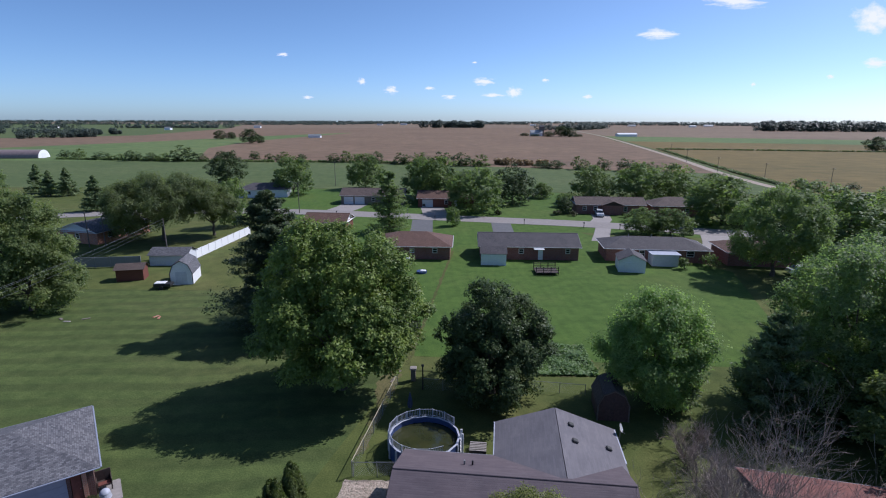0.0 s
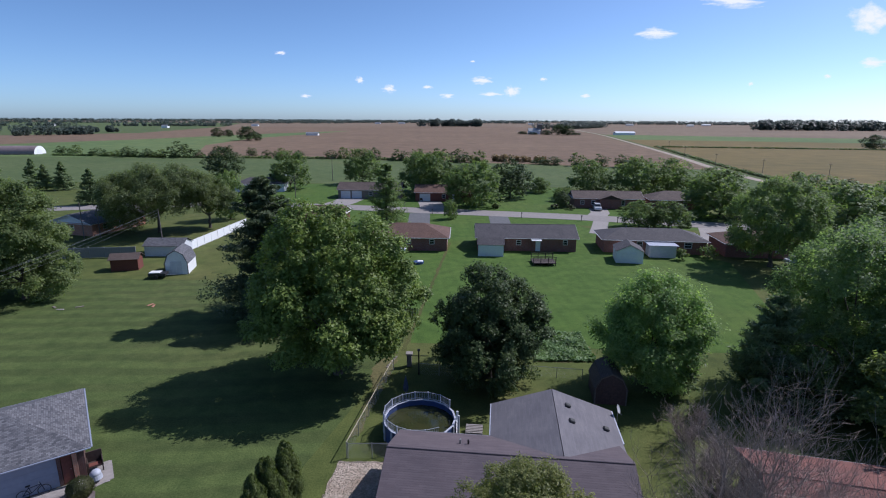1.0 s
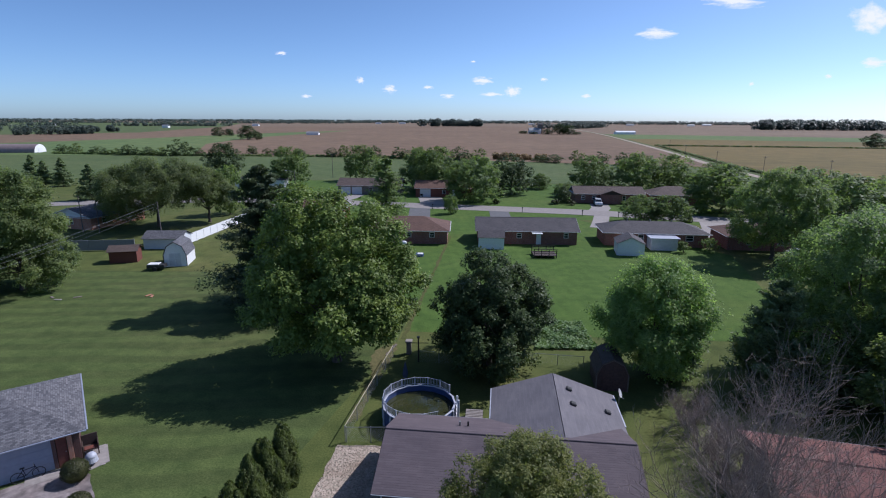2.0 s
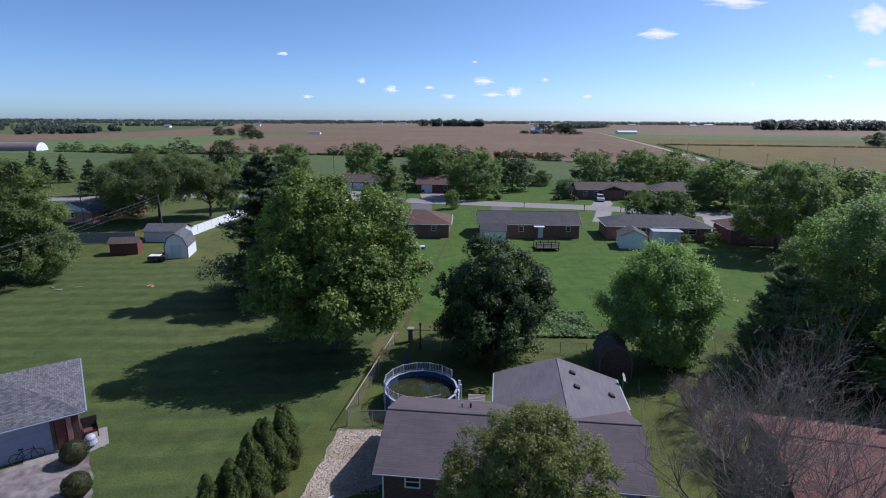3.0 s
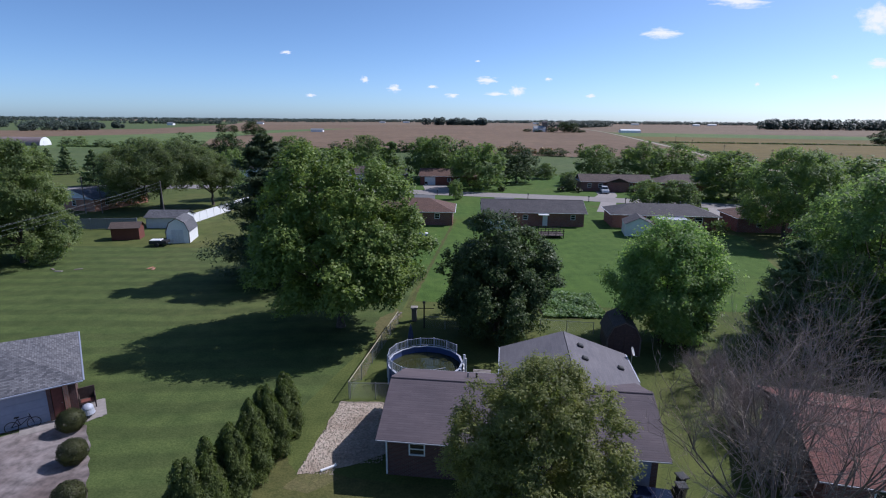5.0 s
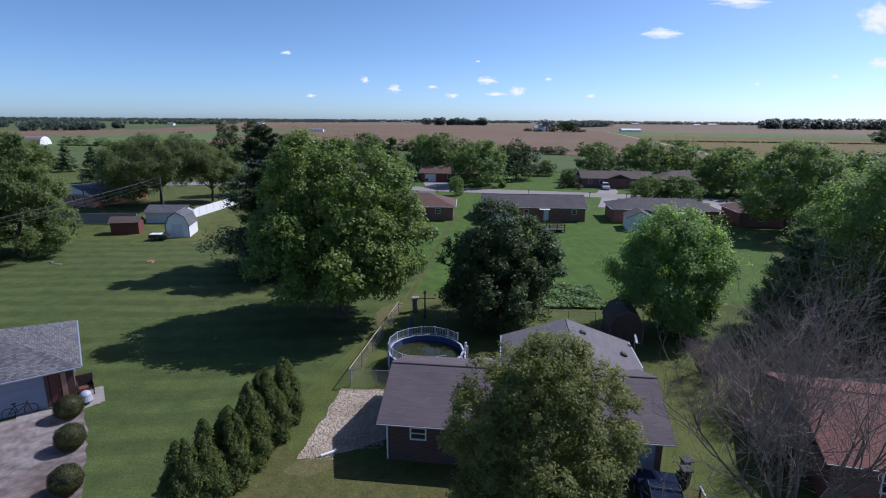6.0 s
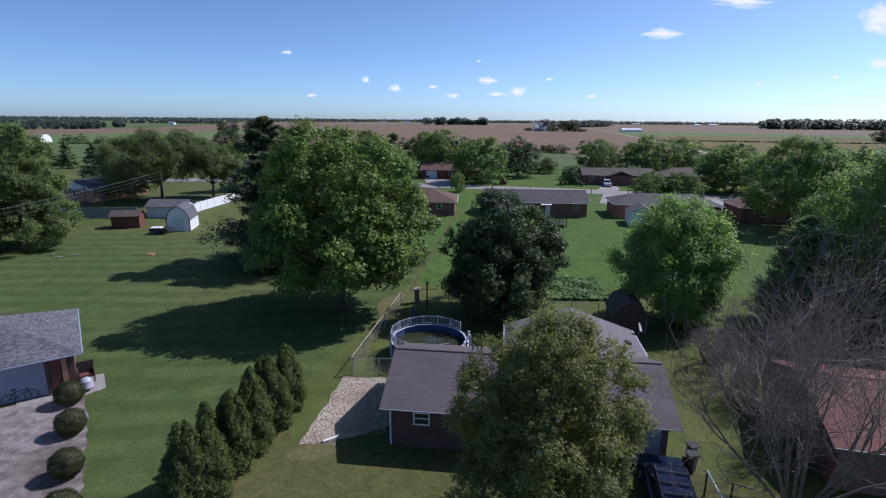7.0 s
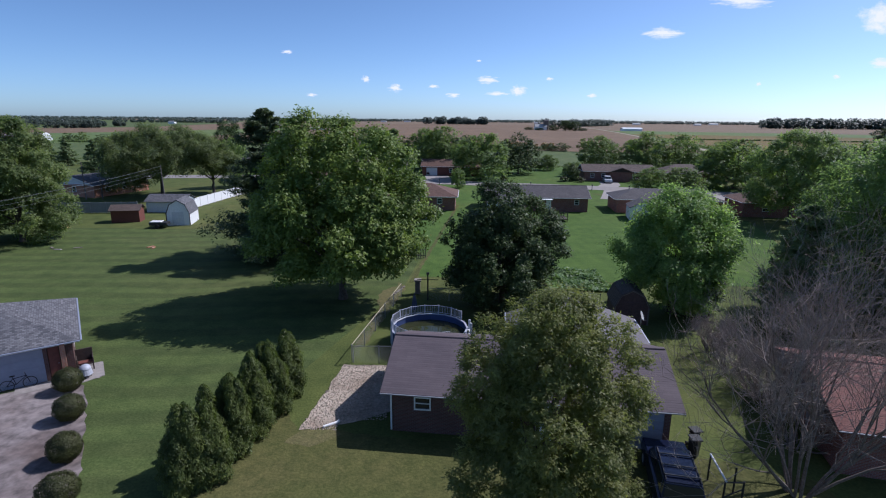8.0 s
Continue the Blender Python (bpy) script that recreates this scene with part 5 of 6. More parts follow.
def far_tree(key, label, x, y, height, radius, group="", turn=0.0, squash=1.0):
    count, leaf, material, low, clumps, taper = {
        "round": (17000, 0.23, L_LIGHT, 0.2, 190, 0.25), "mid": (17000, 0.23, L_MID, 0.2, 190, 0.3), "dark": (15000, 0.22, L_DARK, 0.2, 180, 0.25),
        "olive": (18000, 0.22, L_OLIVE, 0.4, 150, 0.15), "bush": (4500, 0.36, L_FIELD, 0.0, 90, 0.1), "oliveb": (4500, 0.36, L_OLIVE, 0.0, 90, 0.1)}[key]
    lobes = [(0, 0, 5.0, 3.9, 4.3), (0, 0, 3.0, 4.1, 2.7), (1.4, 0.8, 6.6, 2.4, 2.5), (-1.6, -0.6, 5.6, 2.5, 3.0), (0.4, -1.8, 4.6, 2.6, 3.2)]
    if "b" in key[-1:] or key == "bush":
        lobes = [(0, 0, 3.6, 4.0, 4.4), (1.8, 0, 2.6, 2.8, 3.0), (-2.0, 0.4, 2.4, 2.6, 2.8), (0, -1.2, 5.4, 2.4, 3.4)]
    s = (radius / 5.0, radius / 5.0, height / 10.0)
    m = pose(x, y, 0, 0, 0, turn) @ Matrix.Diagonal((*s, 1))
    k = (key, int(abs(x * 7 + y * 3)) % 3)
    if k not in PROTO:
        PROTO[k] = broadleaf("tree", label, 0, 0, 10.0, 5.0, low, count, (leaf, leaf * 1.2), material, 200 + len(PROTO), clumps=clumps, jitter=0.28, clump=0.17, fill=0.25, spray=0.5, taper=taper, m=m, trunk=0.2, tips=10, lobes=lobes, low=-0.98)
        if group:
            tagged(PROTO[k], group=group)
        return PROTO[k]
    o = copy_thing(PROTO[k], Matrix.Identity(4))
    o.matrix_basis = m
    o["label"] = label
    if group:
        o["group"] = group
    return o


FAR_TREES = [
    ("mid", "dark green spreading yard tree", -66, 71, 12.5, 6.0),
    ("round", "leafy green tree behind houses", 70, 93, 12.6, 9.0), ("round", "leafy green street tree", 82, 94, 12.2, 9.5),
    ("round", "wide light green tree crown", 64.5, 126, 11.6, 9.5), ("round", "green tree row behind a house", 55, 158, 12.4, 8.0), ("round", "green tree row behind a house", 66, 162, 12.0, 8.0), ("mid", "tree at a field edge", 41.5, 160, 11.4, 7.0), ("round", "round green street tree", 80, 118, 12.0, 9.5), ("round", "round green street tree", 97, 110, 12.0, 10.0),
    ("dark", "dark round maple behind the street", 17.6, 156, 11.6, 7.4), ("round", "light green round tree by the street", 6.2, 140.5, 12.4, 8.4), ("mid", "dark green tree behind a brown-roofed house", -4.6, 160, 13.6, 8.6), ("mid", "dark green tree by a roof", -10.0, 168, 13.0, 7.5),
    ("mid", "tree at the meadow edge", -31.5, 188, 12.6, 7.0), ("mid", "tall tree by a lawn", -52.5, 172, 12.6, 7.4), ("dark", "dark tree at the meadow edge", -88, 205, 12.5, 8.0), ("round", "young light green tree", -50.5, 118.8, 11.6, 3.9),
    ("round", "small round green street tree", 41, 113.2, 6.0, 4.6), ("mid", "small dark street tree", 46.3, 110.6, 6.2, 4.6), ("round", "slender young tree at the kerb", 0.0, 121, 4.8, 1.9),
    ("mid", "low shrubby green tree", 28, 168, 5.0, 4.0), ("mid", "round green yard shrub", 32, 150, 4.2, 3.0), ("dark", "dark shrub by a house", 29.5, 139, 4.4, 2.2), ("mid", "low dark evergreen shrub", -24, 104, 3.0, 3.0),
    ("mid", "green street tree in a leafy row", 72, 146, 10.5, 8.0), ("round", "green street tree in a leafy row", 108, 126, 10.5, 9.0), ("mid", "leafy street tree behind others", 92, 92, 10.5, 8.5),
    ("round", "leafy green yard tree", -146, 162, 10.0, 6.0), ("mid", "leafy green yard tree", -118, 120, 9.0, 5.0),
    ("mid", "shade tree behind large trees", 48, 60, 11.5, 6.0), ("olive", "greyish tree beside the red roof", 32, 31, 9.5, 4.5), ("mid", "leafy tree in deep shade", 38, 35, 10.5, 5.0), ("bush", "dark undergrowth below trees", 25.5, 37.0, 2.4, 3.0), ("bush", "dark undergrowth below trees", 30.0, 38.6, 2.6, 3.4), ("mid", "leafy tree in deep shade", 34.0, 37.5, 7.0, 4.2),
]
for i, (key, lab, x, y, h, r) in enumerate(FAR_TREES):
    far_tree(key, lab, x, y, h, r, turn=i * 67)
# wide honey locusts with bare trunks
for i, (x, y, h, r, lob) in enumerate((
        (-58.8, 103.8, 14.0, 10.5, [(0, 0, 8.6, 9.6, 3.6), (-5.0, 0, 7.2, 5.5, 3.8), (5.5, 0.5, 7.8, 5.6, 3.8), (0.5, 0, 10.9, 6.2, 2.4), (-6.2, -0.5, 4.6, 4.2, 3.6), (-1, -4, 6.4, 5.6, 3.4), (3.0, -2, 6.4, 4.5, 3.0)]),
        (-50.8, 109.0, 10.6, 5.2, [(0, 0, 7.6, 4.8, 2.8), (-1.5, 0, 6.4, 3.6, 2.6), (2.0, 0, 6.2, 3.0, 2.4)]))):
    broadleaf("locust_tree", "feathery locust tree with a wide umbrella crown", x, y, h, r, h * 0.14, 110000 - 65000 * i, (0.14, 0.30), L_LOCUST, 300 + i, clumps=330 - 170 * i, clump=0.105, taper=0.0, tips=18, trunk=0.3, low=-0.9, fill=0.3, lobes=lob, spray=1.0)
# field-edge bushes
rng = np.random.default_rng(33)
for i, (x, y, h, r) in enumerate(((-212, 318, 4.4, 6), (-201, 315, 3.6, 5), (-190, 311, 5.6, 6.5), (-178, 310, 4.6, 5), (-170, 309, 4.4, 4.5), (-158, 308, 8.2, 8.5), (-147, 308, 4.6, 4), (-136, 309, 3.0, 3), (-123, 327, 5.0, 4), (-113, 326, 3.4, 3.5), (-104, 324, 4.8, 4.5), (-92, 320, 3.6, 4), (-70, 306, 4.5, 5), (-62, 306, 6.5, 4), (-44, 300, 6.5, 5), (-28, 296, 5.6, 6.5), (-18, 292, 6.8, 6), (-6, 290, 7.2, 6.5), (4, 286, 6.8, 6), (14, 284, 6.0, 5), (52, 274, 4.0, 6), (46, 277, 3.4, 5), (63, 268, 6.5, 5), (74, 264, 5.6, 5), (84, 261, 6.0, 6), (93, 256, 5.0, 5), (146, 196, 2.2, 2.6), (-243, 330, 5.0, 4.5), (-235, 331, 5.6, 4))):
    far_tree("oliveb" if i % 3 == 1 else "bush", "bush in a field-edge hedgerow", x, y, h * 1.2, r, "hedgerow bushes", i * 41)
for i, (x, y, h, r) in enumerate(((-284, 648, 11, 8), (-272, 652, 9, 7), (-209, 546, 15, 10.5), (-199, 548, 8, 5), (350, 452, 12, 11), (170, 800, 14, 12), (160, 812, 16, 13), (140, 806, 8, 9), (108, 834, 5, 8), (122, 822, 4, 8), (184, 806, 4, 8))):
    far_tree("dark", "lone tree in the fields", x, y, h, r, "", i * 53)


def belt(label, pts, height, depth, count, material, seed, leaf=1.6, tall=(0.55, 1.15), pitch=0.3):
    """A far wood: many leaf clumps along a line, with an uneven top."""
    rng = np.random.default_rng(seed)
    line = [Vector(p) for p in pts]
    seg = [(a, b, (b - a).length) for a, b in zip(line, line[1:])]
    tot = sum(s[2] for s in seg)
    ps = []
    trees = max(6, int(tot / (height * pitch)))
    per = count // trees
    for i in range(trees):
        d = tot * rng.random()
        for a, b, ln in seg:
            if d <= ln:
                break
            d -= ln
        c = a.lerp(b, min(1, d / ln))
        cx, cy = c.x + rng.normal(0, depth * 0.4), c.y + rng.normal(0, depth * 0.4)
        h = height * rng.uniform(*tall)
        q = rng.normal(0, 1, (per, 3))
        q /= np.linalg.norm(q, axis=1)[:, None]
        q *= rng.uniform(0.7, 1.0, (per, 1))
        ps.append(q * (h * 0.5, h * 0.5, h * 0.5) + (cx, cy, h * 0.5))
    pos = np.concatenate(ps)
    me = leaf_mesh("wood", pos, np.tile((0.0, -0.4, 0.9), (len(pos), 1)), leaf, leaf * 1.2, rng)
    me.materials.append(material)
    tagged(new("far_wood", me), label, "wood", kind="stuff")


# distant belts, their bluish haze carried by the leaf colour
belt("dark belt of trees beyond the brown field", [(-520, 640), (-500, 690), (-485, 720)], 11, 14, 9000, L_FAR_HAZED, 401, 1.3)
belt("clump of trees beside far fields", [(-560, 800), (-530, 830)], 10, 20, 6000, L_FAR_HAZED, 414, 1.4)
belt("belt of trees beside far fields", [(-900, 760), (-760, 830), (-640, 880)], 10, 40, 14000, L_FAR_HAZED, 402, 1.5)
belt("belt of trees on a far skyline", [(-1700, 1000), (-1250, 1230), (-980, 1350)], 11, 60, 20000, L_FAR_HAZED, 403, 2.0)
belt("row of trees on a far skyline", [(-860, 1400), (-620, 1460)], 10, 40, 9000, L_FAR_HAZED, 415, 2.0)
belt("scattered wood behind far farms", [(-2600, 1700), (-1200, 2200), (-500, 2350)], 13, 140, 24000, L_FAR_HAZED, 404, 3.0)
belt("round wood on the ripe field", [(-112, 1600), (0, 1640), (88, 1630)], 22, 14, 20000, L_FAR_HAZED, 405, 2.0)
belt("wood behind the lone farm", [(190, 1300), (300, 1330), (440, 1590)], 17, 18, 18000, L_FAR_HAZED, 406, 1.9)
belt("long dark wood beyond the bean fields", [(720, 1310), (1000, 1270), (1300, 1260), (1700, 1300)], 24, 26, 40000, L_FAR_HAZED, 407, 3.6, (0.8, 1.08), 0.16)
belt("skyline wood", [(-3200, 3100), (-1200, 3700), (600, 3800), (2800, 3200)], 15, 40, 28000, L_FAR_HAZED, 408, 5.6, (0.7, 1.1), 0.2)
belt("skyline wood", [(-900, 2700), (-300, 2860), (400, 2880)], 11, 60, 16000, L_FAR_HAZED, 409, 3.5)
belt("skyline wood", [(700, 2700), (1200, 2600), (2000, 2400)], 12, 60, 20000, L_FAR_HAZED, 416, 3.5)
belt("dark weedy ditch between bean fields", [(173, 464), (345, 434), (800, 358)], 1.0, 0.8, 30000, L_OLIVE, 410, 0.8, (0.8, 1.1), 0.5)
belt("weeds on a road bank", [(125, 200), (133, 253), (165, 414), (176, 465)], 1.2, 0.8, 14000, L_OLIVE, 411, 0.6)
belt("tall dry reeds at a field edge", [(22, 296), (48, 290)], 3.6, 4, 3000, L_REED, 412, 0.8)
belt("weedy field edge below a hedgerow", [(-240, 318), (-150, 307), (-63, 305), (20, 287)], 1.4, 1.2, 9000, L_MID, 413, 0.7)
shrub("brush_pile", "small heap of dry brush on the lawn", -55.2, 71.0, 1.0, 0.5, 900, 0.12, L_REED, 560, "brush pile")

# ---- fences, poles and wires ----


def chain_fence(label, a, b, height=1.2, posts=5, rail=0.02, rail_mat=None):
    """A wire fence: posts, a top rail and woven wire between them."""
    a, b = Vector((*a, 0)), Vector((*b, 0))
    ln = (b - a).length
    ob = thing("wire_fence", pose(a.x, a.y, 0, 0, 0, math.degrees(math.atan2(b.y - a.y, b.x - a.x))), label, "fence")
    p = part("post", tubed((0, 0, -0.05), (0, 0, height + 0.05), 0.03, 0.03, 8), METAL, ob)
    for i in range(1, posts + 1):
        twin(p, pose(ln * i / posts, 0, 0))
    part("top_rail", tubed((0, 0, height), (ln, 0, height), rail, rail, 6), rail_mat or METAL, ob, "weathered top rail")
    bm = bmesh.new()
    step = 0.17
    for i in range(int(-height / step), int(ln / step)):
        for s in (1, -1):
            x0, x1 = i * step, i * step + height
            z0, z1 = (0.03, height) if s > 0 else (height, 0.03)
            if x0 < 0:
                z0, x0 = z0 + (z1 - z0) * (-x0) / height, 0
            if x1 > ln:
                z1, x1 = z0 + (z1 - z0) * (ln - x0) / (x1 - x0), ln
            tube(bm, (x0, 0.01 * s, z0), (x1, 0.01 * s, z1), 0.002, 0.002, 3, caps=False)
    tagged(part("wire_mesh", bm, METAL, ob), kind="stuff")
    return ob


chain_fence("galvanised wire fence along the pool yard", (-6.7, 31.7), (-4.9, 44.8), 1.2, 5, 0.032, RAILWOOD)
chain_fence("galvanised wire gate beside the brick house", (-6.6, 31.65), (-3.3, 31.75), 1.15, 2)
chain_fence("low wire fence behind the pool yard", (-2.5, 44.0), (1.2, 43.6), 1.1, 2)
chain_fence("wire fence behind the rear wing", (5.5, 44.3), (12.2, 43.4), 1.0, 3)


def panel_fence(label, a, b, height, panel, material, group=""):
    """Vinyl privacy panels between square posts."""
    a, b = Vector((*a, 0)), Vector((*b, 0))
    ln = (b - a).length
    n = max(1, round(ln / panel))
    w = ln / n
    ob = thing("privacy_fence", pose(a.x, a.y, 0, 0, 0, math.degrees(math.atan2(b.y - a.y, b.x - a.x))), label, "fence", group)
    p = part("post", boxed(-0.065, 0.065, -0.065, 0.065, 0, height + 0.08, bevel=0.01), material, ob)
    q = part("panel", boxed(0.07, w - 0.07, -0.02, 0.02, 0.08, height - 0.06), material, ob)
    r = part("rail", boxed(0.066, w - 0.066, -0.035, 0.035, height - 0.058, height + 0.02), material, ob)
    for i in range(n):
        if i:
            twin(q, pose(w * i, 0, 0))
            twin(r, pose(w * i, 0, 0))
        twin(p, pose(w * (i + 1), 0, 0))
    return ob


panel_fence("bright white vinyl privacy fence running away", (-45.4, 89.0), (-43.7, 110.5), 1.7, 2.4, VINYL)
# white fence, its tree shade put into the grey-blue colour
panel_fence("white vinyl privacy fence with grey-blue shade in its colour, behind a red-brown shed", (-71.0, 81.4), (-52.3, 84.4), 1.75, 2.4, SHADEVINYL)
panel_fence("white vinyl privacy fence behind a low shed", (-46.2, 89.0), (-53.0, 88.8), 1.7, 2.4, VINYL)

pk = thing("picket_fence", pose(-6.6, 58.1, 0), "dark wooden picket fence piece on the lawn", "fence")
sl = part("picket", boxed(-0.045, 0.045, -0.012, 0.012, 0.05, 1.25), GREYWOOD, pk)
for i in range(1, 17):
    twin(sl, pose(i * 0.19, 0, 0))
for z in (0.3, 1.0):
    part("rail", boxed(-0.05, 3.1, 0.013, 0.05, z, z + 0.08), GREYWOOD, pk)


def utility_pole(label, x, y, height, arm=1.0, lean=0.0, lamp=False):
    ob = thing("utility_pole", pose(x, y, 0, 0, lean, 0), label, "utility pole")
    part("shaft", tubed((0, 0, -0.1), (0, 0, height), 0.11, 0.07, 9), POLEWOOD, ob)
    if lamp:
        bm = bmesh.new()
        for i in range(6):
            f0, f1 = i / 6, (i + 1) / 6
            tube(bm, (-2.0 * f0, 0, height - 0.5 + 0.6 * math.sin(f0 * 1.7)), (-2.0 * f1, 0, height - 0.5 + 0.6 * math.sin(f1 * 1.7)), 0.035, 0.035, 6)
        part("arm", bm, METAL, ob)
        part("lamp_head", boxed(-2.5, -1.95, -0.12, 0.12, height - 0.02, height + 0.12, bevel=0.04), WHITE, ob, "pale street lamp head")
    elif arm:
        part("crossarm", boxed(-arm, arm, -0.06, 0.06, height - 0.55, height - 0.42), POLEWOOD, ob)
        ins = part("insulator", tubed((-arm * 0.9, 0, height - 0.42), (-arm * 0.9, 0, height - 0.25), 0.04, 0.03, 6), WHITE, ob)
        twin(ins, pose(arm * 0.9, 0, 0))
        twin(ins, pose(arm * 1.8, 0, 0))
    return ob


utility_pole("grey wooden pole that carries wires", -50.4, 89.6, 7.3, 0.0, -1.5)
utility_pole("wooden pole behind the yards", -46.5, 36.0, 7.3, 0.8)
utility_pole("wooden pole behind a bluish house", -70.0, 97.5, 7.0, 0.0)
utility_pole("slim dark pole by a bluish house", -67.5, 98.5, 6.0, 0.0)
utility_pole("wooden pole in the meadow", -44.0, 196.0, 9.2, 0.9)
utility_pole("street lamp pole at the kerb", -40.6, 137.0, 8.2, 0.0, 0.0, True)
for i, (x, y, h) in enumerate(((131, 226, 7.0), (143.5, 204, 7.0), (128.6, 262, 7.0), (139, 322, 7.5), (160.5, 400, 7.5))):
    utility_pole("thin wooden pole along the county road", x, y, h, 0.8)


def wire(a, b, sag, label="thin black overhead wire"):
    bm = bmesh.new()
    n = 16
    p = [Vector(a).lerp(Vector(b), i / n) - Vector((0, 0, sag * 4 * (i / n) * (1 - i / n))) for i in range(n + 1)]
    for q, r in zip(p, p[1:]):
        tube(bm, q, r, 0.008, 0.008, 4, caps=False)
    tagged(part("overhead_wire", bm, METAL), label, "wire", "overhead wires")


for dz, dx in ((7.1, -0.3), (7.1, 0.3), (6.6, 0.0), (6.1, 0.1)):
    wire((-50.6, 89.6, dz), (-46.5 + dx, 36.0, dz - 0.1), 0.5)

# ---- vehicles ----


def car(label, m, paint, L=4.6, W=1.82, H=1.5, shape="sedan", rack=False):
    """Body and cabin lofted from side outlines, with wheels, glass and lamps; x is the way it faces."""
    ob = thing("car", m, label, "car")
    low = [(0.0, 0.35), (0.02, 0.62), (0.10, 0.80 * H / 1.5), (L * 0.28, 0.92 * H / 1.5), (L * 0.75, 0.94 * H / 1.5), (L - 0.1, 0.90 * H / 1.5), (L, 0.6), (L, 0.35), (L * 0.5, 0.28)]
    low = [(L - x, z) for x, z in low]
    if shape == "suv":
        cab = [(L * 0.05, 0.90 * H / 1.5), (L * 0.09, H - 0.06), (L * 0.18, H), (L * 0.52, H), (L * 0.60, H - 0.06), (L * 0.74, 0.90 * H / 1.5)]
    else:
        cab = [(L * 0.12, 0.90 * H / 1.5), (L * 0.26, H - 0.05), (L * 0.36, H), (L * 0.52, H), (L * 0.60, H - 0.05), (L * 0.74, 0.90 * H / 1.5)]

    def loft(prof, w0, w1, zlo, zhi):
        bm = bmesh.new()
        sides = []
        for s in (-1, 1):
            sides.append([bm.verts.new((x, s * (w0 + (w1 - w0) * max(0, (z - zlo) / (zhi - zlo))) / 2, z)) for x, z in prof])
        n = len(prof)
        for i in range(n):
            j = (i + 1) % n
            bm.faces.new((sides[0][i], sides[0][j], sides[1][j], sides[1][i]))
        bm.faces.new(sides[0])
        bm.faces.new(sides[1][::-1])
        bmesh.ops.recalc_face_normals(bm, faces=bm.faces)
        bmesh.ops.bevel(bm, geom=list(bm.edges), offset=0.035, segments=2, affect="EDGES")
        return bm
    part("body", loft(low, W, W * 0.97, 0.3, H), paint, ob)
    part("cabin", loft(cab, W * 0.92, W * 0.74, 0.9, H), paint, ob)
    (bx, bz), (tx, tz) = cab[0], cab[1]
    (fx, fz), (gx, gz) = cab[-1], cab[-2]
    for nm, (x0, z0), (x1, z1) in (("rear_window", (bx, bz), (tx, tz)), ("windscreen", (fx, fz), (gx, gz))):
        bm = bmesh.new()
        d = Vector((x1 - x0, 0, z1 - z0)).normalized()
        o = Vector((-d.z, 0, d.x)) * (0.03 if x1 > x0 else -0.03)
        v = [bm.verts.new(Vector((x0, s * W * 0.40, z0)).lerp(Vector((x1, s * W * 0.35, z1)), k) + o * q) for q in (0.4, 1) for s, k in ((-1, 0.12), (1, 0.12), (1, 0.88), (-1, 0.88))]
        for q in ((0, 1, 2, 3), (4, 5, 6, 7), (0, 1, 5, 4), (1, 2, 6, 5), (2, 3, 7, 6), (3, 0, 4, 7)):
            bm.faces.new([v[k] for k in q])
        bmesh.ops.recalc_face_normals(bm, faces=bm.faces)
        part(nm, bm, GLASS, ob)
    for s in (-1, 1):
        bm = bmesh.new()
        za, zb = 0.95 * H / 1.5, H - 0.10
        for xa, xb, xc, xd in ((cab[0][0] + 0.3, L * 0.40, L * 0.40, cab[1][0] + 0.28), (L * 0.42, cab[-1][0] - 0.32, cab[-2][0] - 0.12, L * 0.42)):
            v = [bm.verts.new((x, s * (W * 0.5 * (0.92 + (0.74 - 0.92) * (z - 0.9) / (H - 0.9)) + q), z)) for q in (0.0, 0.015) for x, z in ((xa, za), (xb, za), (xc, zb), (xd, zb))]
            for q in ((0, 1, 2, 3), (4, 5, 6, 7), (0, 1, 5, 4), (1, 2, 6, 5), (2, 3, 7, 6), (3, 0, 4, 7)):
                bm.faces.new([v[k] for k in q])
        bmesh.ops.recalc_face_normals(bm, faces=bm.faces)
        part("side_glass", bm, GLASS, ob)
        part("headlight", boxed(L - 0.12, L + 0.012, s * W * 0.36 - 0.16, s * W * 0.36 + 0.16, 0.62, 0.76, bevel=0.02), LAMPGLASS, ob)
        part("tail_light", boxed(-0.012, 0.10, s * W * 0.40 - 0.10, s * W * 0.40 + 0.10, 0.68, 0.92, bevel=0.02), RED_SIDE, ob, "red tail light")
        for x in (L * 0.18, L * 0.81):
            w = new("wheel")
            w.parent = ob
            w.matrix_basis = pose(x, s * (W / 2 - 0.09), 0.33)
            part("tyre", tubed((0, -0.11, 0), (0, 0.11, 0), 0.33, 0.33, 18), RUBBER, w)
            part("rim", tubed((0, -0.118, 0), (0, 0.118, 0), 0.20, 0.20, 12), METAL, w)
    if rack:
        for x in (L * 0.16, L * 0.30, L * 0.46):
            part("roof_bar", boxed(x - 0.03, x + 0.03, -W * 0.36, W * 0.36, H + 0.04, H + 0.075), BLACKM, ob)
        for s in (-1, 1):
            part("roof_rail", boxed(L * 0.10, L * 0.55, s * W * 0.35 - 0.02, s * W * 0.35 + 0.02, H + 0.002, H + 0.04), BLACKM, ob)
    return ob


car("dark blue sport utility car parked at the garage", pose(8.8, 18.0, 0, 0, 0, 79), CARBLUE, 4.7, 1.85, 1.72, "suv", True)
car("silver sport utility car on a concrete driveway", pose(38.2, 137.8, 0, 0, 0, 262), CARWHITE, 4.6, 1.85, 1.7, "suv")
car("black car beside a brown-roofed house", pose(-8.9, 148.6, 0, 0, 0, 20), CARBLACK)
car("black car parked at the kerb of a driveway", pose(51.0, 112.4, 0, 0, 0, 70), CARBLACK)
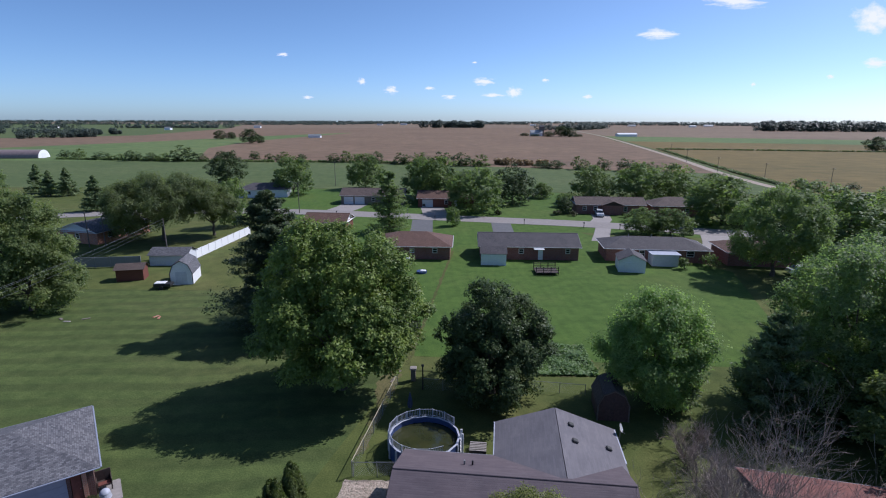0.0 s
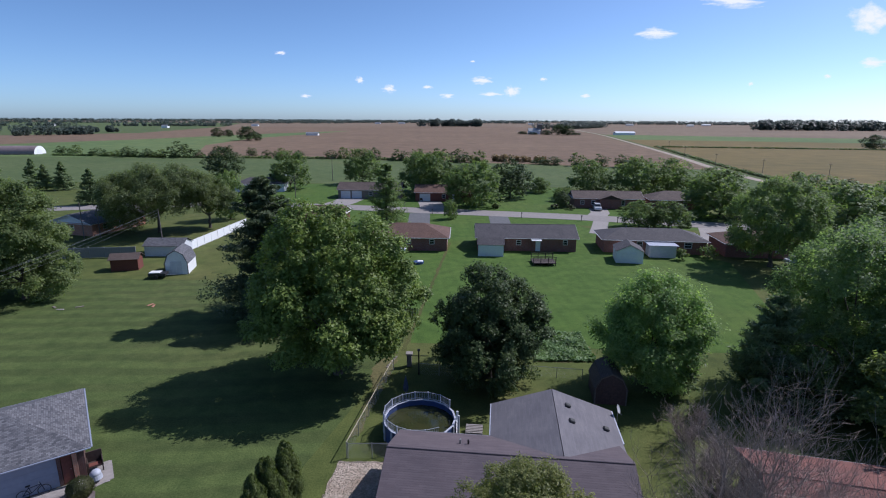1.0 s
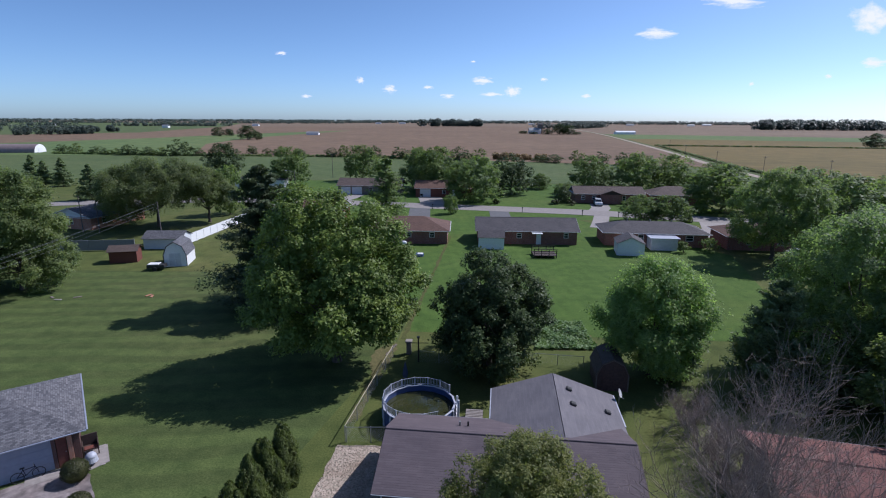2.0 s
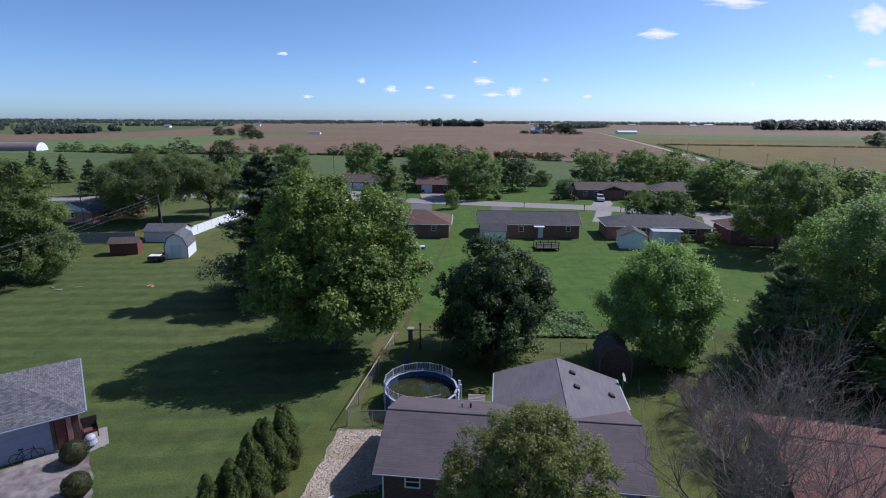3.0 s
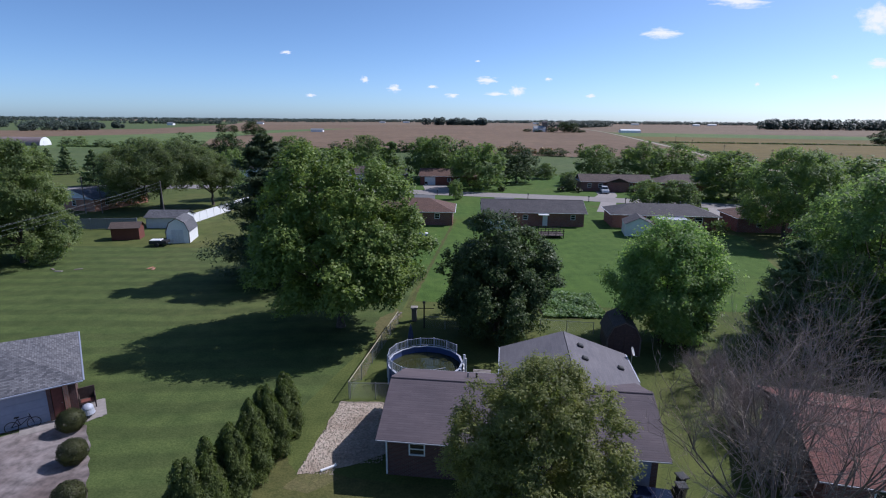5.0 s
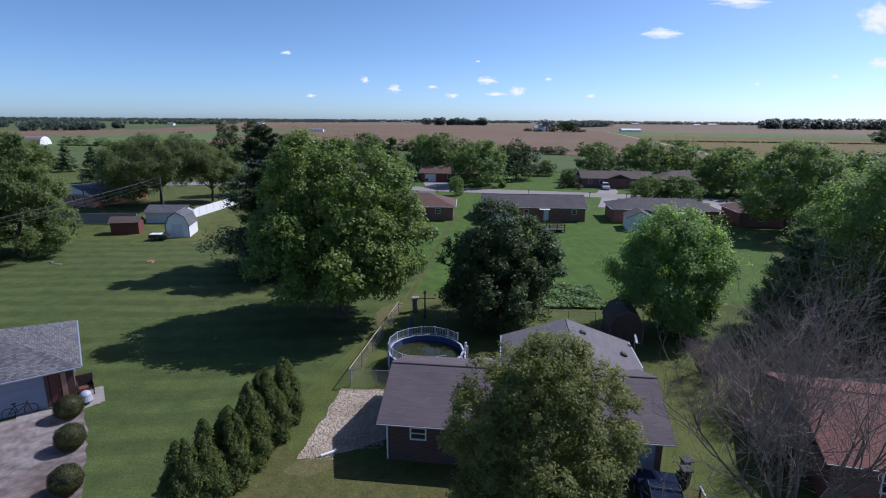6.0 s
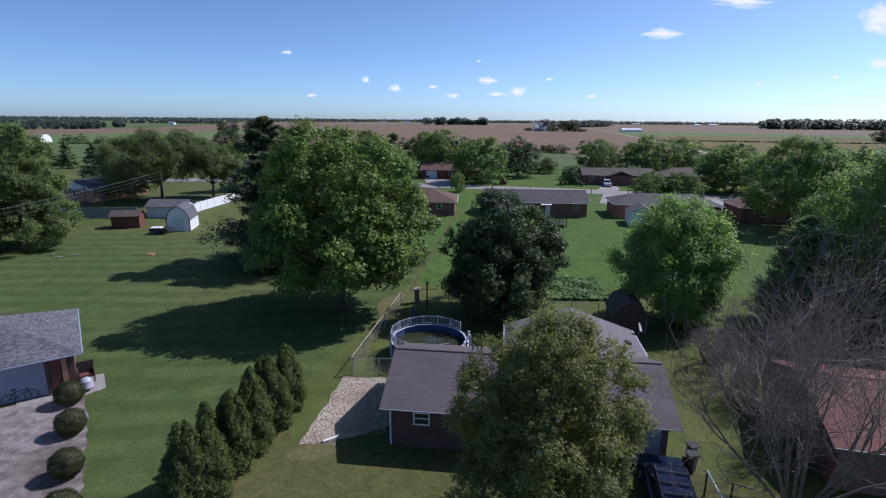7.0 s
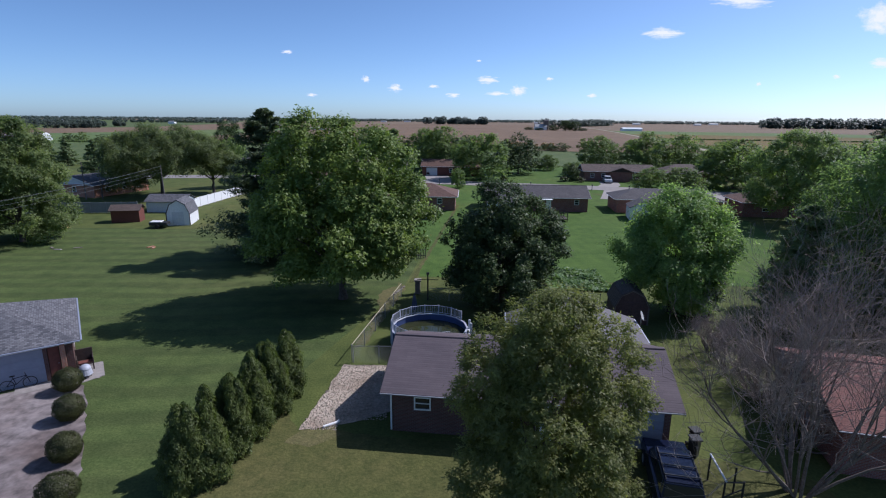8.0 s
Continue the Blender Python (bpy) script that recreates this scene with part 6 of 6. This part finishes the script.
car("white car under a yard tree", pose(54.4, 83.4, 0, 0, 0, -4), CARWHITE)
car("white car parked in deep tree shade", pose(29.2, 43.0, 0, 0, 0, 10), CARWHITE)

# covered trailer beside the barn-shaped shed
tr = thing("utility_trailer", pose(-43.2, 71.9, 0, 0, 0, 8), "small dark trailer with a white lid beside a shed", "trailer")
part("bed", boxed(0, 2.4, 0, 1.3, 0.45, 0.85, bevel=0.03), BLACKM, tr)
part("lid", boxed(0.1, 1.6, 0.05, 1.25, 0.86, 0.98, bevel=0.03), WHITE, tr, "white lid")
part("drawbar", tubed((2.4, 0.65, 0.5), (3.5, 0.65, 0.42), 0.04), METAL, tr)
for y in (-0.12, 1.42):
    part("wheel", tubed((1.1, y - 0.08, 0.3), (1.1, y + 0.08, 0.3), 0.3, 0.3, 16), RUBBER, tr)

# ---- small things in the yards ----
fd = thing("post_box", pose(-3.5, 45.7, 0), "stone-topped square garden post", "garden post")
part("shaft", boxed(-0.22, 0.22, -0.22, 0.22, 0, 1.2, bevel=0.03), GREYWOOD, fd)
part("cap", boxed(-0.32, 0.32, -0.32, 0.32, 1.201, 1.36, bevel=0.04), CONCRETE, fd, "pale stone cap")
cl = thing("clothes_post", pose(-2.5, 44.0, 0), "dark clothes-line post with a crossbar", "clothes post")
part("shaft", tubed((0, 0, -0.05), (0, 0, 2.3), 0.07, 0.06, 8), BLACKM, cl)
part("crossbar", tubed((-0.9, 0, 1.85), (0.9, 0, 1.85), 0.035, 0.035, 6), BLACKM, cl)
part("head", boxed(-0.12, 0.12, -0.08, 0.08, 2.3, 2.5, bevel=0.02), GREYWOOD, cl)

dish = thing("satellite_dish", pose(12.3, 33.9, 0), "small white satellite dish on a pole", "satellite dish")
part("mast", tubed((0, 0, 0), (0, 0, 2.6), 0.03, 0.03, 8), METAL, dish)
bm = bmesh.new()
rings = []
for k in range(5):
    r = 0.30 * k / 4
    rings.append([bm.verts.new((r * math.cos(a * math.tau / 16), -0.35 * r * r, r * math.sin(a * math.tau / 16) * 1.1)) for a in range(16)] if k else [bm.verts.new((0, 0, 0))])
for k in range(1, 5):
    for a in range(16):
        b = (a + 1) % 16
        bm.faces.new((rings[k - 1][0], rings[k][a], rings[k][b]) if k == 1 else (rings[k - 1][a], rings[k][a], rings[k][b], rings[k - 1][b]))
bmesh.ops.solidify(bm, geom=bm.faces[:], thickness=0.015)
part("reflector", bm, WHITE, dish).matrix_basis = pose(0, -0.06, 2.75, -22, 0, 62)
part("feed_arm", tubed((0, -0.05, 2.5), (0.12, -0.6, 2.62), 0.012), METAL, dish)

pl = thing("pallet_stack", pose(1.5, 34.2, 0, 0, 0, -5), "stack of pale wooden pallets behind the house", "pallet stack")
for k in range(3):
    for i in range(6):
        part("slat", boxed(0, 1.25, i * 0.2, i * 0.2 + 0.13, 0.14 + k * 0.16, 0.16 + k * 0.16), GREYWOOD if k < 2 else CONCRETE, pl)
    for y in (0.0, 0.5, 1.02):
        part("bearer", boxed(0, 1.25, y, y + 0.09, 0.02 + k * 0.16, 0.138 + k * 0.16), GREYWOOD, pl)
um = thing("patio_umbrella", pose(-3.3, 39.6, 0), "folded blue patio umbrella in the pool yard", "umbrella")
part("pole", tubed((0, 0, 0), (0, 0, 2.15), 0.022, 0.022, 8), METAL, um)
part("base", tubed((0, 0, 0), (0, 0, 0.07), 0.26, 0.22, 16), BLACKM, um, "heavy dark base")
bm = bmesh.new()
rings = []
for z, r in ((0.75, 0.17), (1.05, 0.24), (1.5, 0.17), (1.9, 0.08), (2.1, 0.03)):
    rings.append([bm.verts.new((r * (1 if k % 2 else 0.62) * math.cos(k * math.tau / 16), r * (1 if k % 2 else 0.62) * math.sin(k * math.tau / 16), z)) for k in range(16)])
for lo, hi in zip(rings, rings[1:]):
    for k in range(16):
        bm.faces.new((lo[k], lo[(k + 1) % 16], hi[(k + 1) % 16], hi[k]))
bm.faces.new(rings[-1])
bm.faces.new(rings[0][::-1])
part("canopy", bm, CLOTH, um, "folded blue cloth")
lean = thing("timber_board", pose(-5.6, 45.2, 0.02, 0, 0, 74), "pale weathered board lying beside the wire fence", "board")
part("plank", boxed(0, 2.6, -0.09, 0.09, 0, 0.05, bevel=0.01), GREYWOOD, lean)
for x in (0.4, 2.1):
    part("cleat", boxed(x, x + 0.08, -0.16, 0.16, 0.051, 0.09, bevel=0.008), GREYWOOD, lean)

pipe = thing("downspout_piece", pose(-6.7, 24.2, 0, 0, 0, 35), "short white drain pipe on the gravel", "drain pipe")
part("tube", tubed((0, 0, 0.08), (0.75, 0, 0.08), 0.07, 0.07, 10), WHITE, pipe)
part("elbow", tubed((0.75, 0, 0.08), (0.88, 0.0, 0.14), 0.075, 0.075, 10), WHITE, pipe)

tram = thing("toy_pool", pose(-4.9, 82.0, 0), "small blue and white toy pool on grass", "toy pool")
part("ring", tubed((0, 0, 0), (0, 0, 0.35), 0.8, 0.85, 18), POOLWALL, tram)
part("seat", boxed(-0.2, 0.7, -0.5, 0.3, 0.352, 0.5, bevel=0.05), WHITE, tram)

ch = thing("propane_tank", pose(-8.0, 88.6, 0), "white round-ended gas tank beside a house", "gas tank")
bm = bmesh.new()
bmesh.ops.create_uvsphere(bm, u_segments=16, v_segments=10, radius=0.35)
for v in bm.verts:
    v.co.x += 0.3 if v.co.x > 0.01 else (-0.3 if v.co.x < -0.01 else 0)
part("shell", bm, WHITE, ch, smooth=True).matrix_basis = pose(0, 0, 0.62)
for x in (-0.35, 0.35):
    part("foot", boxed(x - 0.08, x + 0.08, -0.3, 0.3, 0, 0.3), CONCRETE, ch)

# porch corner of the grey-roofed house
P0 = pose(-37.6, 17.7, 0, 0, 0, 36.87)
sheet("walk_1", [tuple((P0 @ Vector((x, y, 0)))[:2]) for x, y in ((15.6, 0.35), (15.6, -0.55), (19.7, -0.8), (19.9, 1.7), (18.7, 1.7), (18.7, 0.35))], 0.046, CONCRETE, "pale concrete walk along the garage wall", "walk", ragged=0.02)
bn = thing("porch_chair", P0 @ pose(19.06, 1.1, 0.05, 0, 0, -90), "dark wooden high-sided porch chair with a red cushion", "chair")
part("seat", boxed(-0.4, 0.4, -0.45, 0.45, 0.38, 0.45, bevel=0.01), BARN_DARK, bn)
part("cushion", boxed(0.0, 0.38, -0.38, 0.38, 0.452, 0.56, bevel=0.04), RED_SIDE, bn, "red cushion")
part("backrest", boxed(-0.4, -0.33, -0.45, 0.45, 0.452, 1.2, bevel=0.015), BARN_DARK, bn)
for y in (-0.45, 0.39):
    part("side_panel", boxed(-0.328, 0.4, y, y + 0.06, 0.452, 0.82, bevel=0.012), BARN_DARK, bn)
for x in (-0.35, 0.35):
    for y in (-0.4, 0.4):
        part("leg", boxed(x - 0.035, x + 0.035, y - 0.035, y + 0.035, 0, 0.379), BARN_DARK, bn)
gr = thing("covered_grill", P0 @ pose(19.0, -0.3, 0.05, 0, 0, 20), "round grill under a pale sagging cover", "grill")
bm = bmesh.new()
bmesh.ops.create_uvsphere(bm, u_segments=18, v_segments=10, radius=0.33)
for v in bm.verts:
    v.co.z = max(v.co.z, -0.02) * 0.95
    v.co.x += 0.12 * v.co.z
part("cover", bm, RAILPAINT, gr, "pale domed cover", smooth=True).matrix_basis = pose(0, 0, 0.52)
part("skirt", tubed((0, 0, 0.22), (0, 0, 0.52), 0.39, 0.33, 18), RAILPAINT, gr)
for a in range(3):
    part("leg", tubed((0.3 * math.cos(a * 2.1), 0.3 * math.sin(a * 2.1), 0), (0.2 * math.cos(a * 2.1), 0.2 * math.sin(a * 2.1), 0.25), 0.025), BLACKM, gr)
wb = thing("storage_box", P0 @ pose(18.2, -0.25, 0.05, 0, 0, 8), "small white storage box on a concrete walk", "box")
part("body", boxed(-0.24, 0.24, -0.2, 0.2, 0, 0.34, bevel=0.02), WHITE, wb)
part("lid", boxed(-0.26, 0.26, -0.22, 0.22, 0.342, 0.39, bevel=0.015), WHITE, wb)
bk = thing("bicycle", P0 @ pose(15.3, 0.15, 0.02), "dark bicycle leaning on a garage door", "bicycle")
for x in (0, 1.05):
    bm = bmesh.new()
    for i in range(20):
        a0, a1 = math.tau * i / 20, math.tau * (i + 1) / 20
        tube(bm, (0.33 * math.cos(a0), 0, 0.33 + 0.33 * math.sin(a0)), (0.33 * math.cos(a1), 0, 0.33 + 0.33 * math.sin(a1)), 0.022, 0.022, 5, caps=False)
    for i in range(8):
        a = math.tau * i / 8
        tube(bm, (0, 0, 0.33), (0.32 * math.cos(a), 0, 0.33 + 0.32 * math.sin(a)), 0.004, 0.004, 3, caps=False)
    part("wheel", bm, RUBBER, bk).matrix_basis = pose(x, 0, 0)
bm = bmesh.new()
for a, b in (((0, 0, 0.33), (0.42, 0, 0.35)), ((0, 0, 0.33), (0.32, 0, 0.75)), ((0.42, 0, 0.35), (0.30, 0, 0.85)), ((0.42, 0, 0.35), (0.92, 0, 0.75)), ((0.32, 0, 0.72), (0.92, 0, 0.78)), ((1.05, 0, 0.33), (0.88, 0, 0.95))):
    tube(bm, a, b, 0.02, 0.02, 6)
part("frame", bm, CARBLUE, bk)
part("saddle", boxed(0.18, 0.42, -0.06, 0.06, 0.85, 0.90, bevel=0.015), RUBBER, bk)
part("handlebar", tubed((0.86, -0.28, 0.98), (0.86, 0.12, 0.98), 0.015), METAL, bk)

# frame with a white bar and bins near the garage corner
sw = thing("swing_frame", pose(10.9, 19.2, 0), "dark metal yard frame with a white top bar", "yard frame")
for x, y in ((0, 0), (0.2, 1.7), (0.75, 0), (0.9, 0.9)):
    part("leg", tubed((x, y, 0), (x, y, 1.25), 0.04, 0.04, 7), BLACKM, sw)
part("top_bar", tubed((0, -0.05, 1.28), (0.2, 1.75, 1.28), 0.045, 0.045, 8), WHITE, sw, "white painted top bar")
part("side_bar", tubed((0, 0, 1.2), (0.75, 0, 1.2), 0.03, 0.03, 6), BLACKM, sw)
part("brace", tubed((0, 0, 0.5), (0.75, 0, 0.9), 0.025, 0.025, 6), BLACKM, sw)
for i, (x, y) in enumerate(((11.2, 22.6), (11.5, 23.3))):
    bn2 = thing("rubbish_bin", pose(x, y, 0, 0, 0, 12 * i), "black wheeled rubbish bin by the garage", "rubbish bin")
    part("tub", tubed((0, 0, 0.05), (0, 0, 0.95), 0.25, 0.32, 4), BLACKM, bn2).matrix_basis = pose(0, 0, 0, 0, 0, 45)
    part("lid", boxed(-0.27, 0.27, -0.29, 0.27, 0.951, 1.02, bevel=0.03), BLACKM, bn2)
    for s in (-0.18, 0.18):
        part("wheel", tubed((s - 0.03, 0.26, 0.1), (s + 0.03, 0.26, 0.1), 0.1, 0.1, 12), RUBBER, bn2)


def mailbox(x, y, label="roadside mailbox on a wooden post"):
    ob = thing("mailbox", pose(x, y, 0), label, "mailbox", "roadside mailboxes")
    part("post", boxed(-0.06, 0.06, -0.06, 0.06, 0, 1.05), GREYWOOD, ob)
    bm = boxed(-0.12, 0.12, -0.28, 0.28, 1.051, 1.32, bevel=0.06)
    part("box", bm, BLACKM, ob)
    part("flag", boxed(0.122, 0.14, -0.05, 0.05, 1.2, 1.4), RED_SIDE, ob)
    return ob


for x, y in ((16.9, 123.4), (-29.8, 133.0), (-4.4, 127.4), (37.9, 118.2), (30.2, 120.0), (-12.0, 137.5)):
    mailbox(x, y)
for i, (x, y) in enumerate(((-36.5, 112), (-22, 148), (2.5, 146), (12, 137), (31, 135.5), (44, 133.8), (27, 136.6), (-17.5, 147.5))):
    shrub("garden_shrub", "small dark shrub beside the street", x, y, 0.9, 1.1, 500, 0.22, L_BOX, 500 + i)
for i, (x, y, z) in enumerate(((20, 175, 0.8), (23, 176, 0.9), (26, 177, 0.8), (29, 176, 0.9), (14, 170, 1.2))):
    shrub("garden_shrub", "garden row shrub at the meadow edge", x, y, 1.6, z, 500, 0.3, L_MID, 520 + i)
shrub("foundation_shrub", "shrub against a brick wall", 43.6, 87.0, 1.5, 1.7, 1400, 0.16, L_MID, 540)
shrub("foundation_shrub", "shrub beside a pale sunroom", 38.9, 85.6, 0.9, 1.8, 1000, 0.16, L_OLIVE, 541)

# bits of litter on the lawn
for i, (x, y, c) in enumerate(((-46.9, 59.4, CONCRETE), (-45.2, 60.4, GREYWOOD), (-37.0, 61.4, BRICK_ORANGE), (-36.4, 61.0, BRICK_ORANGE), (-48.2, 60.2, GREYWOOD))):
    o = part("lawn_board", boxed(-0.45, 0.45, -0.14, 0.14, 0.012, 0.09, bevel=0.02), c)
    o.matrix_basis = pose(x, y, 0.0, 0, 0, 35 * i)
    tagged(o, "short board lying on the lawn", "board")

# ---- clouds ----


def cloud(x, z, w, h, dist=4200.0):
    """A small cumulus, part of the sky's backdrop far behind everything: a flat disc that glows white."""
    bm = bmesh.new()
    bmesh.ops.create_circle(bm, cap_ends=True, segments=32, radius=1.0)
    o = part("cloud", bm, CLOUDM)
    o.matrix_basis = Matrix.Translation((x, dist, z)) @ pose(0, 0, 0, 90, 0, 0) @ Matrix.Diagonal((w * 0.64, h * 0.9, 1, 1))
    tagged(o, "small white cumulus cloud far away", "cloud", "small clouds", "structure")


for i, (x, z, w, h) in enumerate(((1499, 645, 324, 63), (2048, 861, 427, 63), (3052, 751, 360, 162), (3120, 444, 225, 54), (214, 308, 180, 45), (-484, 241, 108, 45), (452, 226, 135, 63), (-711, 305, 72, 36), (1011, 196, 81, 27), (683, 316, 63, 22), (-43, 193, 117, 27), (289, 206, 180, 27), (-1305, 499, 99, 22), (2807, 347, 63, 27), (2243, 290, 45, 22), (-194, 256, 90, 22), (-1130, 188, 90, 22), (147, 443, 45, 13))):
    cloud(x, z, w, h)

# loose stones on the gravel pad
rng = np.random.default_rng(77)
bm = bmesh.new()
made = 0
while made < 2600:
    x, y = rng.uniform(-8.1, -3.6), rng.uniform(24.0, 31.3)
    if x < -7.9 + (y - 24) * 0.11 or (y < 25.0 and x > -6.0):
        continue
    r = rng.uniform(0.02, 0.06)
    pts = [bm.verts.new((x + r * math.cos(a) * rng.uniform(0.7, 1.3), y + r * math.sin(a) * rng.uniform(0.7, 1.3), 0.028)) for a in (0, 1.3, 2.6, 3.9, 5.2)]
    top = bm.verts.new((x, y, 0.03 + r * 0.9))
    for i in range(5):
        bm.faces.new((pts[i], pts[(i + 1) % 5], top))
    made += 1
tagged(part("gravel_stones", bm, GRAVEL), "loose crushed stones on the parking pad", "gravel", kind="stuff")
